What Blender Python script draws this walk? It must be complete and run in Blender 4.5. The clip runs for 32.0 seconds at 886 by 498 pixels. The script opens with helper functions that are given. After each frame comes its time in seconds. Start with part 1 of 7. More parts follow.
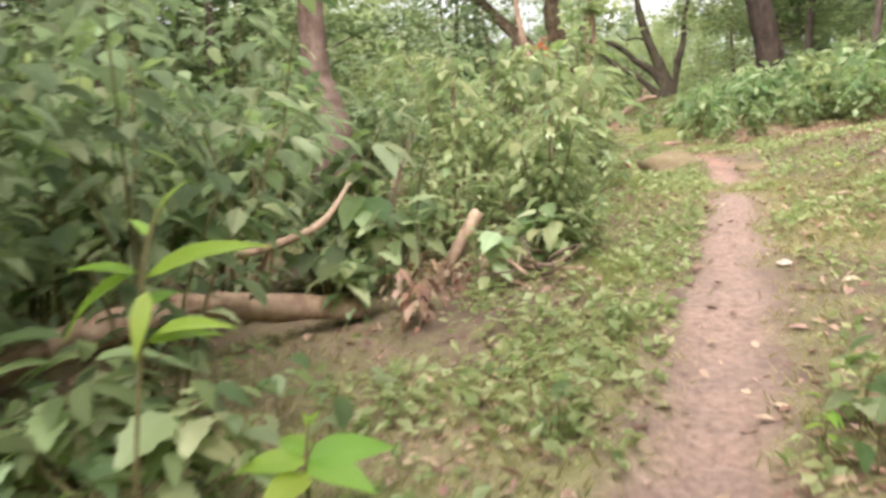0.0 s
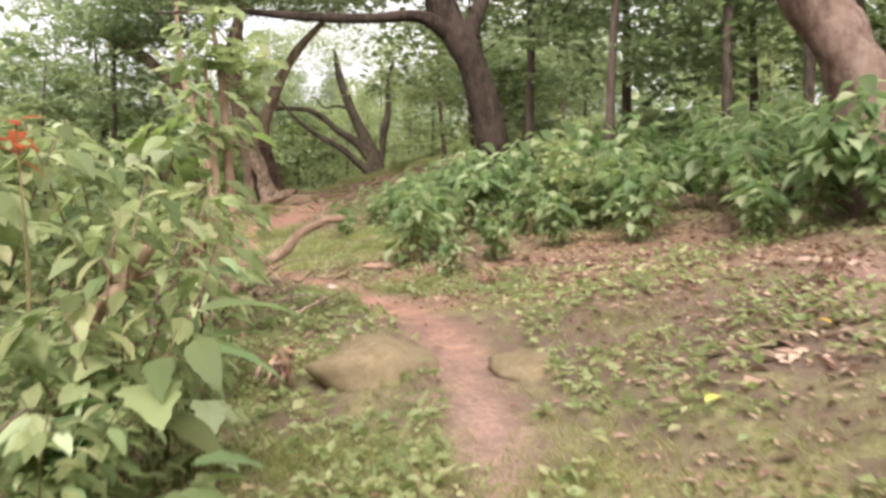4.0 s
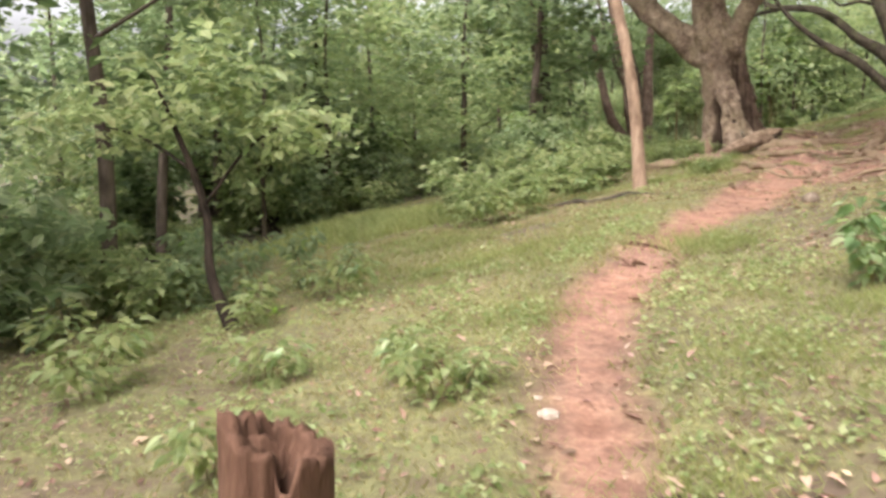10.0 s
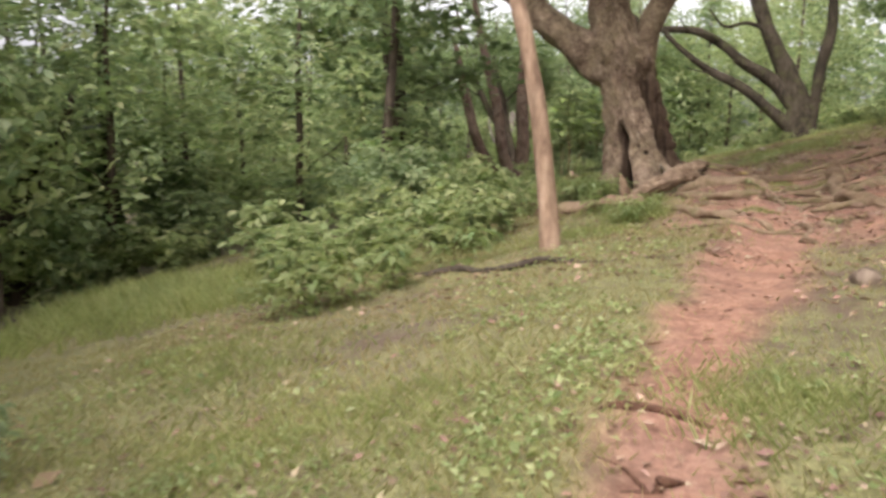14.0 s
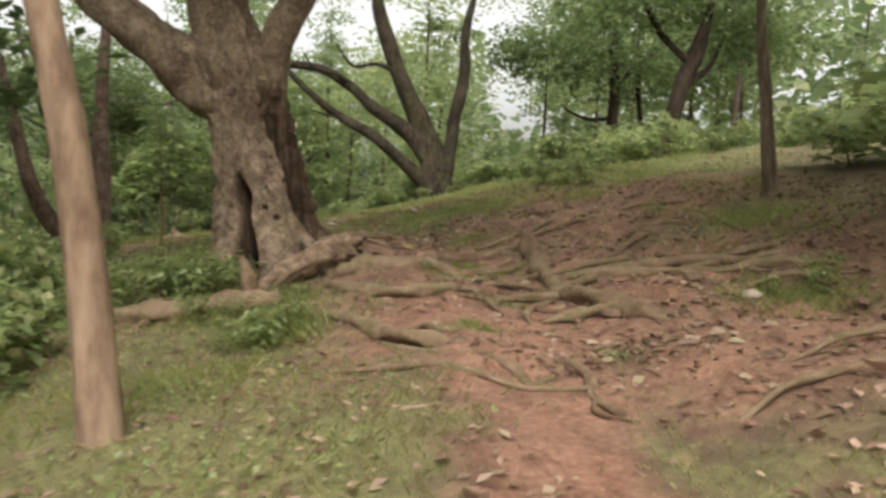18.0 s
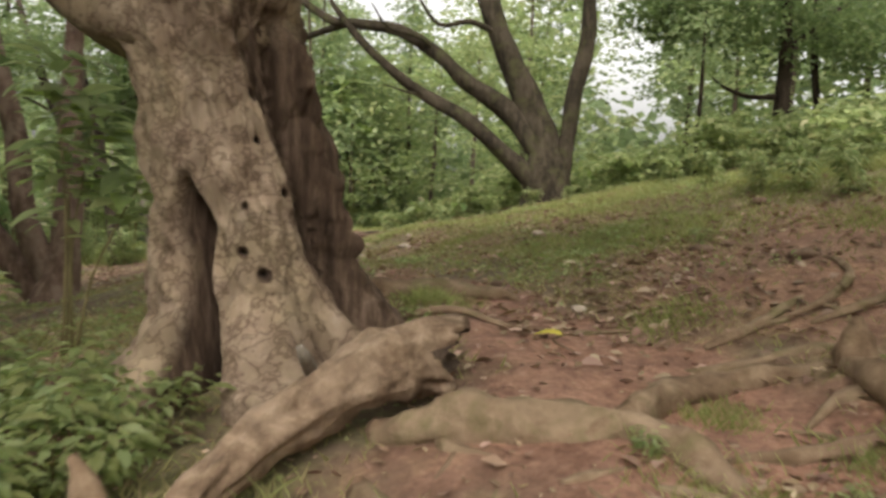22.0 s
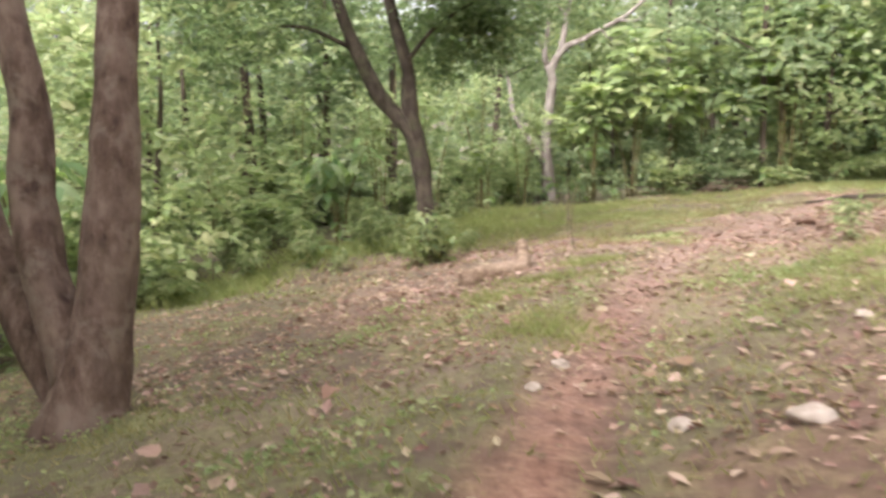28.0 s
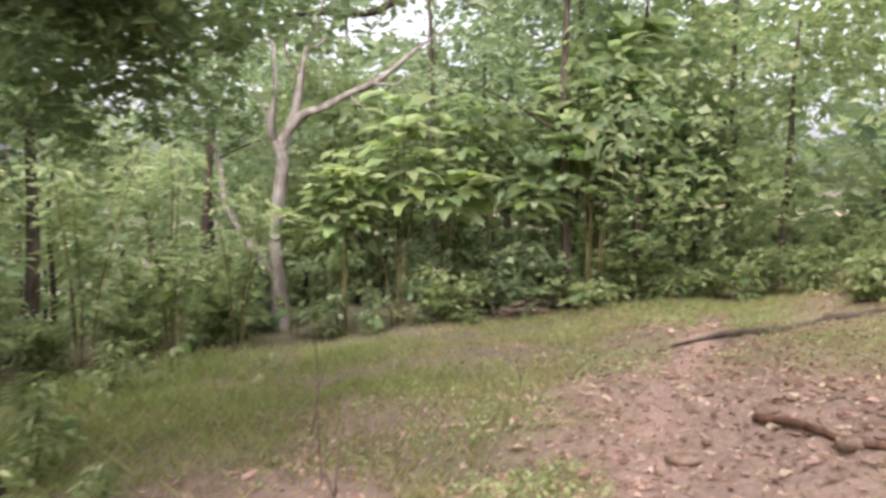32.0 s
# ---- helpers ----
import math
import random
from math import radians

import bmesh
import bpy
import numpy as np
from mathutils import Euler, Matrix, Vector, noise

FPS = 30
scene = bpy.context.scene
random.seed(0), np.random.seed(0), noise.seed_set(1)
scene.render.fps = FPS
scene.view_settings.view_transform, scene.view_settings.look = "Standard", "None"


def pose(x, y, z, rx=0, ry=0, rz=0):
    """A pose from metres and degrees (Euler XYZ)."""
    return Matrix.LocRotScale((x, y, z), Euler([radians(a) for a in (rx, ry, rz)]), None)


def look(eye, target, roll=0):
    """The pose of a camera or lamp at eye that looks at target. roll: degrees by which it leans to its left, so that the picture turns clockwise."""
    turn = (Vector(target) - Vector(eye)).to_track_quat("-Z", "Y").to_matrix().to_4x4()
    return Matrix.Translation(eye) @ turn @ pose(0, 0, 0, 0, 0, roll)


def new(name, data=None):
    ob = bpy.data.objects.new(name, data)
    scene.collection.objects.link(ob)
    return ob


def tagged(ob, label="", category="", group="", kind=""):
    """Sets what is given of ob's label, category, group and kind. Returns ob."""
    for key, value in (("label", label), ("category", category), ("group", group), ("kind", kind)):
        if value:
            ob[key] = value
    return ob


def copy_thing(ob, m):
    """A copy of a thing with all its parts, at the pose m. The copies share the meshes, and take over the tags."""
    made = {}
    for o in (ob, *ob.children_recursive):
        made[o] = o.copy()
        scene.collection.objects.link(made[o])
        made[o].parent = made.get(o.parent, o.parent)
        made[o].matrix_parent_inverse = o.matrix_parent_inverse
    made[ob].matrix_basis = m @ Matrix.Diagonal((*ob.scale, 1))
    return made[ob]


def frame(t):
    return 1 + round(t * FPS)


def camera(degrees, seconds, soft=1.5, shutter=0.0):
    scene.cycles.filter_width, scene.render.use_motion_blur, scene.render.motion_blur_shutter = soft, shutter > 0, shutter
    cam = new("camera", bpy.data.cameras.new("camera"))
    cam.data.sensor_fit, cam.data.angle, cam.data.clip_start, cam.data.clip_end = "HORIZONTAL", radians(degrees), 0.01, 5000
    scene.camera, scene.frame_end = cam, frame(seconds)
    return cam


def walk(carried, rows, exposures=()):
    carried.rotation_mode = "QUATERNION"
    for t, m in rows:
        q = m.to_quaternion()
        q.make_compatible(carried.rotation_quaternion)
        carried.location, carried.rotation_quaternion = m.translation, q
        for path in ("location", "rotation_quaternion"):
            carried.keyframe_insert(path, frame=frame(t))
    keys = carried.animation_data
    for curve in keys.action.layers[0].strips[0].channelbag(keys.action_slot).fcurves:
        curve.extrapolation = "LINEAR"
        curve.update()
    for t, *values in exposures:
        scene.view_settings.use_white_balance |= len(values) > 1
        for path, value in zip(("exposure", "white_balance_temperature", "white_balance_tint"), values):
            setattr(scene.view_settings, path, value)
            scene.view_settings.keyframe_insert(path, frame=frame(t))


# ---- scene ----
cam = camera(55.5, 32.0, soft=3.0, shutter=0.5)
METRES, EYE, TILT, LEAN, TURN = 44.0, 1.4, -8.0, 0.0, 0.0
ROWS = [
    (0.0, 0.0, 0.0, 0.0, 0.0, 0.0, -0.0),
    (0.5, 0.0028, 0.0203, 0.0025, -2.28, 1.18, 0.64),
    (1.0, 0.0037, 0.0359, 0.007, -6.27, 1.88, 0.88),
    (1.5, 0.0052, 0.0504, 0.0112, -10.95, 2.77, 1.19),
    (2.0, 0.0071, 0.0629, 0.0148, -15.99, 3.92, 1.55),
    (2.5, 0.0141, 0.0779, 0.0195, -18.89, 4.44, 2.04),
    (3.0, 0.0201, 0.0913, 0.0239, -20.65, 3.88, 2.36),
    (3.5, 0.0285, 0.1063, 0.0283, -20.38, 2.81, 2.72),
    (4.0, 0.035, 0.1192, 0.0322, -18.96, 3.72, 2.89),
    (4.5, 0.0402, 0.1338, 0.0366, -17.16, 4.0, 2.46),
    (6.5, 0.0632, 0.2059, 0.0494, -13.75, 0.98, -0.75),
    (7.0, 0.0674, 0.2192, 0.0522, -10.95, -0.29, -1.43),
    (7.5, 0.0702, 0.2301, 0.055, -7.11, -1.19, -2.4),
    (8.0, 0.0731, 0.2426, 0.0587, -2.02, -1.78, -2.29),
    (8.5, 0.0755, 0.2557, 0.0619, 3.36, -1.77, -1.37),
    (9.0, 0.0746, 0.2709, 0.065, 7.63, -1.9, -1.71),
    (9.5, 0.073, 0.2853, 0.0672, 10.9, -1.87, -1.73),
    (10.0, 0.0706, 0.2974, 0.0695, 12.94, -1.77, -2.16),
    (10.5, 0.0687, 0.3101, 0.0712, 14.34, -1.26, -2.12),
    (11.0, 0.0667, 0.3222, 0.0729, 15.06, -0.91, -2.28),
    (11.5, 0.0647, 0.3367, 0.0754, 14.08, -1.04, -2.33),
    (12.0, 0.0626, 0.3532, 0.077, 12.78, -0.95, -2.23),
    (12.5, 0.0597, 0.3689, 0.0777, 11.04, -0.54, -1.93),
    (13.0, 0.058, 0.3789, 0.0783, 8.82, -0.18, -1.87),
    (13.5, 0.0561, 0.3934, 0.0792, 5.97, 0.3, -1.73),
    (15.5, 0.0542, 0.4568, 0.088, -7.72, 2.82, -0.01),
    (16.0, 0.0546, 0.4703, 0.0899, -11.9, 3.71, 0.39),
    (16.5, 0.0572, 0.482, 0.0917, -15.22, 4.34, 0.62),
    (17.0, 0.0608, 0.4947, 0.0936, -18.18, 4.93, 0.73),
    (17.5, 0.0651, 0.5054, 0.0964, -20.77, 4.74, 0.75),
    (18.0, 0.0695, 0.5153, 0.1, -22.85, 4.13, 0.85),
    (18.5, 0.0773, 0.5317, 0.1027, -24.68, 3.71, 0.97),
    (19.0, 0.0843, 0.5456, 0.1052, -24.65, 3.34, 1.05),
    (19.5, 0.0914, 0.5613, 0.1079, -22.87, 3.1, 0.99),
    (20.0, 0.0967, 0.5752, 0.1104, -20.45, 3.13, 0.89),
    (20.5, 0.1, 0.5893, 0.1137, -18.62, 3.08, 0.37),
    (21.0, 0.1017, 0.6052, 0.1174, -17.19, 3.06, -0.48),
    (21.5, 0.1038, 0.6199, 0.1205, -15.98, 3.18, -0.94),
    (22.0, 0.1058, 0.6354, 0.1219, -17.27, 3.63, -0.28),
    (22.5, 0.1095, 0.6491, 0.1242, -20.14, 4.02, 0.77),
    (23.0, 0.1154, 0.6599, 0.1273, -21.59, 4.42, 1.45),
    (23.5, 0.121, 0.6714, 0.1304, -23.4, 4.76, 0.78),
    (24.0, 0.13, 0.6868, 0.1345, -23.84, 4.92, 1.32),
    (24.5, 0.1373, 0.6998, 0.1374, -22.06, 3.73, 1.16),
    (26.5, 0.1565, 0.7494, 0.1514, -4.73, 2.39, -1.1),
    (27.0, 0.1594, 0.764, 0.1535, 1.72, 2.44, -1.98),
    (27.5, 0.1587, 0.7785, 0.1544, 8.85, -0.46, -2.44),
    (28.0, 0.1548, 0.7912, 0.1558, 15.34, -2.63, -2.37),
    (28.5, 0.1503, 0.8057, 0.1566, 17.18, -2.46, -2.23),
    (29.0, 0.1461, 0.8228, 0.1589, 15.53, -1.28, -1.82),
    (29.5, 0.1417, 0.8415, 0.1605, 13.1, 0.18, -1.75),
    (30.0, 0.1382, 0.8593, 0.1624, 10.12, 1.02, -1.67),
    (30.5, 0.1353, 0.8788, 0.1636, 6.91, 1.71, -1.5),
    (31.0, 0.1332, 0.8974, 0.1663, 3.93, 2.37, -1.12),
    (31.5, 0.133, 0.922, 0.1702, 0.83, 3.26, -0.74),
    (32.0, 0.1333, 0.9438, 0.1741, -2.56, 4.25, -0.94),
]
EXPOSURES = [(0, 0.92, 6410, 17), (4, 0.62, 6560, 20), (7, 0.62, 6500, 14), (9, 0.77, 6460, 16), (12, 0.88, 6310, 14), (14, 0.50, 6460, 17), (16, 0.15, 6640, 13), (19, 0.05, 6790, 7), (20, 0.02, 6890, 5), (23, 0.30, 6740, 13), (24.5, 0.05, 6640, 14), (26.5, 0.15, 6540, 15), (27.2, 0.56, 6340, 16), (28, 1.17, 6240, 19), (29, 1.18, 6140, 19), (30, 0.90, 6120, 20), (31, 1.06, 6120, 21), (32, 0.72, 6150, 21)]
walk(cam, [(t, pose(0, 0, EYE, TILT, LEAN, TURN) @ pose(METRES * x, METRES * y, METRES * z, 90 + pitch, roll, yaw)) for t, x, y, z, yaw, pitch, roll in ROWS], EXPOSURES)

# ---- light: a bright overcast sky ----
world = bpy.data.worlds.new("overcast_sky")
scene.world = world
world.use_nodes = True
wn, wl = world.node_tree.nodes, world.node_tree.links
sky = wn.new("ShaderNodeTexSky")
sky.sky_type, sky.sun_disc = "NISHITA", False
sky.sun_elevation, sky.sun_rotation = radians(52), radians(200)
sky.dust_density, sky.air_density = 6.0, 1.0
grey = wn.new("ShaderNodeHueSaturation")
grey.inputs["Saturation"].default_value, grey.inputs["Value"].default_value = 0.08, 2.0
wl.new(sky.outputs[0], grey.inputs["Color"])
wl.new(grey.outputs[0], wn["Background"].inputs["Color"])
wn["Background"].inputs["Strength"].default_value = 0.15
sun = new("sun", bpy.data.lights.new("sun", "SUN"))
sun.data.energy, sun.data.angle, sun.data.color = 1.1, radians(60), (1.0, 0.96, 0.9)
sun.matrix_basis = look((-30 * math.cos(radians(52)) * math.sin(radians(20)), -30 * math.cos(radians(52)) * math.cos(radians(20)), 30 * math.sin(radians(52))), (0, 0, 0))

# ---- ground shape ----
# stations along the trail: y, trail x, trail height, slope to the left, slope to the right, half width of bare earth
STATIONS = np.array([
    (-12, -2.5, -0.9, 0.10, 0.12, 0.28), (0, 0.2, -0.06, 0.12, 0.15, 0.28), (2.7, 0.86, 0.22, 0.13, 0.2, 0.27), (6, 2.1, 0.57, 0.14, 0.24, 0.25), (7.5, 2.6, 0.73, 0.14, 0.26, 0.2),
    (10.2, 3.45, 1.0, 0.15, 0.24, 0.2), (12.5, 3.8, 1.06, 0.16, 0.2, 0.22), (14.2, 3.5, 1.06, 0.17, 0.17, 0.2), (17, 2.9, 1.07, 0.18, 0.15, 0.17), (18.8, 2.8, 1.04, 0.18, 0.14, 0.28),
    (20.5, 2.85, 1.08, 0.18, 0.14, 0.3), (22, 3.2, 1.2, 0.19, 0.15, 0.3), (24.1, 4.1, 1.38, 0.2, 0.17, 0.35), (26.5, 5.1, 1.57, 0.2, 0.22, 0.5), (28.2, 6.0, 1.67, 0.2, 0.28, 0.9), (31, 6.8, 1.87, 0.2, 0.32, 1.0), (34, 6.8, 2.1, 0.22, 0.3, 0.4),
    (36.5, 6.4, 2.05, 0.24, 0.29, 0.2), (39.5, 6.4, 1.87, 0.24, 0.25, 0.22), (42.5, 6.45, 1.72, 0.2, 0.23, 0.25), (45.3, 6.85, 1.53, 0.17, 0.22, 0.3), (48.6, 7.7, 1.4, 0.13, 0.22, 0.3), (52, 9.3, 1.37, 0.11, 0.2, 0.22), (60, 13, 1.3, 0.09, 0.2, 0.2), (80, 24, 1.2, 0.15, 0.15, 0.2)])


def station(y, k):
    """Smoothed value of column k along the walk."""
    y = np.asarray(y, float)
    return sum(0.2 * np.interp(y + o, STATIONS[:, 0], STATIONS[:, k]) for o in (-1.4, -0.7, 0, 0.7, 1.4))


def trail_offset(x, y):
    return np.asarray(x, float) - station(y, 1)


def ground_z(x, y):
    """Height of the ground: a hillside that falls to the left of the trail and rises to its right."""
    x, y = np.asarray(x, float), np.asarray(y, float)
    d = trail_offset(x, y)
    left, right = np.minimum(d + 0.5, 0), np.maximum(d - 0.5, 0)
    crest = np.interp(y, [23, 28, 39, 45], [7.0, 2.4, 2.2, 7.0])
    z = station(y, 2) + 14 * np.tanh(station(y, 3) * left / 14) + crest * np.tanh(station(y, 4) * right / crest)
    bumps = 0.05 * np.sin(1.3 * x + 0.7 * y) * np.sin(0.9 * y - 0.6 * x + 1) + 0.02 * np.sin(3.1 * x - 1.1 * y) * np.sin(2.7 * y + 0.8 * x)
    near = np.clip((np.abs(d) - 0.3) / 1.2, 0, 1)
    lip = (y - 51.9 - 0.6 * (x - 8.4) - 0.12 * np.sin(2.3 * x)) / 1.17
    bank = 0.15 * np.clip((x - 8.1) / 0.7, 0, 1) * np.clip((15 - x) / 2, 0, 1) * np.clip(lip / 0.12 + 0.5, 0, 1) * np.exp(-np.maximum(lip, 0) / 1.8)
    return z + bumps * (0.25 + near) - 0.035 * np.exp(-(d / 0.33) ** 4) + bank
# end of ground shape


def gz(x, y):
    return float(ground_z(x, y))


def lattice(x, y, seed=0):
    """Value noise from 0 to 1 on a unit lattice."""
    x, y = np.asarray(x, float), np.asarray(y, float)
    i, j = np.floor(x), np.floor(y)
    u, v = x - i, y - j
    u, v = u * u * (3 - 2 * u), v * v * (3 - 2 * v)

    def corner(a, b):
        h = np.sin(a * 127.1 + b * 311.7 + seed * 74.7) * 43758.5453
        return h - np.floor(h)
    return (corner(i, j) * (1 - u) + corner(i + 1, j) * u) * (1 - v) + (corner(i, j + 1) * (1 - u) + corner(i + 1, j + 1) * u) * v


def cloud(x, y, size, seed=0):
    """Three octaves of noise, from 0 to 1, with patches of that size."""
    return (lattice(x / size, y / size, seed) * 4 + lattice(2.1 * x / size, 2.1 * y / size, seed + 1) * 2 + lattice(4.3 * x / size, 4.3 * y / size, seed + 2)) / 7


def relief(x, y):
    """Small unevenness of the soil, rougher where rain has washed it out."""
    worn = 1 + 1.5 * np.exp(-((x - 7.6) / 2.0) ** 2 - ((y - 28.6) / 2.6) ** 2) + 0.8 * np.exp(-((x - 8.8) / 2.0) ** 2 - ((y - 48.5) / 3.0) ** 2)
    return worn * ((cloud(x, y, 0.9, 15) - 0.5) * 0.07 + (cloud(x, y, 0.35, 5) - 0.5) * 0.06 + (cloud(x, y, 0.16, 6) - 0.5) * 0.02)


# bare patches off the trail: x, y, radius across, radius along, strength
BARE = [(4.2, 47.3, 2.0, 1.5, 0.75), (5.4, 46.3, 1.4, 1.2, 0.7), (2.8, 50.0, 1.2, 1.0, 0.45), (5.6, 49.6, 1.0, 1.4, 0.45), (6.9, 29.0, 2.6, 4.2, 0.9), (6.4, 9.4, 1.2, 1.0, 0.7), (3.9, 12.9, 0.9, 0.7, 0.6), (6.0, 12.6, 2.2, 2.4, 0.4), (4.4, 14.6, 0.5, 0.6, 0.8), (4.7, 44.2, 1.8, 2.6, 0.55), (9.3, 32.6, 2.6, 2.4, 0.75), (8.6, 47.5, 2.0, 5.0, 0.75), (8.5, 38.5, 1.8, 3.0, 0.4), (8.6, 28.0, 1.6, 2.5, 0.6)]


def earth_mask(x, y):
    """1 where the earth lies bare, 0 where grass and litter cover it."""
    n = 0.65 * cloud(x, y, 0.7, 3) + 0.35 * cloud(x, y, 0.24, 13)
    bare = np.clip((station(y, 5) * (0.2 + 1.5 * n) - np.abs(trail_offset(x, y) + 0.5 * (cloud(x, y, 1.3, 4) - 0.5) * station(y, 5))) / 0.3 + 0.5, 0, 1)
    for cx, cy, rx, ry, k in BARE:
        q = 1 - ((x - cx) / rx) ** 2 - ((y - cy) / ry) ** 2
        bare = np.maximum(bare, k * np.clip(q * 1.6 + (n - 0.5) * 2.4, 0, 1))
    return bare


def green_mask(x, y):
    """How much short grass and weed grows: little under the litter on the right, more on the left and beyond."""
    d = trail_offset(x, y)
    side = np.where(d > 0, 0.5 - 0.03 * d, 0.62)
    side = np.where((y > 9) & (y < 16.5) & (d > 1.2), 0.25, side)
    side = np.where((y > 17) & (y < 26), 0.72, side)
    side = np.where((y > 33) & (y < 44) & (d > 0.8), 0.62, side)
    side = np.where((y > 34) & (y < 46) & (d > 3.5), 0.9, side)
    side = np.where((y > 40) & (y < 47) & (d < -0.5) & (d > -3.5), 0.3, side)
    side = np.where((y > 46) & (d < -1.0), 0.5, side)
    side = np.where((y > 21) & (y < 35) & (d < -4), 0.85, side)
    side = np.where((y > 49) & (d > -3.5) & (d < -0.6), 0.6, side)
    return np.clip(side + (cloud(x, y, 1.6, 9) - 0.5) * 1.5, 0, 1) * (1 - 0.8 * earth_mask(x, y))


# ---- materials ----
def shader(name, build):
    m = bpy.data.materials.new(name)
    m.use_nodes = True
    build(m.node_tree.nodes, m.node_tree.links, m.node_tree.nodes["Principled BSDF"])
    return m


def ramp(n, stops):
    r = n.new("ShaderNodeValToRGB")
    while len(r.color_ramp.elements) < len(stops):
        r.color_ramp.elements.new(0.5)
    for e, (p, c) in zip(r.color_ramp.elements, stops):
        e.position, e.color = p, (*c, 1)
    return r


def noise_node(n, l, scale, detail=4, rough=0.6, stretch=None):
    t = n.new("ShaderNodeTexNoise")
    t.inputs["Scale"].default_value, t.inputs["Detail"].default_value, t.inputs["Roughness"].default_value = scale, detail, rough
    co = n.new("ShaderNodeTexCoord")
    if stretch:
        mp = n.new("ShaderNodeMapping")
        mp.inputs["Scale"].default_value = stretch
        l.new(co.outputs["Object"], mp.inputs["Vector"])
        l.new(mp.outputs[0], t.inputs["Vector"])
    else:
        l.new(co.outputs["Object"], t.inputs["Vector"])
    return t


def mixed(n, l, fac, a, b, blend="MIX"):
    """Mixes two colours (sockets or triples) by a socket or a number."""
    m = n.new("ShaderNodeMix")
    m.data_type, m.blend_type = "RGBA", blend
    for slot, v in (("Factor", fac), ("A", a), ("B", b)):
        s = [i for i in m.inputs if i.name == slot and (i.type == "RGBA" if slot != "Factor" else i.type == "VALUE")][0]
        if isinstance(v, (int, float)):
            s.default_value = v
        elif isinstance(v, tuple):
            s.default_value = (*v, 1)
        else:
            l.new(v, s)
    return [o for o in m.outputs if o.type == "RGBA"][0]


def bump(n, l, p, height, strength, distance):
    b = n.new("ShaderNodeBump")
    b.inputs["Strength"].default_value, b.inputs["Distance"].default_value = strength, distance
    l.new(height, b.inputs["Height"])
    l.new(b.outputs[0], p.inputs["Normal"])


def bark(name, dark, mid, light, scale=7, stretch=(1, 1, 0.28), depth=0.03, moss=None, patch=1.4):
    """Bark or dead wood: furrows along the stem, blotches of a larger size, optional moss."""
    def build(n, l, p):
        f = noise_node(n, l, scale, 6, 0.65, stretch)
        g = noise_node(n, l, patch, 3, 0.6)
        c = ramp(n, [(0.3, dark), (0.5, mid), (0.72, light)])
        l.new(f.outputs[0], c.inputs[0])
        spots = ramp(n, [(0.45, (0, 0, 0)), (0.62, (1, 1, 1))])
        l.new(g.outputs[0], spots.inputs[0])
        col = mixed(n, l, spots.outputs[0], c.outputs[0], mixed(n, l, 0.5, c.outputs[0], light))
        if moss:
            g2 = noise_node(n, l, patch * 1.7, 4, 0.7)
            s2 = ramp(n, [(0.52, (0, 0, 0)), (0.66, (0.8, 0.8, 0.8))])
            l.new(g2.outputs[0], s2.inputs[0])
            col = mixed(n, l, s2.outputs[0], col, moss)
        l.new(col, p.inputs["Base Color"])
        p.inputs["Roughness"].default_value = 0.9
        p.inputs["Specular IOR Level"].default_value = 0.12
        bump(n, l, p, f.outputs[0], 0.9, depth)
    return shader(name, build)


def foliage(name, dark, mid, light, through_colour, gloss=0.55, per_object=False, share=0.58):
    """Leaves: each leaf its own tone, light shines through the blade."""
    def build(n, l, p):
        if per_object:
            rnd = n.new("ShaderNodeObjectInfo").outputs["Random"]
        else:
            rnd = n.new("ShaderNodeNewGeometry").outputs["Random Per Island"]
        c = ramp(n, [(0.05, dark), (0.5, mid), (0.95, light)])
        l.new(rnd, c.inputs[0])
        g = noise_node(n, l, 0.8, 2, 0.5)
        gr = ramp(n, [(0.3, (0.75, 0.78, 0.75)), (0.7, (1.2, 1.15, 1.1))])
        l.new(g.outputs[0], gr.inputs[0])
        col = mixed(n, l, 1.0, c.outputs[0], gr.outputs[0], "MULTIPLY")
        other = n.new("ShaderNodeMath")
        other.operation = "MULTIPLY"
        l.new(rnd, other.inputs[0])
        other.inputs[1].default_value = 37.7
        part_of = n.new("ShaderNodeMath")
        part_of.operation = "FRACT"
        l.new(other.outputs[0], part_of.inputs[0])
        shift = n.new("ShaderNodeMapRange")
        shift.inputs["To Min"].default_value, shift.inputs["To Max"].default_value = 0.465, 0.525
        l.new(part_of.outputs[0], shift.inputs["Value"])
        hue = n.new("ShaderNodeHueSaturation")
        l.new(shift.outputs[0], hue.inputs["Hue"])
        l.new(col, hue.inputs["Color"])
        col = hue.outputs[0]
        l.new(col, p.inputs["Base Color"])
        p.inputs["Roughness"].default_value = gloss
        p.inputs["Specular IOR Level"].default_value = 0.3
        t = n.new("ShaderNodeBsdfTranslucent")
        l.new(mixed(n, l, 0.55, col, through_colour), t.inputs["Color"])
        ms = n.new("ShaderNodeMixShader")
        ms.inputs[0].default_value = share
        l.new(p.outputs[0], ms.inputs[1])
        l.new(t.outputs[0], ms.inputs[2])
        l.new(ms.outputs[0], n["Material Output"].inputs["Surface"])
    return shader(name, build)


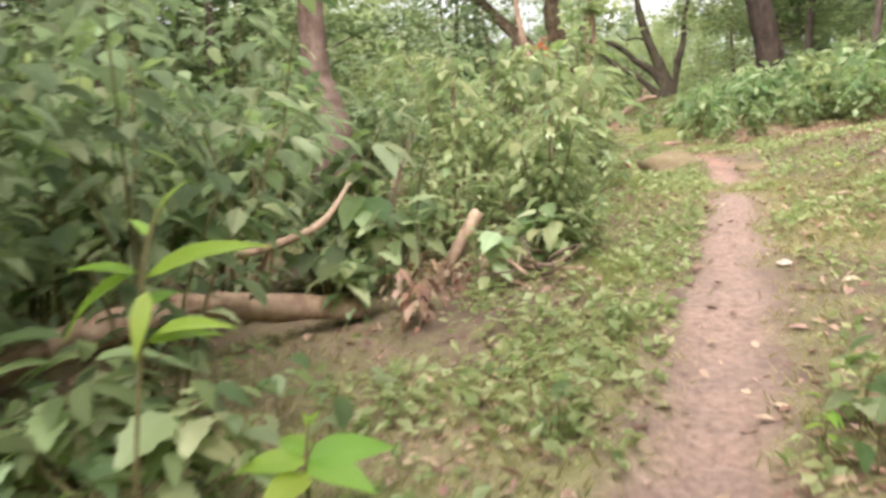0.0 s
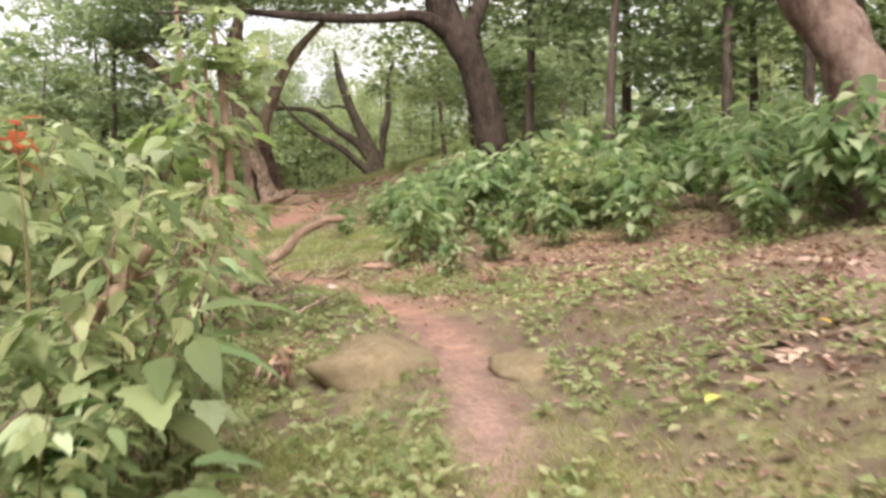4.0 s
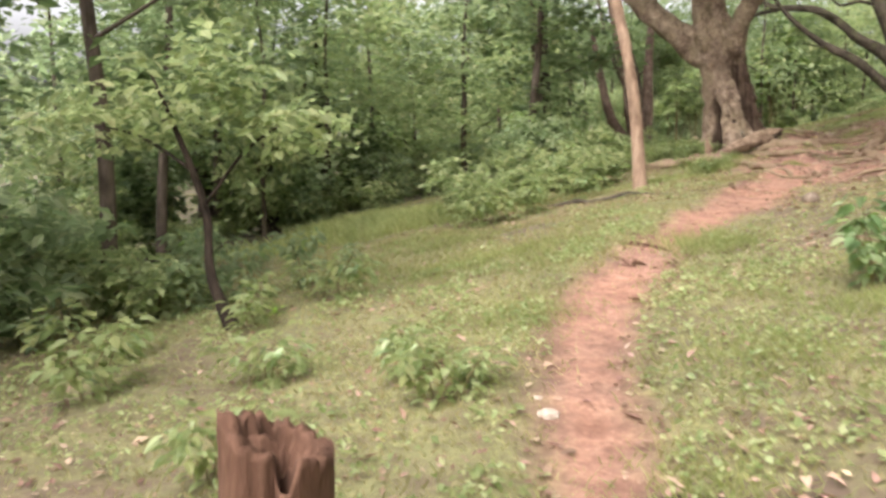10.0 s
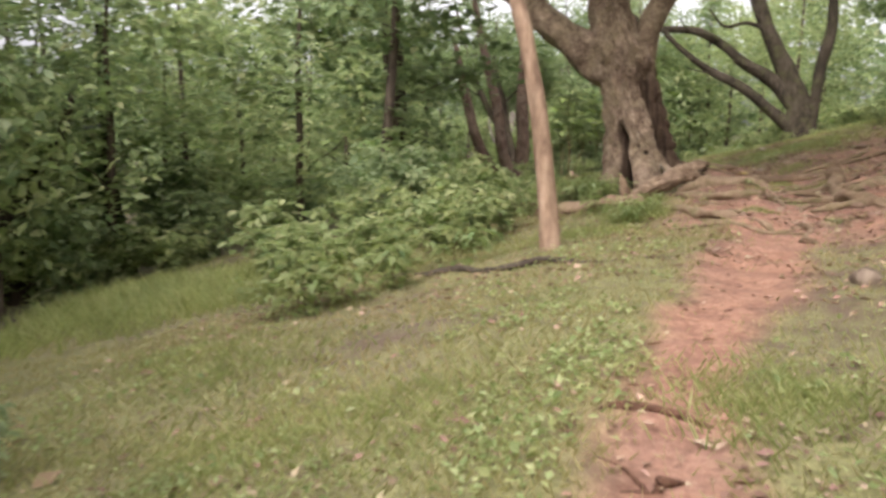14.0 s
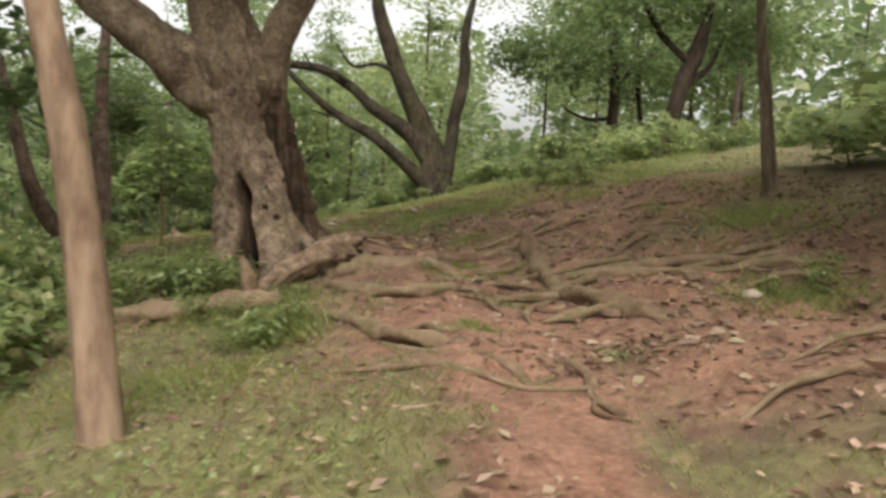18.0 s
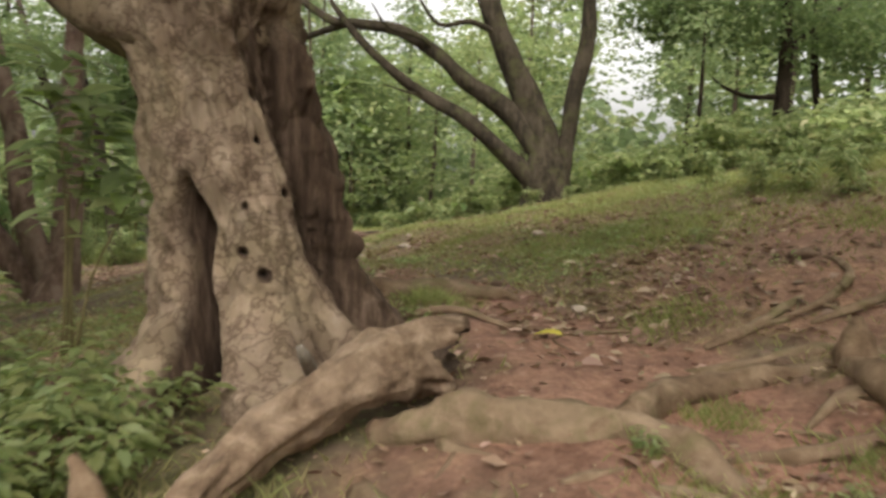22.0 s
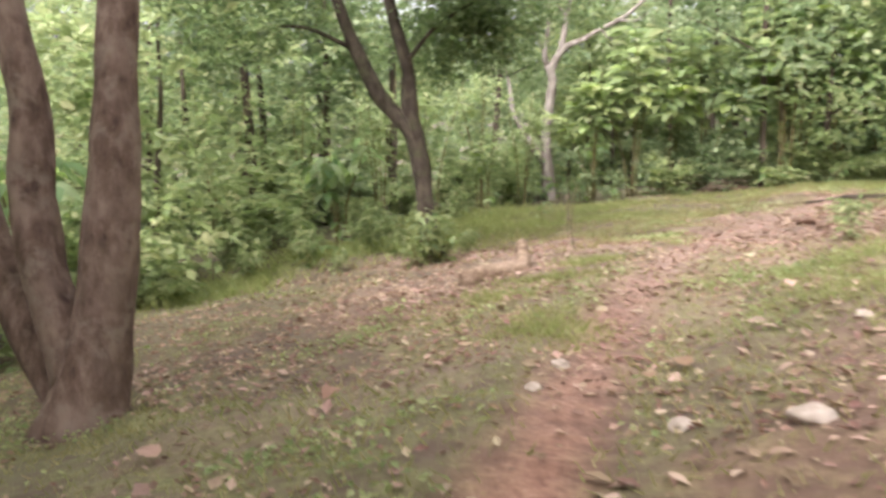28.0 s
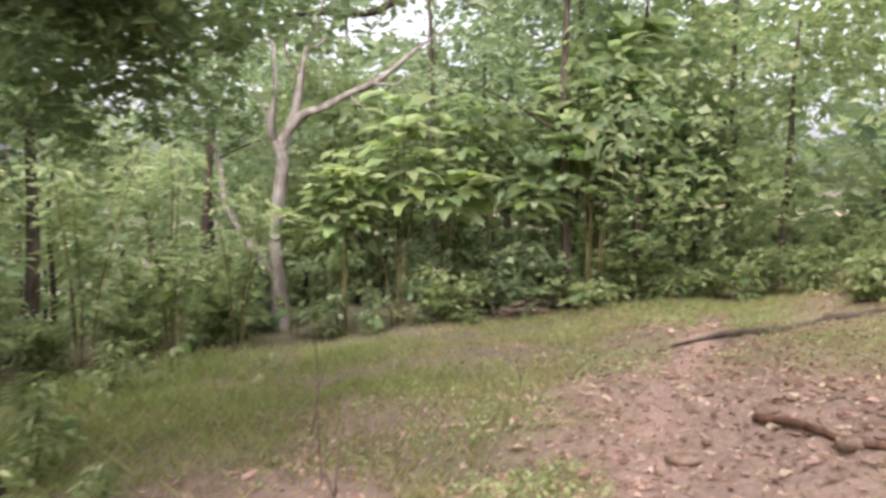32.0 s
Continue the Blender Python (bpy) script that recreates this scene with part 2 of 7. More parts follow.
def ground_build(n, l, p):
    earth = n.new("ShaderNodeAttribute")
    earth.attribute_name = "earth"
    green = n.new("ShaderNodeAttribute")
    green.attribute_name = "green"
    fine = noise_node(n, l, 22, 6, 0.7)
    broad = noise_node(n, l, 1.1, 4, 0.6)
    soil = ramp(n, [(0.3, (0.145, 0.074, 0.048)), (0.52, (0.258, 0.145, 0.1)), (0.75, (0.355, 0.23, 0.17))])
    l.new(fine.outputs[0], soil.inputs[0])
    tone = ramp(n, [(0.3, (0.85, 0.8, 0.78)), (0.7, (1.2, 1.08, 1.0))])
    l.new(broad.outputs[0], tone.inputs[0])
    bare = mixed(n, l, 1.0, soil.outputs[0], tone.outputs[0], "MULTIPLY")
    mid = noise_node(n, l, 4.5, 5, 0.65)
    trodden = ramp(n, [(0.34, (0.66, 0.6, 0.56)), (0.5, (1.0, 1.0, 1.0)), (0.68, (1.28, 1.3, 1.32))])
    l.new(mid.outputs[0], trodden.inputs[0])
    bare = mixed(n, l, 1.0, bare, trodden.outputs[0], "MULTIPLY")
    litter = ramp(n, [(0.3, (0.105, 0.069, 0.044)), (0.5, (0.205, 0.14, 0.09)), (0.7, (0.32, 0.238, 0.158))])
    chips = n.new("ShaderNodeTexVoronoi")
    chips.inputs["Scale"].default_value = 26
    sep = n.new("ShaderNodeSeparateColor")
    l.new(chips.outputs["Color"], sep.inputs[0])
    l.new(mixed(n, l, 0.45, sep.outputs[0], fine.outputs[0]), litter.inputs[0])
    moss = ramp(n, [(0.33, (0.104, 0.096, 0.036)), (0.7, (0.256, 0.240, 0.096))])
    l.new(fine.outputs[0], moss.inputs[0])
    patchy = n.new("ShaderNodeMath")
    patchy.operation, patchy.use_clamp = "MULTIPLY_ADD", True
    l.new(mid.outputs[0], patchy.inputs[0])
    patchy.inputs[1].default_value = 3.0
    away = n.new("ShaderNodeMath")
    away.operation = "ADD"
    l.new(green.outputs["Fac"], away.inputs[0])
    away.inputs[1].default_value = -1.5
    l.new(away.outputs[0], patchy.inputs[2])
    cover = mixed(n, l, patchy.outputs[0], litter.outputs[0], moss.outputs[0])
    # Woodland floor: dark humus colour plus painted tree shade.
    humus_and_shade = n.new("ShaderNodeAttribute")
    humus_and_shade.attribute_name = "humus_and_shade"
    cover = mixed(n, l, humus_and_shade.outputs["Fac"], cover, mixed(n, l, fine.outputs[0], (0.05, 0.042, 0.022), (0.15, 0.125, 0.065)))
    dust = n.new("ShaderNodeAttribute")
    dust.attribute_name = "dust"
    pale = ramp(n, [(0.3, (0.13, 0.091, 0.07)), (0.52, (0.228, 0.17, 0.135)), (0.75, (0.33, 0.258, 0.212))])
    l.new(fine.outputs[0], pale.inputs[0])
    bare = mixed(n, l, dust.outputs["Fac"], bare, pale.outputs[0])
    col = mixed(n, l, earth.outputs["Fac"], cover, bare)
    l.new(col, p.inputs["Base Color"])
    p.inputs["Roughness"].default_value = 0.95
    bump(n, l, p, mixed(n, l, 0.5, fine.outputs[0], mid.outputs[0]), 0.8, 0.06)


GROUND = shader("soil_and_litter", ground_build)
BARK_GREY = bark("grey_brown_bark", (0.05, 0.035, 0.025), (0.13, 0.095, 0.07), (0.26, 0.2, 0.15))
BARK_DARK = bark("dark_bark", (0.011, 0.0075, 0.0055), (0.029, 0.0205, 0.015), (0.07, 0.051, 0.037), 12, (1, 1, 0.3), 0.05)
BARK_FORK = bark("grey_brown_forked_bark", (0.018, 0.013, 0.009), (0.05, 0.038, 0.028), (0.115, 0.09, 0.068), 10, (1, 1, 0.35), 0.05, (0.07, 0.066, 0.036), 2.2)
BARK_ROT_SHADE = bark("decayed_shaded_heartwood", (0.018, 0.012, 0.009), (0.05, 0.034, 0.024), (0.12, 0.086, 0.062), 9, (1, 1, 0.12), 0.05)


def decayed_bark(n, l, p):
    """Old bark that gives way to dark fibrous heartwood where the trunk has rotted; shade in slit and holes is painted
    near-black.
    """
    decay_and_shade = n.new("ShaderNodeAttribute")
    decay_and_shade.attribute_name = "decay_and_shade"
    f = noise_node(n, l, 6, 5, 0.6, (1, 1, 0.5))
    fib = noise_node(n, l, 11, 6, 0.65, (1, 1, 0.1))
    g = noise_node(n, l, 2.2, 4, 0.62)
    tan = ramp(n, [(0.25, (0.11, 0.076, 0.055)), (0.45, (0.195, 0.139, 0.102)), (0.6, (0.275, 0.205, 0.154)), (0.8, (0.41, 0.33, 0.262))])
    l.new(f.outputs[0], tan.inputs[0])
    spots = ramp(n, [(0.46, (0, 0, 0)), (0.64, (0.75, 0.75, 0.75))])
    l.new(g.outputs[0], spots.inputs[0])
    plates = n.new("ShaderNodeTexVoronoi")
    plates.feature = "DISTANCE_TO_EDGE"
    plates.inputs["Scale"].default_value = 7
    l.new(g.outputs["Color"], plates.inputs["Vector"])
    crack = ramp(n, [(0.0, (0.55, 0.52, 0.5)), (0.12, (1.0, 1.0, 1.0))])
    l.new(plates.outputs["Distance"], crack.inputs[0])
    skin = mixed(n, l, 1.0, mixed(n, l, spots.outputs[0], tan.outputs[0], (0.235, 0.18, 0.12)), crack.outputs[0], "MULTIPLY")
    flakes = n.new("ShaderNodeTexVoronoi")
    flakes.inputs["Scale"].default_value = 6
    warp = noise_node(n, l, 5, 3, 0.6)
    co = n.new("ShaderNodeTexCoord")
    l.new(mixed(n, l, 0.16, co.outputs["Object"], warp.outputs["Color"]), flakes.inputs["Vector"])
    tint = n.new("ShaderNodeSeparateColor")
    l.new(flakes.outputs["Color"], tint.inputs[0])
    peel = ramp(n, [(0.0, (0.8, 0.78, 0.76)), (0.4, (0.97, 0.96, 0.94)), (0.75, (1.05, 1.04, 1.02)), (1.0, (1.22, 1.21, 1.18))])
    l.new(tint.outputs[0], peel.inputs[0])
    skin = mixed(n, l, 1.0, skin, peel.outputs[0], "MULTIPLY")
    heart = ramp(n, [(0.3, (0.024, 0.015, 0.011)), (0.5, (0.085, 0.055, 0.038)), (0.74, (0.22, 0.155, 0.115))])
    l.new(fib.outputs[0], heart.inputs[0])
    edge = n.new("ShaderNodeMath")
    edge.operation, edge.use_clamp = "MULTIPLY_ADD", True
    l.new(decay_and_shade.outputs["Fac"], edge.inputs[0])
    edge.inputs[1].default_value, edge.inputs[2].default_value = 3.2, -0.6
    # Above 1, the colour itself carries the shade inside slit and holes.
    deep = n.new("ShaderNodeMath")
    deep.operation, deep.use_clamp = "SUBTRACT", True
    l.new(decay_and_shade.outputs["Fac"], deep.inputs[0])
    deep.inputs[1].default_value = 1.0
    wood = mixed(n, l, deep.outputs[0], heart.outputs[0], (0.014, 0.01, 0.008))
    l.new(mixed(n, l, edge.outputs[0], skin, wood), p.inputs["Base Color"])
    p.inputs["Roughness"].default_value = 0.9
    p.inputs["Specular IOR Level"].default_value = 0.12
    bump(n, l, p, mixed(n, l, edge.outputs[0], f.outputs[0], fib.outputs[0]), 0.9, 0.04)


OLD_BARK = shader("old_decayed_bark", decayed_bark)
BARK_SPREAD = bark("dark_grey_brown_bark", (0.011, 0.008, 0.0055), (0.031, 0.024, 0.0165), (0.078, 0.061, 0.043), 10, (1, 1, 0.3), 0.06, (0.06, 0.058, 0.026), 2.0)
ROOT = bark("dusty_root", (0.085, 0.053, 0.033), (0.17, 0.112, 0.071), (0.285, 0.205, 0.138), 6, (1, 1, 1), 0.03, (0.135, 0.115, 0.055), 2.0)
STONE = bark("pale_stone", (0.24, 0.19, 0.145), (0.37, 0.295, 0.235), (0.5, 0.42, 0.35), 14, (1, 1, 1), 0.01)
MOUND = bark("smooth_mossy_earth", (0.11, 0.085, 0.045), (0.155, 0.12, 0.068), (0.21, 0.165, 0.1), 16, (1, 1, 1), 0.01)
RED_LEAF = foliage("young_red_leaves", (0.3, 0.06, 0.03), (0.42, 0.1, 0.05), (0.5, 0.18, 0.08), (0.6, 0.15, 0.06), 0.5, True)
BARK_TAN = bark("smooth_tan_bark", (0.12, 0.077, 0.052), (0.245, 0.16, 0.108), (0.36, 0.255, 0.178), 8)
BARK_RED = bark("reddish_bark", (0.055, 0.034, 0.026), (0.125, 0.08, 0.061), (0.235, 0.167, 0.13), 10, (1, 1, 0.5), 0.03, (0.21, 0.16, 0.125), 2.4)
BARK_PALE = bark("pale_dead_bark", (0.07, 0.055, 0.042), (0.17, 0.142, 0.114), (0.31, 0.272, 0.23), 8)
DEADWOOD = bark("weathered_wood", (0.1, 0.06, 0.04), (0.27, 0.18, 0.12), (0.46, 0.34, 0.24), 12, (1, 1, 0.4), 0.015)
LOGWOOD = bark("dull_brown_log", (0.085, 0.054, 0.036), (0.2, 0.135, 0.09), (0.37, 0.272, 0.197), 8, (1, 1, 1), 0.045)
BARK_WOOD = bark("forest_bark", (0.03, 0.022, 0.016), (0.075, 0.056, 0.042), (0.15, 0.115, 0.09), 9)
ROTWOOD = bark("rotten_brown_wood", (0.035, 0.018, 0.011), (0.095, 0.049, 0.031), (0.185, 0.102, 0.068), 8, (1, 1, 0.2), 0.05)
STEM_GREEN = bark("green_stem", (0.08, 0.07, 0.03), (0.16, 0.13, 0.06), (0.26, 0.22, 0.11), 20)
LEAF_FOREST = foliage("forest_leaves", (0.098, 0.136, 0.072), (0.21, 0.262, 0.138), (0.4, 0.445, 0.275), (0.38, 0.51, 0.23))
LEAF_DARK = foliage("dark_leaves", (0.052, 0.078, 0.037), (0.1, 0.138, 0.068), (0.2, 0.245, 0.125), (0.28, 0.38, 0.14))
LEAF_BRIGHT = foliage("bright_leaves", (0.165, 0.205, 0.092), (0.268, 0.318, 0.152), (0.43, 0.465, 0.26), (0.48, 0.61, 0.25))
LEAF_SHRUB = foliage("shrub_leaves", (0.11, 0.142, 0.062), (0.255, 0.303, 0.138), (0.485, 0.505, 0.285), (0.45, 0.56, 0.23))
LEAF_PART = foliage("single_shrub_leaves", (0.085, 0.135, 0.058), (0.26, 0.335, 0.155), (0.5, 0.57, 0.34), (0.4, 0.57, 0.22), 0.42, True, share=0.4)
LEAF_BROAD = foliage("broad_leaves", (0.084, 0.137, 0.06), (0.184, 0.257, 0.12), (0.378, 0.441, 0.26), (0.38, 0.55, 0.2))
GRASS = foliage("short_grass", (0.185, 0.165, 0.075), (0.31, 0.272, 0.13), (0.47, 0.4, 0.235), (0.414, 0.450, 0.162), 0.7)
WEED = foliage("low_weed_leaves", (0.14, 0.175, 0.068), (0.265, 0.305, 0.138), (0.42, 0.45, 0.25), (0.42, 0.54, 0.18))
DRY = foliage("dry_fallen_leaves", (0.15, 0.092, 0.062), (0.25, 0.165, 0.112), (0.43, 0.32, 0.235), (0.410, 0.246, 0.115), 0.7, share=0.12)


# ---- mesh helpers ----
def mesh_of(name, verts, faces, material, smooth=True):
    """A mesh from an array of vertices and an array of faces with one number of corners, or from lists."""
    me = bpy.data.meshes.new(name)
    if isinstance(faces, np.ndarray):
        verts = np.asarray(verts, np.float32)
        k = faces.shape[1]
        me.vertices.add(len(verts))
        me.vertices.foreach_set("co", verts.ravel())
        me.loops.add(faces.size)
        me.loops.foreach_set("vertex_index", faces.astype(np.int32).ravel())
        me.polygons.add(len(faces))
        me.polygons.foreach_set("loop_start", np.arange(0, faces.size, k, dtype=np.int32))
        me.update(calc_edges=True)
    else:
        me.from_pydata([tuple(v) for v in verts], [], faces)
        me.update()
    me.polygons.foreach_set("use_smooth", np.full(len(me.polygons), smooth))
    me.materials.append(material)
    return me


def part(name, me, parent, label="", m=None):
    ob = new(name, me)
    ob.parent = parent
    if m is not None:
        ob.matrix_basis = m
    return tagged(ob, label)


def thing(name, x, y, label, category, group="", z=None, turn=0, kind=""):
    ob = new(name)
    ob.matrix_basis = pose(x, y, gz(x, y) if z is None else z, 0, 0, turn)
    return tagged(ob, label, category, group, kind)


def smooth_line(points, radii, steps):
    """Catmull-Rom through the points, with the radii between."""
    p = np.array(points, float)
    r = np.array(radii, float)
    if len(p) == 2:
        t = np.linspace(0, 1, steps + 1)[:, None]
        return p[0] * (1 - t) + p[1] * t, np.interp(t[:, 0], [0, 1], r)
    q = np.vstack([2 * p[0] - p[1], p, 2 * p[-1] - p[-2]])
    out, rr = [], []
    for i in range(len(p) - 1):
        for t in np.arange(0, 1, 1 / steps):
            a, b, c, d = q[i:i + 4]
            out.append(0.5 * (2 * b + (c - a) * t + (2 * a - 5 * b + 4 * c - d) * t * t + (3 * b - a - 3 * c + d) * t ** 3))
            rr.append(r[i] * (1 - t) + r[i + 1] * t)
    return np.array(out + [p[-1]]), np.array(rr + [r[-1]])


def tube(points, radii, sides=10, steps=4, rough=0.1, rng=None, closed=True):
    """Vertices and faces of a tapered, uneven stem through the points."""
    rng = rng or random.Random(1)
    p, r = smooth_line(points, radii, steps)
    n = len(p)
    tan = np.gradient(p, axis=0)
    tan /= np.linalg.norm(tan, axis=1)[:, None] + 1e-9
    ref = np.array([0.31, 0.2, 0.93]) if abs(tan[0][2]) < 0.8 else np.array([0.9, 0.3, 0.1])
    ph = [rng.uniform(0, 6.28) for _ in range(6)]
    verts = []
    for i in range(n):
        u = np.cross(tan[i], ref)
        u /= np.linalg.norm(u)
        v = np.cross(tan[i], u)
        for k in range(sides):
            a = 2 * math.pi * k / sides
            w = 1 + rough * (math.sin(2 * a + ph[0] + i * 0.35) + 0.7 * math.sin(3 * a + ph[1] - i * 0.5) + 0.6 * math.sin(5 * a + ph[2] + i * 0.9) + 0.8 * math.sin(i * 1.1 + ph[3]) * 0.5)
            verts.append(p[i] + r[i] * w * (math.cos(a) * u + math.sin(a) * v))
    faces = [(i * sides + k, i * sides + (k + 1) % sides, (i + 1) * sides + (k + 1) % sides, (i + 1) * sides + k) for i in range(n - 1) for k in range(sides)]
    if closed:
        verts += [p[0] - tan[0] * r[0] * 0.2, p[-1] + tan[-1] * r[-1] * 0.3]
        e = len(verts)
        faces += [(e - 2, (k + 1) % sides, k) for k in range(sides)] + [(e - 1, (n - 1) * sides + k, (n - 1) * sides + (k + 1) % sides) for k in range(sides)]
    return verts, faces


def joined(pieces):
    verts, faces = [], []
    for v, f in pieces:
        o = len(verts)
        verts += list(v)
        faces += [tuple(i + o for i in q) for q in f]
    return verts, faces


# leaf blades, along +y from the stalk, 1 long
DIAMOND = (np.array([(0, 0, 0), (-0.28, 0.45, 0.06), (0, 1, -0.1), (0.28, 0.45, 0.06)]), np.array([(0, 2, 1), (0, 3, 2)]))
FOLDED = (np.array([(0, 0, 0), (-0.24, 0.35, 0.07), (-0.2, 0.65, 0.03), (0, 1, -0.16), (0.2, 0.65, 0.03), (0.24, 0.35, 0.07), (0, 0.5, 0.0)]),
          np.array([(0, 6, 1), (1, 6, 2), (2, 6, 3), (3, 6, 4), (4, 6, 5), (5, 6, 0)]))
CURLED = (np.array([(0, 0, 0.0), (-0.26, 0.4, 0.16), (0, 0.5, 0.0), (0.24, 0.45, 0.12), (0, 1, 0.14)]), np.array([(0, 2, 1), (0, 3, 2), (1, 2, 4), (2, 3, 4)]))
BLADE = (np.array([(-0.035, 0, 0), (0.035, 0, 0), (0.028, 0.55, 0.0), (0, 1, -0.12)]), np.array([(0, 1, 2), (0, 2, 3)]))


def outline_leaf(width, tip=0.25, teeth=0.0, rows=7, droop=0.22, cup=0.12):
    """A fuller blade with a midrib, a drooping tip and, if wanted, a toothed edge."""
    v, f = [], []
    for i in range(rows + 1):
        t = i / rows
        w = width * math.sin(math.pi * min(1, t ** 0.75)) ** 0.8 * (1 - tip * t) if 0 < i < rows else 0.004
        w *= 1 + (teeth if i % 2 else -teeth)
        z = 0.05 * math.sin(t * 3) - droop * t * t
        v += [(-w, t, z + cup * w), (0, t, z - 0.01), (w, t, z + cup * w)]
    for i in range(rows):
        a = 3 * i
        f += [(a, a + 1, a + 4), (a, a + 4, a + 3), (a + 1, a + 2, a + 5), (a + 1, a + 5, a + 4)]
    return np.array(v), np.array(f)


OVAL, LONG, TOOTHED = outline_leaf(0.26), outline_leaf(0.17, 0.4), outline_leaf(0.33, 0.2, 0.14, 8)


def scatter_mesh(name, template, place, way, up, size, material, jitter=None):
    """One mesh of many blades: place, direction and upward side of each, and its length."""
    tv, tf = template
    y = way / (np.linalg.norm(way, axis=1)[:, None] + 1e-9)
    x = np.cross(y, up)
    x /= np.linalg.norm(x, axis=1)[:, None] + 1e-9
    z = np.cross(x, y)
    size = np.asarray(size).reshape(-1, 1, 1)
    wide = size if jitter is None else size * jitter.reshape(-1, 1, 1)
    v = place[:, None, :] + wide * tv[None, :, 0:1] * x[:, None, :] + size * (tv[None, :, 1:2] * y[:, None, :] + tv[None, :, 2:3] * z[:, None, :])
    f = (np.arange(len(place)) * len(tv))[:, None, None] + tf[None]
    return mesh_of(name, v.reshape(-1, 3), f.reshape(-1, tf.shape[1]), material, False)


def random_ways(rs, n, droop=0.3, flat=0.7):
    a = rs.uniform(0, 2 * math.pi, n)
    way = np.stack([np.cos(a), np.sin(a), rs.normal(-droop, 0.4, n)], 1)
    up = np.stack([rs.normal(0, 1 - flat + 0.15, n), rs.normal(0, 1 - flat + 0.15, n), np.ones(n)], 1)
    return way, up


# ---- the ground, one sheet to the horizon ----
def stretched(lo, hi, step, far, grow=1.35):
    """Even steps between lo and hi, growing steps out to far on both sides."""
    mid = np.arange(lo, hi + step / 2, step)
    out, s, d = [], step, 0.0
    while d < far:
        s *= grow
        d += s
        out.append(d)
    out = np.array(out)
    return np.concatenate([lo - out[::-1], mid, hi + out])


def build_ground():
    xs, ys = stretched(-5, 14, 0.1, 1500), stretched(-2, 56, 0.1, 1500)
    gx, gy = np.meshgrid(xs, ys)
    x, y = gx.ravel(), gy.ravel()
    earth, green = earth_mask(x, y), green_mask(x, y)
    near = np.clip(1 - (np.abs(trail_offset(x, y)) - 10) / 10, 0, 1)
    z = ground_z(x, y) + near * relief(x, y)
    w, h = len(xs), len(ys)
    i = (np.arange(h - 1)[:, None] * w + np.arange(w - 1)[None]).ravel()
    me = mesh_of("ground", np.stack([x, y, z], 1), np.stack([i, i + 1, i + w + 1, i + w], 1), GROUND)
    # Darkens away from the trail: humus, with the trees' shade painted into it.
    humus_and_shade = np.clip((np.maximum(trail_offset(x, y) - 9, -trail_offset(x, y) - 5.5)) / 3 + (cloud(x, y, 2.0, 60) - 0.5), 0, 1)
    humus_and_shade = np.maximum(humus_and_shade, 0.75 * np.clip((y - 41.5) / 2.5, 0, 1) * np.clip((-trail_offset(x, y) - 0.25) / 0.5, 0, 1) * np.clip(1.6 * cloud(x, y, 0.7, 61) - 0.2, 0, 1))
    for name, values in (("earth", earth), ("green", green), ("humus_and_shade", humus_and_shade), ("dust", np.maximum(np.clip((y - 38) / 7 + 0.8 * (cloud(x, y, 2.2, 80) - 0.5), 0, 1) * 0.6, np.clip((13 - y) / 5, 0, 1) * 0.7))):
        a = me.attributes.new(name, "FLOAT", "POINT")
        a.data.foreach_set("value", values.astype(np.float32))
    tagged(new("ground", me), "hillside of red earth, leaf litter and short grass with a worn foot trail", "ground", kind="structure")


build_ground()


# ---- trees ----
def crown_mesh(name, clumps, leaf, size, material, seed, template=DIAMOND, flat=0.62, droop=0.22):
    """Leaves in clumps: x, y, z, radius across, radius up, number."""
    rs = np.random.RandomState(seed)
    pts = []
    for x, y, z, r, h, n in clumps:
        d = rs.normal(0, 1, (n, 3))
        d /= np.linalg.norm(d, axis=1)[:, None]
        d *= (rs.uniform(0, 1, n) ** 0.45)[:, None]
        k = max(3, n // 14)
        hub = d[rs.randint(0, n, k)]
        near = hub[rs.randint(0, k, n)] + rs.normal(0, 1, (n, 3)) * np.array([0.2, 0.2, 0.07])
        d = np.where(rs.uniform(0, 1, n)[:, None] < 0.72, near, d)
        pts.append(np.array([x, y, z]) + d * np.array([r, r, h]))
    p = np.concatenate(pts)
    way, up = random_ways(rs, len(p), droop, flat)
    return scatter_mesh(name, template, p, way, up, leaf * rs.uniform(0.6, 1.25, len(p)), material, rs.uniform(0.8, 1.3, len(p)))


def tree(name, stems, label, category="tree", clumps=(), leaf=0.13, bark_mat=None, leaf_mat=None, seed=1, group="", sides=12, rough=0.07, size=1.0):
    """A tree: its first stem is the trunk and the rest are limbs, all as points in the world with radii; clumps of leaves make the crown."""
    rng = random.Random(seed)
    bx, by, _ = stems[0][0][0]
    bz = gz(bx, by)
    root = thing(name, bx, by, label, category, group, z=bz)
    off = np.array([bx, by, bz])
    for i, (pts, radii) in enumerate(stems):
        p = np.array(pts, float) - off
        if i == 0:
            p[0][2] = 0
            p = np.vstack([p[0] - np.array([0, 0, 0.3]), p])
            radii = [radii[0] * 1.4, radii[0] * 1.15] + list(radii[1:])
        big = i == 0 or max(radii) > 0.1
        v, f = tube(p, radii, sides if big else 7, 6 if big else 4, rough, rng)
        part("trunk" if i == 0 else "limb", mesh_of("trunk" if i == 0 else "limb", v, f, bark_mat or BARK_GREY), root)
    if len(clumps):
        c = [(x - bx, y - by, z - bz, r, h, n) for x, y, z, r, h, n in clumps]
        part("crown", crown_mesh("crown", c, leaf, size, leaf_mat or LEAF_FOREST, seed), root)
    return root


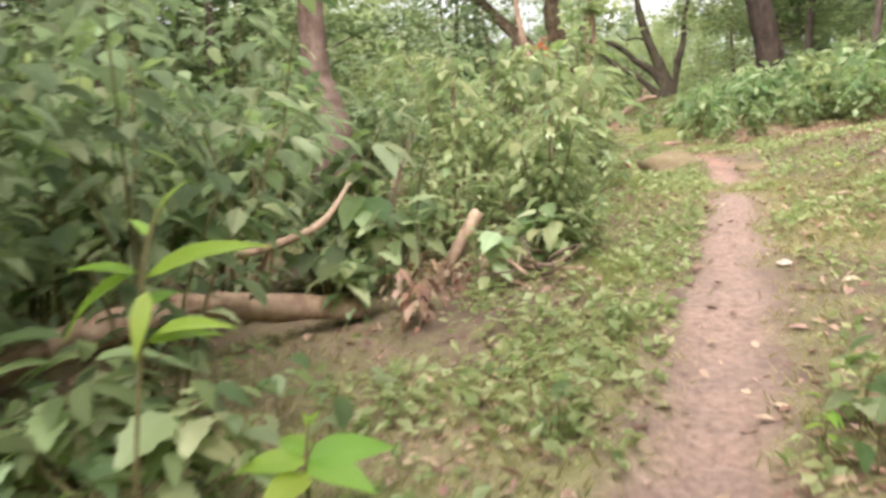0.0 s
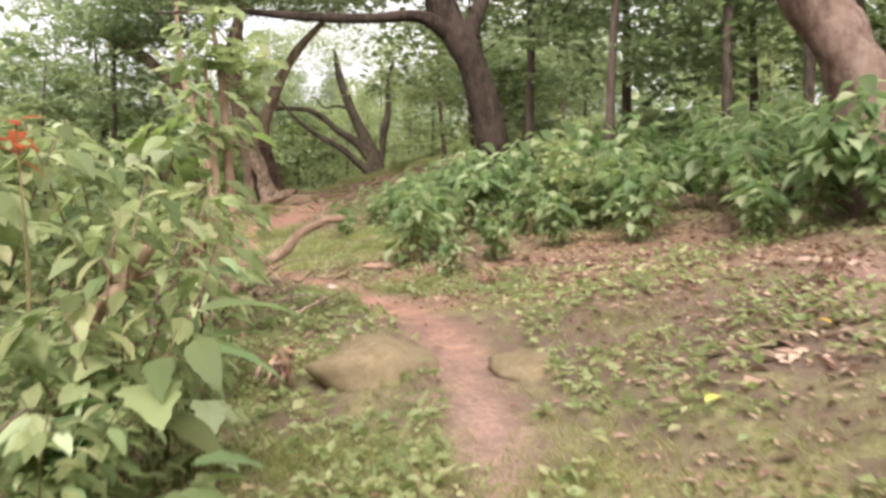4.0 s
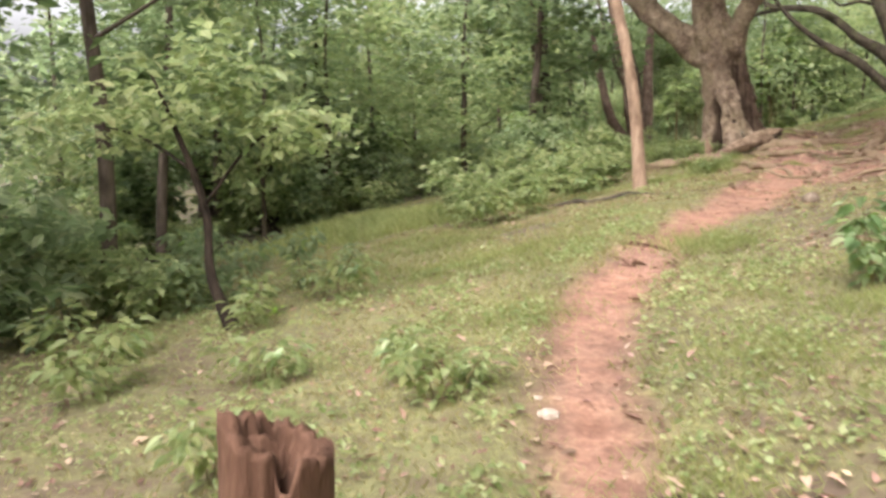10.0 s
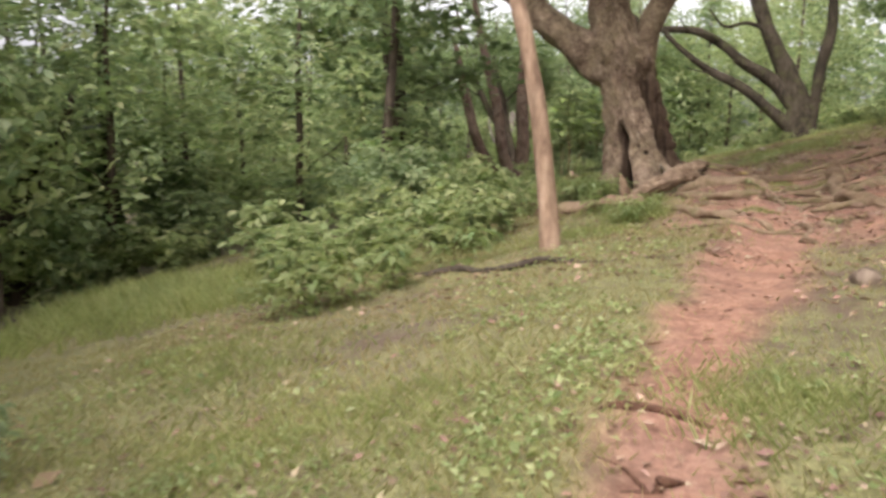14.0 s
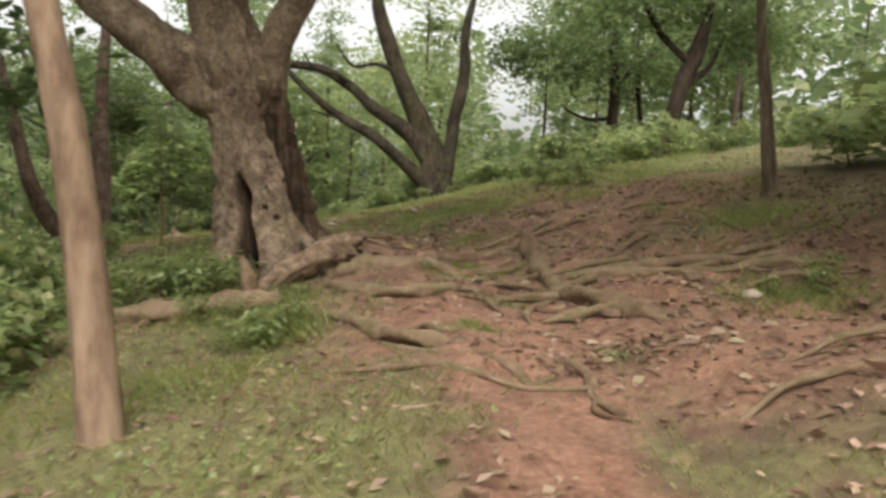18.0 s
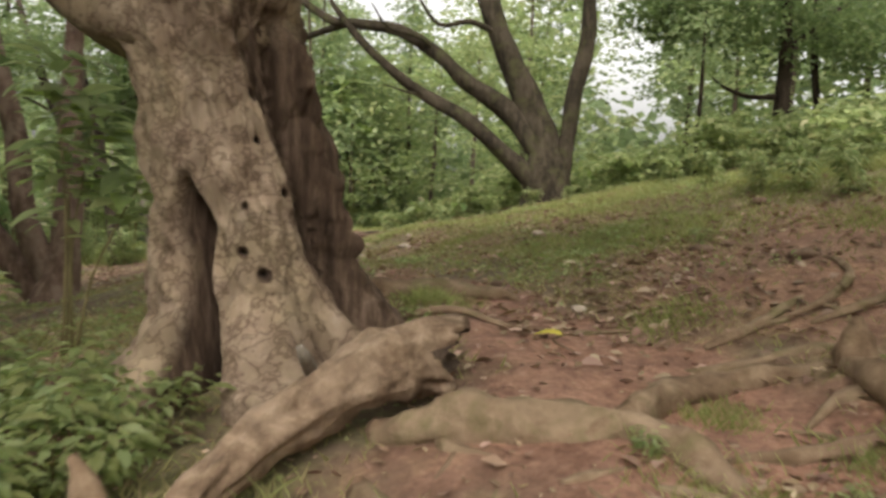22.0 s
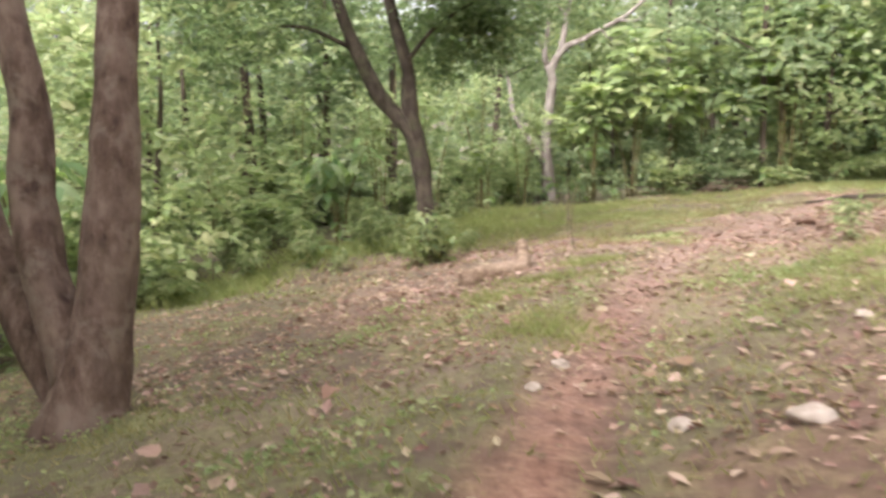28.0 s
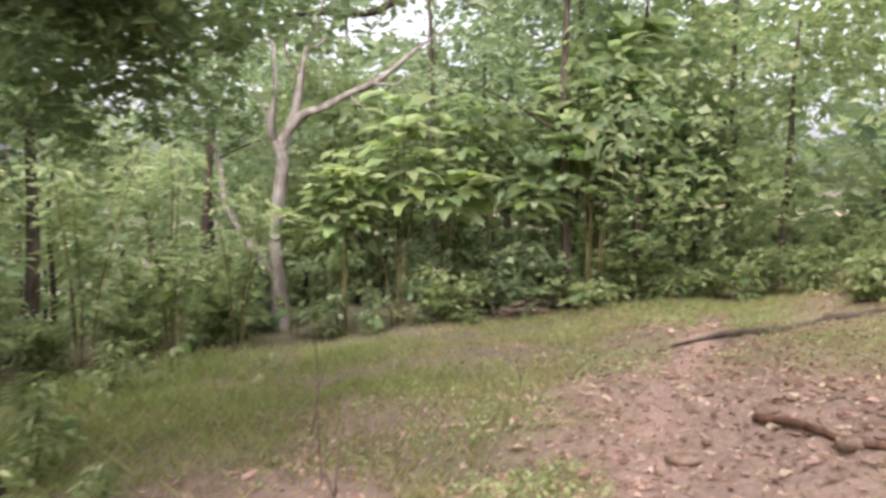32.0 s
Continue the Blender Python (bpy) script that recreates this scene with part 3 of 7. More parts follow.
def forest_tree(seed, height, spread, leaves, leaf, leaf_mat, bark_mat, low):
    """A slender forest tree at the origin: trunk, side limbs and an uneven crown that begins low."""
    rng = random.Random(seed)
    lean = rng.uniform(-0.5, 0.5), rng.uniform(-0.5, 0.5)
    pts = [(lean[0] * t * t + rng.uniform(-0.06, 0.06), lean[1] * t * t + rng.uniform(-0.06, 0.06), height * t) for t in (0, 0.2, 0.4, 0.6, 0.8, 1)]
    r = 0.0085 * height + 0.025
    stems = [(pts, [r, 0.85 * r, 0.7 * r, 0.5 * r, 0.32 * r, 0.1 * r])]
    clumps = []
    for i in range(13):
        t = low + (1 - low) * (i + 0.5) / 13
        a = rng.uniform(0, 6.28)
        k = spread * (0.55 + 0.6 * math.sin(math.pi * (0.15 + 0.8 * (t - low) / (1 - low)))) * rng.uniform(0.6, 1.15)
        z = height * t
        x0, y0 = lean[0] * t * t, lean[1] * t * t
        tip = (x0 + k * math.cos(a), y0 + k * math.sin(a), z + 0.35 * k)
        stems.append(([(x0, y0, z - 0.25), (x0 + 0.5 * k * math.cos(a + 0.2), y0 + 0.5 * k * math.sin(a + 0.2), z + 0.12 * k), tip], [0.3 * r, 0.2 * r, 0.06 * r]))
        clumps.append((x0 + 0.75 * k * math.cos(a), y0 + 0.75 * k * math.sin(a), z + 0.2 * k, 0.62 * k + 0.25, 0.4 * k + 0.25, leaves // 13))
    root = new("forest_tree")
    v, f = tube([(0, 0, -0.4)] + pts, [r * 1.3] + stems[0][1], 8, 3, 0.06, rng)
    part("trunk", mesh_of("trunk", v, f, bark_mat), root)
    for p, q in stems[3:4]:
        part("branch", mesh_of("branch", *tube(p, q, 5, 3, 0.05, rng), bark_mat), root)
    part("crown", crown_mesh("crown", clumps, leaf, 1, leaf_mat, seed, flat=0.6), root)
    return tagged(root, "slender forest tree with a leafy green crown", "tree", "forest trees")


FOREST = [forest_tree(11, 9.0, 2.0, 2900, 0.24, LEAF_FOREST, BARK_WOOD, 0.2), forest_tree(12, 10.0, 1.7, 2900, 0.22, LEAF_FOREST, BARK_WOOD, 0.24),
          forest_tree(13, 7.5, 1.8, 2750, 0.23, LEAF_BRIGHT, BARK_WOOD, 0.09), forest_tree(14, 9.5, 2.1, 3000, 0.24, LEAF_DARK, BARK_WOOD, 0.2), forest_tree(15, 5.2, 1.5, 2250, 0.23, LEAF_SHRUB, BARK_WOOD, 0.07)]


def undergrowth(seed, height, spread, leaves, leaf, leaf_mat, template=DIAMOND):
    """A leafy bush of the undergrowth at the origin."""
    rng = random.Random(seed)
    root = new("undergrowth_bush")
    stems, clumps = [], []
    for i in range(7):
        a, k = rng.uniform(0, 6.28), spread * rng.uniform(0.3, 0.9)
        h = height * rng.uniform(0.55, 1)
        stems.append(tube([(0.05 * math.cos(a), 0.05 * math.sin(a), -0.1), (0.5 * k * math.cos(a), 0.5 * k * math.sin(a), 0.55 * h), (k * math.cos(a), k * math.sin(a), h)], [0.014, 0.01, 0.004], 5, 3, 0.05, rng))
        clumps.append((0.8 * k * math.cos(a), 0.8 * k * math.sin(a), 0.72 * h, 0.42 * spread, 0.3 * height, leaves // 10))
        clumps.append((0.5 * k * math.cos(a + 1), 0.5 * k * math.sin(a + 1), 0.35 * h, 0.4 * spread, 0.25 * height, leaves // 20))
    for v, f in stems[:1]:
        part("stem", mesh_of("stem", v, f, STEM_GREEN), root)
    part("foliage", crown_mesh("foliage", clumps, leaf, 1, leaf_mat, seed, template, 0.66, 0.2), root)
    return tagged(root, "leafy green bush of the forest undergrowth", "bush", "undergrowth bushes")


UNDER = [undergrowth(21, 1.6, 1.0, 900, 0.18, LEAF_FOREST), undergrowth(22, 1.2, 0.95, 850, 0.17, LEAF_SHRUB), undergrowth(23, 2.3, 1.2, 1200, 0.2, LEAF_FOREST),
         undergrowth(24, 1.9, 1.0, 950, 0.2, LEAF_BRIGHT), undergrowth(25, 0.8, 0.8, 700, 0.14, LEAF_SHRUB), undergrowth(26, 3.4, 1.5, 1700, 0.22, LEAF_DARK)]

# where trees and undergrowth begin on either side of the trail
EDGE_Y = [-30, 0, 4, 8, 12, 16, 20, 27, 34, 37, 40, 44, 48, 52, 56, 60, 90]
EDGE_L = [-6, -5.5, -5.2, -4.8, -4.2, -3.6, -3.2, -4.6, -5.0, -2.5, -1.2, -0.4, 0.6, 1.2, 1.8, 3.5, 6]
EDGE_R = [8, 8, 9, 10, 10, 9.5, 10.5, 14, 18, 21, 21, 19, 18.5, 18, 17, 16, 20]
BUSH_L = [-3, -2.4, -2.2, -2.0, -1.2, -1.8, -4.2, -6.6, -3.6, -0.8, -0.5, -0.6, -0.5, 0.2, 1.6, 5, 6]
BUSH_R = [7, 6.5, 7.6, 8.4, 8.2, 7.2, 9.0, 11.5, 12.6, 13.4, 13.8, 13.0, 13.2, 14, 14.5, 14, 18]


GAP = (7.06, 0.625, 8.15, 0.736)


def clearing(x, y):
    """Two lanes through the woods, above the first bank and behind the spreading tree, where the sky shows."""
    gap = (y > 13) & (y < 46) & (x > GAP[0] + GAP[1] * (y - 14)) & (x < GAP[2] + GAP[3] * (y - 14))
    return gap | (y > 45.5) & (x > 13.0 + 0.47 * (y - 44)) & (x < 14.2 + 0.6 * (y - 44))


def fill_forest():
    rng = random.Random(5)
    used, used_proto, used_low = [], set(), set()

    def put(protos, x, y, gap, used_set, big, kinds=None):
        if any((x - a) ** 2 + (y - b) ** 2 < gap * gap for a, b, g in used if g == big):
            return
        if big and 55 < y < 61 and 0.8 < x < 6.0 or 20 < y < 40 and abs(x - station(y, 1)) < 1.5:
            return
        used.append((x, y, big))
        k = rng.choice(kinds) if kinds else rng.randrange(len(protos))
        m = pose(x, y, gz(x, y), rng.uniform(-3, 3), rng.uniform(-3, 3), rng.uniform(0, 360)) @ Matrix.Diagonal((*[rng.uniform(0.85, 1.2)] * 2, rng.uniform(0.85, 1.15), 1))
        if big and clearing(x, y):
            return
        if k not in used_set:
            used_set.add(k)
            protos[k].matrix_basis = m
        else:
            copy_thing(protos[k], m)

    for i in range(1600):
        y = rng.uniform(-14, 78)
        left = rng.random() < 0.62
        x = (np.interp(y, EDGE_Y, EDGE_L) - 0.4 - 15 * rng.random() ** 1.3) if left else (np.interp(y, EDGE_Y, EDGE_R) + 0.5 + 17 * rng.random() ** 1.1)
        if y > 61:
            x = rng.uniform(-12, 32)
        if len([u for u in used if u[2]]) < 120:
            thin = not left and y < 60
            put(FOREST, x, y, 2.7 if thin else 1.75, used_proto, True, (0, 1, 2, 4) if left and y > 38 else None)
    for x0, x1, y0, y1, n, gap in ((-3, 1.0, 34, 38, 8, 1.3), (8.6, 17, 15, 29, 26, 1.7), (1, 14, 57.5, 70, 40, 1.6), (13, 24, 46, 58, 14, 2.2), (-14, -3, 14, 36, 20, 1.6)):
        for i in range(n):
            put(FOREST, rng.uniform(x0, x1), rng.uniform(y0, y1), gap, used_proto, True, (2, 4, 0, 1, 0) if y0 > 50 else (2, 4, 2, 1) if y0 == 46 else None)
    for x, y, k in ((6.4, 61.6, 0), (9.6, 61.4, 0), (0.8, 61.3, 1), (7.8, 64.0, 2), (4.6, 65.5, 2)):
        put(FOREST, x, y, 0.8, used_proto, True, (k,))
    for x, y, k in ((0.2, 28.4, 4), (1.1, 29.1, 4), (2.1, 30.2, 1), (1.4, 31.2, 1), (2.4, 32.4, 1), (-0.2, 30.4, 1), (0.7, 33.0, 0), (2.7, 34.2, 1), (1.2, 35.4, 3), (7.0, 58.2, 0), (8.8, 58.8, 1), (10.5, 59.6, 0), (-0.3, 45.4, 1), (-0.9, 46.4, 4), (-0.5, 48.2, 4), (-0.6, 50.0, 3), (0.2, 52.6, 4), (0.4, 54.8, 4), (1.2, 57.5, 3), (2.2, 59.6, 1),
                    (-2.0, 21.4, 4), (-2.9, 21.9, 4), (-3.2, 20.9, 0), (-6.9, 31.6, 4), (-4.6, 33.6, 4), (-3.6, 33.9, 1),
                    (12.5, 45.0, 1), (13.1, 43.7, 4), (13.7, 42.7, 4), (14.2, 41.8, 1), (14.7, 40.9, 4), (15.2, 40.1, 4), (15.5, 39.3, 1), (14.3, 43.9, 1), (15.1, 42.9, 4), (16.0, 41.6, 1), (16.6, 40.3, 1), (12.0, 46.1, 1), (11.0, 46.7, 4), (13.3, 45.6, 1), (12.6, 43.0, 4),
                    (8.2, 58.2, 4), (9.8, 58.6, 1), (11.4, 58.4, 4), (12.4, 58.0, 1), (13.2, 57.0, 4), (10.6, 58.2, 4), (13.9, 55.8, 4), (6.7, 57.0, 1), (7.9, 57.4, 0), (9.1, 57.6, 1), (12.6, 54.0, 4), (13.6, 52.6, 1)):
        put(UNDER, x, y, 0.3, used_low, False, (k,))
    for i in range(2600):
        y = rng.uniform(-6, 72)
        left = rng.random() < 0.6
        x = (np.interp(y, EDGE_Y, BUSH_L) - 8 * rng.random() ** 1.6) if left else (np.interp(y, EDGE_Y, BUSH_R) + 7 * rng.random() ** 1.5)
        if y > 58.5:
            x = rng.uniform(0, 30)
        deep = left and x < np.interp(y, EDGE_Y, BUSH_L) - 2.5 or y > 60
        low = not left and y < 58
        if len([u for u in used if not u[2]]) < 280:
            put(UNDER, x, y, 1.0, used_low, False, (2, 1, 0, 1, 3) if y > 57 else (3, 1, 0, 1, 0) if left and y > 38 else (2, 3, 0, 2, 5, 1) if deep else (1, 4, 4, 1, 0) if low else (0, 1, 3, 4, 1, 0))


fill_forest()

# the old hollow tree beside the trail
OLD = (5.18, 33.55)


def soft(x):
    return 1 / (1 + math.exp(-max(-40, min(40, x))))


def old_trunk():
    """Trunk with a buttressed foot, a slit into its hollow heart, a broad decayed groove and borer holes."""
    rows, cols = 190, 300
    verts, faces, decay_and_shade = [], [], []
    for i in range(rows + 1):
        h = -0.3 + 3.5 * i / rows
        up = max(h, 0)
        lean = -0.17 * up - 0.02 * up * up
        twist = -23 * (min(max(h, 0.1), 2.1) - 0.3) / 1.5
        for k in range(cols):
            deg = 180 + 360 * k / cols
            share = soft((deg - 277) / 4) * soft((385 - deg) / 9)
            deg += twist * share
            a = math.radians(deg)
            p = Vector((math.cos(a), math.sin(a), h))
            flare = 0.36 * math.exp(-up / 0.3) + 0.18 * math.exp(-up / 1.0)
            lobes = 0.5 + 0.5 * math.cos(3 * a + 1.1) + 0.35 * math.cos(5 * a - 0.7)
            r = 0.475 + 0.07 * math.exp(-((h - 2.25) / 0.35) ** 2) - 0.3 * max(0, h - 2.35) + flare * (0.55 + 0.5 * lobes)
            r += (0.34 * math.exp(-up / 0.35) + 0.12 * math.exp(-up / 1.1)) * math.exp(-((deg - 268) / 17) ** 2)
            r += 0.085 * noise.fractal(p * 2.2, 1.0, 2.0, 4) + 0.026 * noise.noise(p * 7) + 0.014 * noise.noise(p * 17) + 0.032 * noise.noise(Vector((deg * 0.1, h * 0.9, 11)))
            warts = noise.noise(Vector((deg * 0.13, h * 6.5, 21)))
            r += 0.045 * max(0, warts - 0.28) * soft((2.0 - h) * 5)
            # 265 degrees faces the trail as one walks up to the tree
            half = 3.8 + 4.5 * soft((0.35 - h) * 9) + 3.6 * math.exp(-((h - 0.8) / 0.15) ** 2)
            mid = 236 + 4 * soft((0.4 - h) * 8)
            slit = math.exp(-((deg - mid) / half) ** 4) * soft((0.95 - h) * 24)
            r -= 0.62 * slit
            gm = 322 + twist
            wide = 20 - 2.5 * h + 2.5 * noise.noise(Vector((h * 2.5, 5, 1)))
            groove = math.exp(-((deg - gm) / wide) ** 4) * soft((1.85 - h) * 8) * soft((h - 0.14) * 16)
            fibre = noise.noise(Vector((deg * 0.22, h * 0.9, 3))) + 0.6 * noise.noise(Vector((deg * 0.6, h * 1.6, 7)))
            r -= groove * (0.2 + 0.17 * fibre + 0.06 * noise.noise(Vector((deg * 1.1, h * 5, 2))) + 0.1 * math.exp(-((deg - gm - 7) / 5) ** 2))
            lip = math.exp(-((deg - gm - wide - 4) / 5) ** 2) + 0.5 * math.exp(-((deg - gm + wide + 3) / 4) ** 2)
            r += lip * soft((2.0 - h) * 9) * (0.05 + 0.11 * noise.fractal(Vector((h * 5.5, deg * 0.06, 1)), 1, 2, 4))
            ring = 0.0
            for hd, hh, size in ((261, 0.66, 0.026), (269, 0.55, 0.032), (266, 0.9, 0.016), (279, 1.25, 0.018), (288, 0.98, 0.022), (284, 1.5, 0.03)):
                e = (((deg - hd) * 0.0115) ** 2 + (h - hh) ** 2) / (size * size)
                r -= 0.09 * math.exp(-e * e)
                ring = max(ring, math.exp(-e * e))
            verts.append((r * math.cos(a) + lean, r * math.sin(a), h + 0.25))
            torn = soft((deg - gm - 6) / 6) * soft((395 - deg) / 10) * soft((1.9 + 0.5 * noise.noise(Vector((deg * 0.06, h, 4))) - h) * 5) * (0.8 + 0.5 * noise.fractal(Vector((deg * 0.05, h * 2.2, 8)), 1, 2, 4))
            # Doubled in the slit and borer holes, where shade is painted in.
            decay_and_shade.append(max(2 * slit, groove, 2 * ring, min(torn, 1)))
    for i in range(rows):
        for k in range(cols):
            faces.append((i * cols + k, i * cols + (k + 1) % cols, (i + 1) * cols + (k + 1) % cols, (i + 1) * cols + k))
    return gz(*OLD) - 0.25, verts, faces, decay_and_shade


def old_tree():
    root = thing("old_tree", *OLD, "massive old tree with a hollow buttressed trunk and peeling tan bark", "tree", z=gz(*OLD) - 0.25)
    bz, v, f, decay_and_shade = old_trunk()
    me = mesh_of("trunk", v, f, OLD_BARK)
    rot_and_shade = me.attributes.new("decay_and_shade", "FLOAT", "POINT")
    rot_and_shade.data.foreach_set("value", decay_and_shade)
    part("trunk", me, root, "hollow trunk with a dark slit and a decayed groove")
    off = np.array([OLD[0], OLD[1], bz])
    rng = random.Random(3)
    limbs = [([(4.87, 33.58, 3.55), (4.4, 33.52, 3.86), (3.77, 33.59, 4.29), (3.11, 33.77, 4.87), (2.45, 33.96, 5.50), (1.39, 34.25, 6.49), (0.09, 34.44, 7.23)], [0.42, 0.36, 0.29, 0.25, 0.23, 0.16, 0.08]),
             ([(4.82, 33.58, 3.5), (4.66, 33.60, 4.2), (4.42, 33.60, 5.02), (4.21, 33.62, 5.86), (4.29, 33.70, 7.02), (4.61, 34.02, 8.49)], [0.4, 0.36, 0.34, 0.31, 0.24, 0.1]),
             ([(4.92, 33.49, 3.66), (5.13, 33.39, 4.45), (5.41, 33.34, 5.13), (5.71, 33.29, 5.88), (6.36, 33.23, 6.89), (7.44, 32.97, 8.07)], [0.3, 0.22, 0.19, 0.17, 0.13, 0.06])]
    for p, r in limbs:
        v, f = tube(np.array(p) - off, r, 24, 9, 0.075, rng)
        part("limb", mesh_of("limb", v, f, OLD_BARK), root)
    # Most of these clumps hang unseen overhead, added to shade the ground.
    cl = [(0.2, 34.3, 7.4, 1.5, 0.8, 900), (2.0, 34.0, 7.3, 1.4, 0.7, 800), (4.4, 34.0, 8.7, 2.2, 0.9, 1600), (7.2, 33.0, 8.3, 2.0, 0.8, 1400), (5.5, 31.0, 8.6, 2.0, 0.7, 1400), (8.2, 30.6, 8.6, 1.9, 0.7, 1200), (3.2, 31.2, 8.2, 1.6, 0.7, 900), (6.4, 28.4, 8.8, 1.8, 0.6, 900), (2.2, 29.6, 8.6, 2.0, 0.6, 1300), (4.6, 28.0, 9.3, 2.2, 0.6, 1200), (1.6, 32.0, 8.0, 2.0, 0.7, 1500), (3.4, 36.0, 9.0, 2.4, 0.7, 1500), (2.4, 33.8, 8.8, 2.2, 0.6, 1200), (5.4, 30.6, 9.8, 2.4, 0.6, 1400)]
    part("crown", crown_mesh("crown", [(x - off[0], y - off[1], z - off[2], r, h, n) for x, y, z, r, h, n in cl], 0.24, 1, LEAF_FOREST, 8), root)


old_tree()

# the spreading tree on the rise, with arching limbs
tree("spreading_tree", [
    ([(11.5, 43.71, 2.85), (11.41, 43.8, 3.79), (11.15, 43.95, 4.5), (10.77, 44.17, 5.39), (10.47, 44.35, 6.2), (10.1, 44.6, 7.4), (9.9, 44.9, 8.8)], [0.5, 0.34, 0.28, 0.25, 0.22, 0.18, 0.08]),
    ([(11.7, 43.66, 3.1), (11.83, 43.64, 3.99), (11.95, 43.66, 4.89), (12.15, 43.64, 5.89), (12.19, 43.71, 7.07), (12.5, 43.8, 8.4)], [0.22, 0.165, 0.155, 0.16, 0.13, 0.06]),
    ([(11.36, 43.74, 3.6), (10.7, 44.03, 4.43), (9.95, 44.37, 4.95), (9.36, 44.65, 5.51), (8.69, 44.95, 5.93), (7.86, 45.29, 6.04), (7.36, 45.49, 6.12), (6.7, 45.8, 6.6), (6.1, 46.2, 7.3)], [0.25, 0.2, 0.165, 0.142, 0.118, 0.1, 0.09, 0.065, 0.03]),
    ([(11.27, 43.65, 2.95), (10.67, 43.87, 3.53), (9.92, 44.22, 4.22), (9.18, 44.55, 4.64), (8.51, 44.86, 5.15), (7.85, 45.17, 5.8), (7.35, 45.43, 6.49)], [0.22, 0.175, 0.145, 0.118, 0.1, 0.08, 0.045]),
    ([(10.6, 44.3, 5.9), (9.9, 44.2, 6.1), (9.3, 44.3, 6.0), (8.8, 44.2, 6.5)], [0.08, 0.06, 0.045, 0.02]),
    ([(9.2, 44.6, 4.65), (8.8, 44.6, 4.7), (8.3, 44.5, 4.8)], [0.045, 0.03, 0.012]),
    ([(7.7, 45.4, 6.05), (7.26, 48.0, 6.15), (6.88, 50.0, 6.09), (6.52, 51.6, 6.08), (6.11, 52.5, 5.9), (5.44, 53.0, 5.49), (4.75, 53.1, 5.47), (4.04, 53.2, 5.4)], [0.075, 0.07, 0.062, 0.058, 0.055, 0.05, 0.04, 0.018]),
    ([(6.11, 52.50, 5.90), (5.76, 52.60, 5.60), (5.36, 52.60, 5.55)], [0.035, 0.025, 0.008]),
    ([(9.36, 44.65, 5.51), (9.0, 44.5, 5.75), (8.3, 44.3, 5.85), (7.9, 44.0, 6.2)], [0.06, 0.045, 0.03, 0.012])],
    # The last three clumps are unseen canopy, added for shade on the ground.
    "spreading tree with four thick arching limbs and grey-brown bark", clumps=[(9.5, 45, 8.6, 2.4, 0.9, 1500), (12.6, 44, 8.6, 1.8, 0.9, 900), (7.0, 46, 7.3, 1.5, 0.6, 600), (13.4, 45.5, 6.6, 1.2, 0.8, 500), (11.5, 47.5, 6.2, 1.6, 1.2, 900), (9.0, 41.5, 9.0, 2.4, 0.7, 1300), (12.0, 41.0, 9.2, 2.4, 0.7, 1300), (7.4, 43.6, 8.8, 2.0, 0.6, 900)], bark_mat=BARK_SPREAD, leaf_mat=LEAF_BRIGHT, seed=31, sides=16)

# slim pole-like tree in front of the old one
tree("pole_tree", [([(3.14, 27.75, 1.2), (3.07, 27.83, 1.97), (2.96, 27.9, 2.83), (2.79, 27.97, 3.66), (2.62, 28.03, 4.3), (2.36, 28.1, 5.5), (2.3, 28.1, 7.2)], [0.115, 0.1, 0.097, 0.097, 0.09, 0.07, 0.03])],
     "slim leaning tree with smooth tan bark", clumps=[(2.3, 28.7, 7.2, 1.1, 0.7, 500)], bark_mat=BARK_TAN, seed=32)

# two stems from one foot on the slope
tree("twin_stem_tree", [
    ([(3.15, 39.85, 1.1), (3.24, 39.95, 1.77), (3.28, 40.09, 2.5), (3.26, 40.22, 3.22), (3.24, 40.36, 3.95), (3.3, 40.5, 5.4), (3.5, 40.7, 7.5)], [0.27, 0.21, 0.168, 0.15, 0.14, 0.1, 0.04]),
    ([(3.08, 39.92, 1.45), (2.82, 39.99, 2.11), (2.7, 40.07, 2.66), (2.63, 40.17, 3.29), (2.45, 40.24, 3.96), (2.1, 40.4, 5.4), (1.8, 40.6, 7.0)], [0.18, 0.16, 0.14, 0.132, 0.125, 0.09, 0.03]),
    ([(2.98, 39.98, 1.2), (2.4, 40.16, 1.96), (2.15, 40.2, 2.43), (1.9, 40.29, 3.21), (1.5, 40.5, 5.0)], [0.15, 0.16, 0.15, 0.13, 0.06])],
    "twin-stemmed tree with reddish brown bark", clumps=[(3.4, 40.7, 7.4, 1.4, 0.8, 700), (1.9, 40.6, 6.8, 1.3, 0.8, 700)], bark_mat=BARK_RED, seed=33)

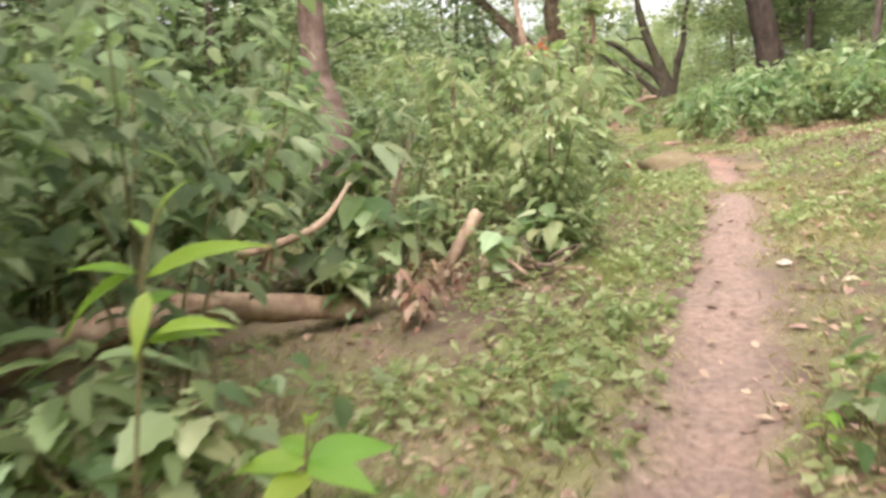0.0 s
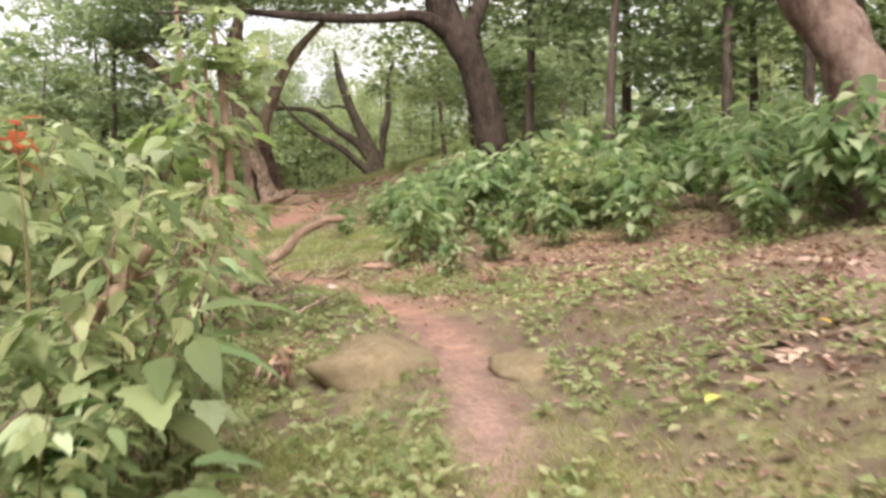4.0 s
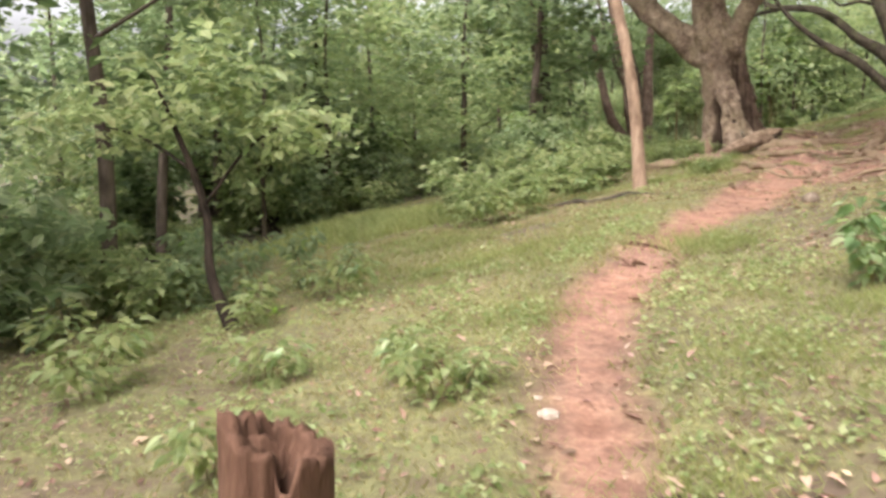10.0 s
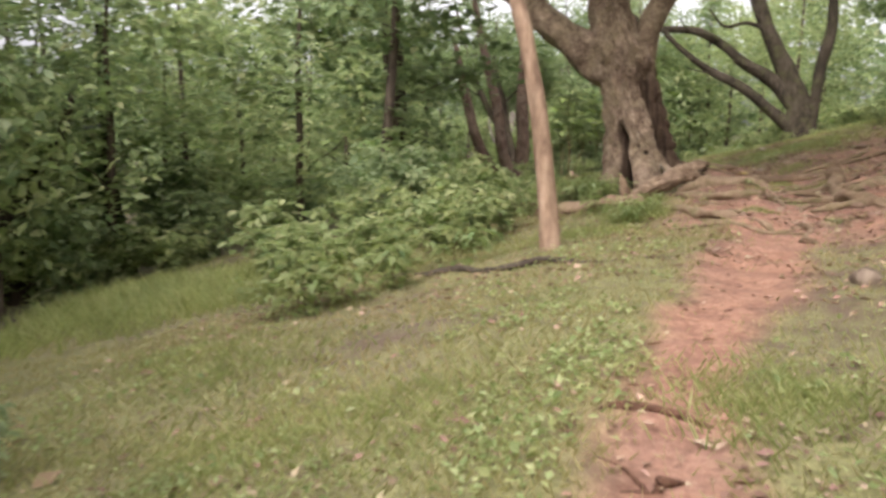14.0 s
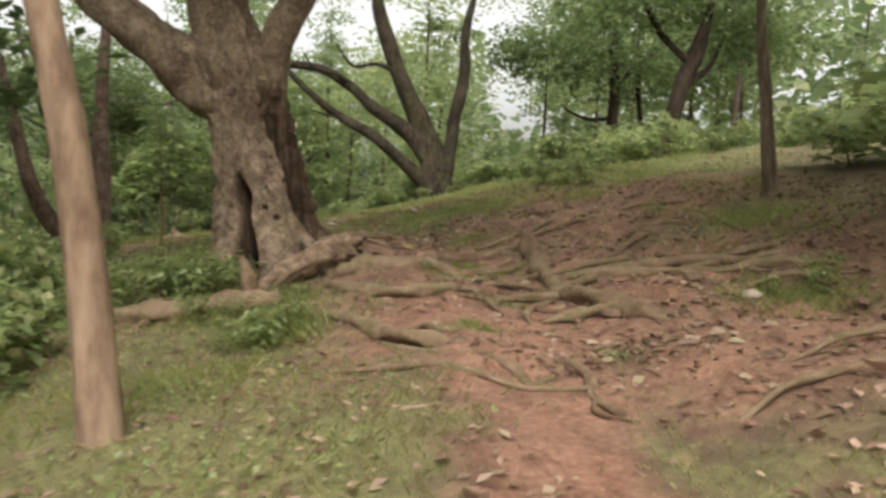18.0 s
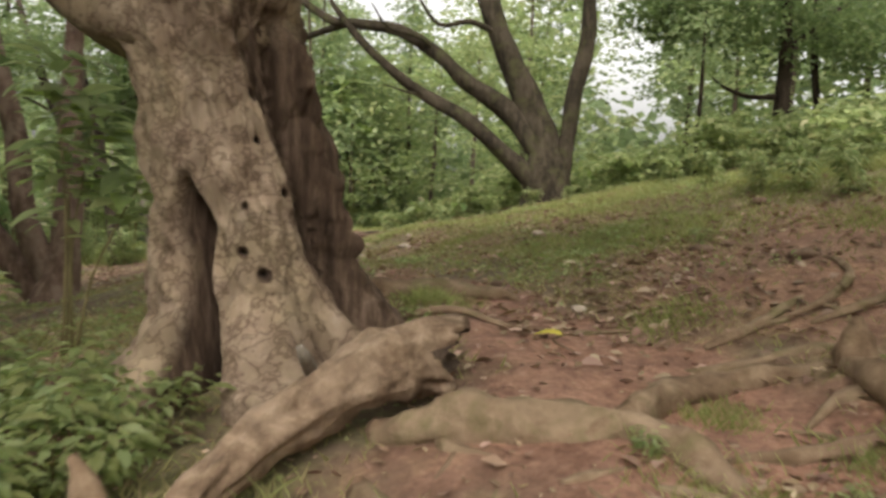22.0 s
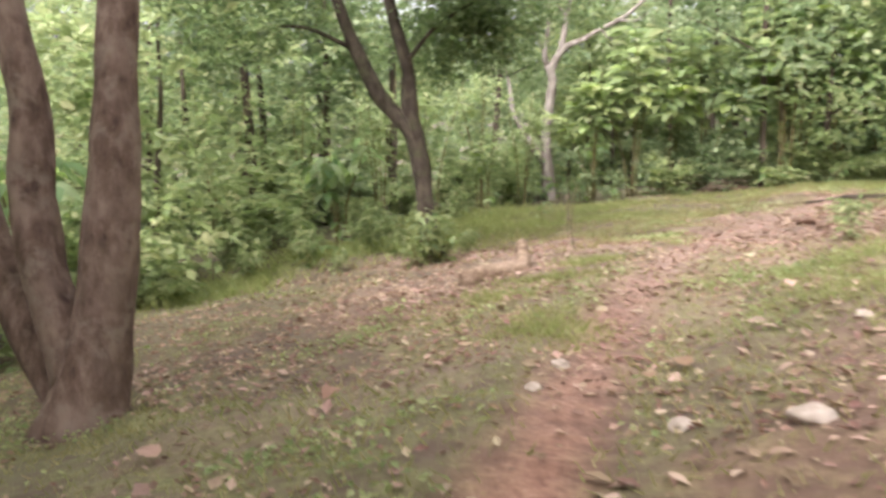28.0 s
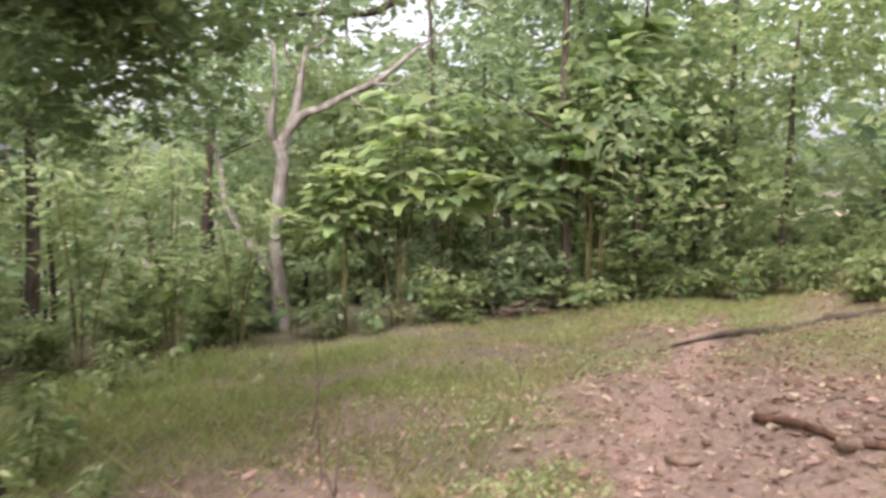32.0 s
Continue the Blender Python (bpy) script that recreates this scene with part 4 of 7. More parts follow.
# forked tree past the log
tree("forked_tree", [
    ([(3.36, 47.3, 1.0), (3.3, 47.27, 1.5), (3.2, 47.31, 2.15), (3.08, 47.37, 2.7), (2.95, 47.4, 3.2), (2.9, 47.45, 3.6)], [0.17, 0.14, 0.13, 0.135, 0.11, 0.07]),
    ([(3.17, 47.34, 2.3), (3.0, 47.36, 2.8), (2.54, 47.33, 3.34), (2.16, 47.34, 4.02), (1.83, 47.38, 4.83), (1.5, 47.5, 5.8), (1.2, 47.6, 7.0)], [0.09, 0.12, 0.115, 0.1, 0.09, 0.07, 0.03]),
    ([(3.05, 47.38, 2.8), (2.93, 47.45, 3.71), (2.7, 47.5, 4.46), (2.56, 47.56, 5.2), (2.6, 47.8, 6.6)], [0.105, 0.094, 0.085, 0.07, 0.03]),
    ([(2.16, 47.34, 4.0), (1.5, 47.1, 4.3), (0.9, 46.9, 4.3)], [0.04, 0.03, 0.012]), ([(2.9, 47.45, 3.8), (3.4, 47.3, 4.3), (4.0, 47.1, 4.6)], [0.04, 0.03, 0.01])],
    "forked tree with dark bark and small dark leaves", clumps=[(3.9, 47.3, 5.0, 1.1, 0.8, 1300), (3.0, 47.5, 5.8, 1.3, 0.8, 1300), (1.2, 47.2, 5.2, 1.3, 0.9, 1400), (0.4, 46.9, 4.4, 1.0, 0.6, 900), (-0.4, 46.8, 5.3, 1.2, 0.9, 1300), (3.7, 47.9, 4.5, 0.7, 0.5, 650), (3.5, 48.7, 4.05, 0.75, 0.5, 600), (2.6, 49.2, 4.2, 0.8, 0.6, 600), (3.1, 49.4, 4.7, 1.0, 0.7, 900), (4.3, 49.0, 4.7, 0.6, 0.5, 450), (4.3, 47.6, 4.3, 0.6, 0.5, 400), (4.87, 50.0, 6.43, 1.0, 0.6, 600), (6.46, 53.0, 7.56, 1.0, 0.6, 600), (5.0, 50.0, 4.95, 0.8, 0.5, 450), (7.4, 55.0, 6.71, 0.8, 0.6, 400), (1.34, 45.5, 4.95, 1.0, 0.5, 700), (2.44, 46.0, 5.28, 1.0, 0.5, 700), (3.98, 46.5, 5.16, 0.8, 0.45, 500), (4.18, 47.5, 4.49, 0.6, 0.35, 350), (1.25, 45.2, 4.1, 0.8, 0.4, 450), (3.85, 45.5, 5.38, 0.9, 0.4, 500), (1.84, 51.5, 4.28, 0.9, 0.5, 600), (2.5, 52.0, 4.74, 1.0, 0.6, 700), (3.13, 52.5, 4.11, 0.6, 0.4, 350), (2.18, 52.0, 3.78, 0.7, 0.4, 400), (3.88, 51.0, 4.11, 0.5, 0.5, 300)], leaf=0.13, bark_mat=BARK_FORK, leaf_mat=LEAF_DARK, seed=34)

# bleached tree at the forest edge
tree("bleached_tree", [
    ([(3.49, 58.15, 1.31), (3.39, 58.2, 2.11), (3.36, 58.3, 2.53), (3.46, 58.3, 3.28), (3.49, 58.3, 3.76), (3.37, 58.3, 4.13)], [0.17, 0.14, 0.125, 0.12, 0.125, 0.12]),
    ([(3.4, 58.3, 4.0), (3.6, 58.35, 4.37), (3.82, 58.4, 4.63), (4.25, 58.5, 4.81), (4.7, 58.6, 5.08), (5.15, 58.7, 5.31), (5.5, 58.8, 5.58), (6.02, 58.9, 6.05), (6.59, 59.1, 6.48)], [0.09, 0.095, 0.09, 0.08, 0.07, 0.062, 0.052, 0.036, 0.015]),
    ([(3.45, 58.3, 3.92), (3.68, 58.4, 4.62), (3.8, 58.5, 5.4), (3.86, 58.6, 5.83), (4.06, 58.6, 6.31), (4.21, 58.7, 7.08)], [0.08, 0.085, 0.07, 0.055, 0.045, 0.02]),
    ([(3.38, 58.3, 4.08), (3.28, 58.2, 4.38), (3.36, 58.2, 5.17), (3.31, 58.2, 5.87), (3.15, 58.3, 6.54), (3.23, 58.3, 7.16)], [0.075, 0.07, 0.05, 0.042, 0.03, 0.015]),
    ([(3.42, 58.2, 1.46), (3.14, 58.1, 1.87), (2.8, 58.1, 2.31), (2.54, 58.0, 2.82), (2.44, 58.0, 3.2), (2.37, 58.0, 3.69), (2.21, 58.0, 4.19)], [0.12, 0.1, 0.085, 0.07, 0.055, 0.04, 0.015]),
    ([(3.8, 58.5, 5.4), (3.51, 58.4, 5.84), (3.55, 58.4, 6.47)], [0.035, 0.025, 0.01]), ([(4.7, 58.6, 5.08), (4.95, 58.5, 4.83), (5.28, 58.5, 4.89)], [0.03, 0.02, 0.008]), ([(3.86, 58.6, 5.83), (4.22, 58.7, 6.12), (4.47, 58.8, 6.68)], [0.04, 0.026, 0.01]), ([(3.28, 58.2, 4.38), (3.09, 58.1, 4.84), (2.78, 58.1, 5.35)], [0.035, 0.024, 0.01]), ([(5.15, 58.7, 5.31), (5.59, 58.6, 5.29), (5.91, 58.6, 5.51)], [0.03, 0.02, 0.008])],
    "half-dead tree with pale bleached bark and bare crooked limbs", clumps=[(4.21, 58.70, 7.08, 0.8, 0.5, 110), (2.78, 58.10, 5.35, 0.7, 0.5, 90)], bark_mat=BARK_PALE, leaf_mat=LEAF_FOREST, rough=0.13, seed=35)

# trees above the shrub bank of the first bend
tree("leaning_tree", [
    ([(7.93, 20.52, 2.35), (7.85, 20.52, 2.85), (7.6, 20.62, 4.01), (7.34, 20.73, 4.81), (6.98, 20.9, 5.5), (6.73, 21.02, 6.45), (6.63, 21.22, 7.85)], [0.36, 0.29, 0.3, 0.3, 0.28, 0.24, 0.1]),
    ([(7.18, 20.77, 5.05), (6.42, 20.82, 5.39), (5.5, 21.08, 5.35), (4.21, 21.54, 5.4), (3.11, 21.92, 5.51), (1.73, 22.4, 5.46)], [0.2, 0.126, 0.097, 0.078, 0.058, 0.02]),
    ([(7.33, 20.77, 4.85), (7.83, 21.12, 5.85), (8.43, 21.52, 7.05)], [0.18, 0.14, 0.06])],
    # Clumps from y 22 to 26 never show; they only shade the ground beyond.
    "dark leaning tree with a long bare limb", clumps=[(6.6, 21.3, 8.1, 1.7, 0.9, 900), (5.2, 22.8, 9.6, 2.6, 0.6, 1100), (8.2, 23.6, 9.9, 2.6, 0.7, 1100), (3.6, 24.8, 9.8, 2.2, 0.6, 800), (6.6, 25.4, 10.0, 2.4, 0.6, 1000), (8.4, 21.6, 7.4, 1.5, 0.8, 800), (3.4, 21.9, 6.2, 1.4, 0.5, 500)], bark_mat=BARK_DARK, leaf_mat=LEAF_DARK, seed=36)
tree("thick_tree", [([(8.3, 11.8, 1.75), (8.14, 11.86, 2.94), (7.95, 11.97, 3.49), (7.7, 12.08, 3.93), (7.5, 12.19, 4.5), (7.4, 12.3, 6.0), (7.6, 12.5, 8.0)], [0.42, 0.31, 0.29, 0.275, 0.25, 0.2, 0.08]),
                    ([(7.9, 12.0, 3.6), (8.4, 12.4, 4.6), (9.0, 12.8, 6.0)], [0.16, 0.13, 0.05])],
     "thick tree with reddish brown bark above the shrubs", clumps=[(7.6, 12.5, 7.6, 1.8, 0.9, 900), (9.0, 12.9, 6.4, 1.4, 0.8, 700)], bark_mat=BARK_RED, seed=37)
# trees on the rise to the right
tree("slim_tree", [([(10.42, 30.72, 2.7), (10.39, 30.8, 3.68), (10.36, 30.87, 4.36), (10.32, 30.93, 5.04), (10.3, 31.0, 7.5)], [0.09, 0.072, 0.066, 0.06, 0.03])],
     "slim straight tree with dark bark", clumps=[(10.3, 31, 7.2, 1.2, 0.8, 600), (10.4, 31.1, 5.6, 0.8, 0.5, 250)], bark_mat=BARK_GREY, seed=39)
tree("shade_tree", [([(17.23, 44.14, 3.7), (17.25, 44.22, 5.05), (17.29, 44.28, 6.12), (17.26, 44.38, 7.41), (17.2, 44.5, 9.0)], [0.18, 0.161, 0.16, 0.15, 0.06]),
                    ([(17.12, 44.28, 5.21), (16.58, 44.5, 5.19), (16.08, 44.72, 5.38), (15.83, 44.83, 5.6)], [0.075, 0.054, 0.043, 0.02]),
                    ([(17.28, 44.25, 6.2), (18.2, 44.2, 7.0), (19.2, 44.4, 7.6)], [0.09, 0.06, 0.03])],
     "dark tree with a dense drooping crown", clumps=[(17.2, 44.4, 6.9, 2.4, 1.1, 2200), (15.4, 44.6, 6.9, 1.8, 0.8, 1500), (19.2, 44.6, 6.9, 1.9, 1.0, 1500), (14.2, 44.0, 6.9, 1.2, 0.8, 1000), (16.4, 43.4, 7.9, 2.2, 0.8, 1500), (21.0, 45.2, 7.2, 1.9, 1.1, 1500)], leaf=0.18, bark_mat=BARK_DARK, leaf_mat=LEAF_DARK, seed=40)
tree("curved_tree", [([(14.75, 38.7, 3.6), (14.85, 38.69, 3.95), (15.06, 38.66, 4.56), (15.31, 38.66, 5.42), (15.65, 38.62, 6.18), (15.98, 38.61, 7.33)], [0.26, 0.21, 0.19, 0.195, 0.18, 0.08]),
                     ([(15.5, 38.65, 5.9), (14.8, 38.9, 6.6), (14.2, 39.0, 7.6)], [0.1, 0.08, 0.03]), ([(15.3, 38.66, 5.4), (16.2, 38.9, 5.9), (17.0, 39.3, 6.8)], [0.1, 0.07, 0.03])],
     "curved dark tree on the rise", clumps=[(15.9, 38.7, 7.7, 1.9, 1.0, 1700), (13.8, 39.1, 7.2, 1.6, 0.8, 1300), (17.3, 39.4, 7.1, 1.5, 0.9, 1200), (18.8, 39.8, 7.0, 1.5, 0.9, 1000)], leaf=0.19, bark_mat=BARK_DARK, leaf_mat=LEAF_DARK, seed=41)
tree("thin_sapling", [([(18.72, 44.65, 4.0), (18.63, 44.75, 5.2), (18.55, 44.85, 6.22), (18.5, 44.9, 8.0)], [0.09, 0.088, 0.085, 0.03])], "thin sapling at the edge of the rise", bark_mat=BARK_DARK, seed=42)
tree("thin_sapling", [([(13.84, 42.24, 3.1), (13.86, 42.29, 4.12), (13.91, 42.33, 5.08), (13.95, 42.4, 6.4)], [0.042, 0.04, 0.036, 0.012])], "thin sapling beside the spreading tree", clumps=[(13.9, 42.4, 5.8, 0.8, 0.8, 350)], bark_mat=BARK_DARK, seed=43)

# on the slope to the left
tree("bent_sapling", [([(-0.5, 20.3, 0.5), (-0.72, 20.37, 1.04), (-0.78, 20.44, 1.58), (-0.93, 20.47, 2.03), (-1.13, 20.49, 2.48), (-1.32, 20.5, 2.89)], [0.06, 0.05, 0.041, 0.032, 0.023, 0.012]),
                      ([(-0.8, 20.45, 1.7), (-0.4, 20.5, 2.2), (0.0, 20.6, 2.5)], [0.02, 0.015, 0.006]), ([(-0.9, 20.47, 2.0), (-1.5, 20.6, 2.3), (-2.0, 20.7, 2.4)], [0.02, 0.014, 0.006])],
     "bent sapling with a spreading leafy top", clumps=[(-1.2, 20.5, 2.6, 0.9, 0.35, 420), (0.0, 20.6, 2.5, 0.7, 0.3, 260), (-2.0, 20.7, 2.4, 0.8, 0.35, 300), (-0.6, 20.4, 3.0, 0.8, 0.3, 260)], leaf=0.15, bark_mat=BARK_DARK, leaf_mat=LEAF_SHRUB, seed=44)
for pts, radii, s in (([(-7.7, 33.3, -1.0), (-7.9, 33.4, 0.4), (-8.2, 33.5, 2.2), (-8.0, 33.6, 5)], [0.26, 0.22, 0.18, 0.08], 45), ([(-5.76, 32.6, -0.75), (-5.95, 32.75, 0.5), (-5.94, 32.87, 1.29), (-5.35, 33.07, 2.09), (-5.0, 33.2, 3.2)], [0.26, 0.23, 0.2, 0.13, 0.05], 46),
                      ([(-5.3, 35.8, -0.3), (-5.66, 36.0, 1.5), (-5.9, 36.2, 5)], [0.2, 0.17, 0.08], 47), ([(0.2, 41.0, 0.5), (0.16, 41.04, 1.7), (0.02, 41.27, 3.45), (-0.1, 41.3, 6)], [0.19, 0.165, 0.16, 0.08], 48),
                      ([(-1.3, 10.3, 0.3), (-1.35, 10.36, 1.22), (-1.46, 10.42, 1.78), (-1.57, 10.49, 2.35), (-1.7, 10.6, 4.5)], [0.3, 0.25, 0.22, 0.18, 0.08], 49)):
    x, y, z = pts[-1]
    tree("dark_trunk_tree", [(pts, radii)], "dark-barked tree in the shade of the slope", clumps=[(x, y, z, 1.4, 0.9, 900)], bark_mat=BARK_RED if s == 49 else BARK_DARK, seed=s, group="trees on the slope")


# ---- dead wood ----
def log_thing(name, pieces, label, category, material, sides=12, rough=0.1, seed=1, group="", names=None):
    """Dead wood from tapered pieces in the world."""
    x, y, z = pieces[0][0][0]
    root = thing(name, x, y, label, category, group, z=z)
    rng = random.Random(seed)
    first = root
    for i, (p, r) in enumerate(pieces):
        v, f = tube(np.array(p) - np.array([x, y, z]), r, sides if i == 0 else 8, 6 if i == 0 else 4, rough, rng)
        nm = names[i] if names else ("log" if i == 0 else "stub")
        piece = part(nm, mesh_of(nm, v, f, material), first)
        first = piece if i == 0 else first
    return root


def on_ground(points, lift):
    return [(x, y, gz(x, y) + lift) for x, y in points]


def hollow_log(name, points, radii, label, seed):
    """A gnarled log with a torn, hollow end."""
    x, y, z = points[0]
    root = thing(name, x, y, label, "log", z=z)
    rng = random.Random(seed)
    p, r = smooth_line(np.array(points) - np.array(points[0]), radii, 9)
    tan = np.gradient(p, axis=0)
    tan /= np.linalg.norm(tan, axis=1)[:, None]
    n, c = len(p), 56
    verts, faces = [], []

    def ring(centre, t, rad, seed_z, jag):
        u = np.cross(t, (0, 0, 1))
        u /= np.linalg.norm(u)
        v = np.cross(u, t)
        for k in range(c):
            a = 2 * math.pi * k / c
            q = Vector((math.cos(a) * 1.3, math.sin(a) * 1.3, seed_z))
            w = rad * (1 + 0.34 * noise.fractal(q, 1, 2, 4) + 0.16 * noise.noise(Vector((math.cos(a) * 3.5, math.sin(a) * 3.5, seed_z * 0.5))) + 0.06 * noise.noise(Vector((math.cos(a) * 9, math.sin(a) * 9, seed_z))))
            push = jag * (noise.noise(Vector((math.cos(a) * 2.5, math.sin(a) * 2.5, 9))) + 0.5 * math.sin(a) + 0.5 * noise.noise(Vector((math.cos(a) * 6, math.sin(a) * 6, 2))) - 1.0 * math.cos(a))
            verts.append(centre + w * (math.cos(a) * u + math.sin(a) * v) + t * push)

    for i in range(n):
        e = i / (n - 1)
        ring(p[i], tan[i], r[i], i * 0.17, 0.09 * max(0, e - 0.75) * 4)
    for i in range(5):
        ring(p[-1] - tan[-1] * 0.09 * i, tan[-1], r[-1] * (0.8 - 0.07 * i), 3 + i * 0.2, 0.09 * (1 - i / 4))
    for i in range(n):
        faces += [(i * c + k, i * c + (k + 1) % c, (i + 1) * c + (k + 1) % c, (i + 1) * c + k) for k in range(c)]
    verts += [p[0] - tan[0] * 0.04, p[-1] - tan[-1] * 0.4]
    e = len(verts)
    faces += [(e - 2, (k + 1) % c, k) for k in range(c)]
    log = part("log", mesh_of("log", verts[:n * c + c] + verts[e - 2:e - 1], [tuple(min(q, n * c + c) for q in f) for f in faces], LOGWOOD), root)
    inside = [(i * c + k, i * c + (k + 1) % c, (i + 1) * c + (k + 1) % c, (i + 1) * c + k) for i in range(4) for k in range(c)] + [(5 * c, 4 * c + k, 4 * c + (k + 1) % c) for k in range(c)]
    # Inner faces take a darker rot colour that includes the hollow's shade.
    part("hollow", mesh_of("hollow", verts[n * c:n * c + 5 * c] + verts[e - 1:], inside, BARK_ROT_SHADE), log, "rotted inside of the log with shade in its dark colour")
    part("stub", mesh_of("stub", *tube(np.array([(5.2, 32.0, 2.02), (5.14, 31.86, 2.12), (5.12, 31.84, 2.16)]) - np.array(points[0]), [0.035, 0.025, 0.015], 8, 3, 0.1, rng), BARK_PALE), log, "pale snapped twig stub")


hollow_log("broken_root_log", [(4.62, 31.36, 1.6), (4.86, 31.66, 1.74), (5.24, 31.98, 1.9), (5.56, 32.15, 2.0), (5.9, 32.22, 2.04)], [0.07, 0.095, 0.135, 0.165, 0.165], "weathered broken root log with a torn hollow end", 5)
log_thing("forked_log", [([(4.72, 43.84, 1.42), (4.94, 44.22, 1.44), (5.22, 44.68, 1.44)], [0.105, 0.105, 0.1]), ([(5.19, 44.7, 1.43), (5.12, 45.05, 1.46), (5.04, 45.41, 1.55)], [0.09, 0.088, 0.085])],
          "sawn forked log lying in dry leaves", "log", LOGWOOD, 14, 0.07, 6)
log_thing("fallen_log", [([(-2.6, 3.9, 0.1), (-2.32, 4.16, 0.18), (-1.83, 4.3, 0.35), (-1.43, 4.61, 0.43), (-0.95, 4.9, 0.36), (-0.47, 5.15, 0.3)], [0.075, 0.08, 0.09, 0.085, 0.078, 0.055])],
          "fallen log under the shrubs", "log", DEADWOOD, 12, 0.1, 7)
log_thing("broken_stub", [([(-0.08, 5.55, 0.3), (0.08, 5.7, 0.56), (0.24, 5.83, 0.84)], [0.056, 0.05, 0.043])], "leaning broken wood stub among the leaves", "stub", DEADWOOD, 10, 0.08, 8)
log_thing("fallen_branch", [([(1.5, 11.55, 0.75), (2.04, 11.72, 1.31), (2.25, 11.9, 1.49), (2.39, 11.97, 1.55), (2.54, 12.01, 1.63), (2.65, 12.04, 1.75), (2.86, 12.05, 1.86)], [0.046, 0.044, 0.042, 0.04, 0.039, 0.037, 0.035]),
                            ([(2.83, 12.05, 1.86), (3.01, 12.06, 1.868)], [0.038, 0.03]), ([(2.83, 12.04, 1.86), (2.825, 12.03, 1.93), (2.81, 12.01, 2.03)], [0.022, 0.012, 0.005]), ([(2.825, 12.03, 1.92), (2.86, 12.04, 1.96), (2.885, 12.05, 1.995)], [0.01, 0.008, 0.003]), ([(2.87, 12.05, 1.86), (2.95, 12.08, 1.97)], [0.009, 0.003]), ([(2.86, 12.05, 1.84), (2.91, 12.0, 1.77)], [0.009, 0.003])],
          "fallen branch with a snapped end over brushwood", "branch", LOGWOOD, 12, 0.05, 9, names=["branch", "broken_end", "splinter", "splinter", "splinter", "splinter"])


# ---- tree roots across the trail ----
def root_line(points, radii, lift, seed, wood):
    x, y = points[0]
    z = gz(x, y)
    rng = random.Random(seed)
    root = thing("exposed_root", x, y, "exposed tree root across the bare earth", "root", "exposed roots")
    line = np.array(on_ground(points, lift - 0.2 * radii[1])) - np.array([x, y, z])
    line[0][2] -= 0.6 * radii[0]
    line[-1][2] -= radii[-1] + 0.03
    for q in line[1:-1]:
        q += np.array([rng.uniform(-0.06, 0.06), rng.uniform(-0.06, 0.06), rng.uniform(-0.02, 0.03)])
    main = part("root", mesh_of("root", *tube(line, radii, 14, 9, 0.17, rng), wood), root)
    for i in range(1, len(points) - 1, 3):
        a = rng.uniform(0, 6.28)
        px, py = points[i]
        side = on_ground([(px, py), (px + 0.22 * math.cos(a), py + 0.22 * math.sin(a)), (px + 0.45 * math.cos(a + 0.5), py + 0.45 * math.sin(a + 0.5))], 0.0)
        part("rootlet", mesh_of("rootlet", *tube(np.array(side) - np.array([x, y, z]), [0.5 * radii[i], 0.35 * radii[i], 0.1 * radii[i]], 8, 4, 0.15, rng), wood), main)


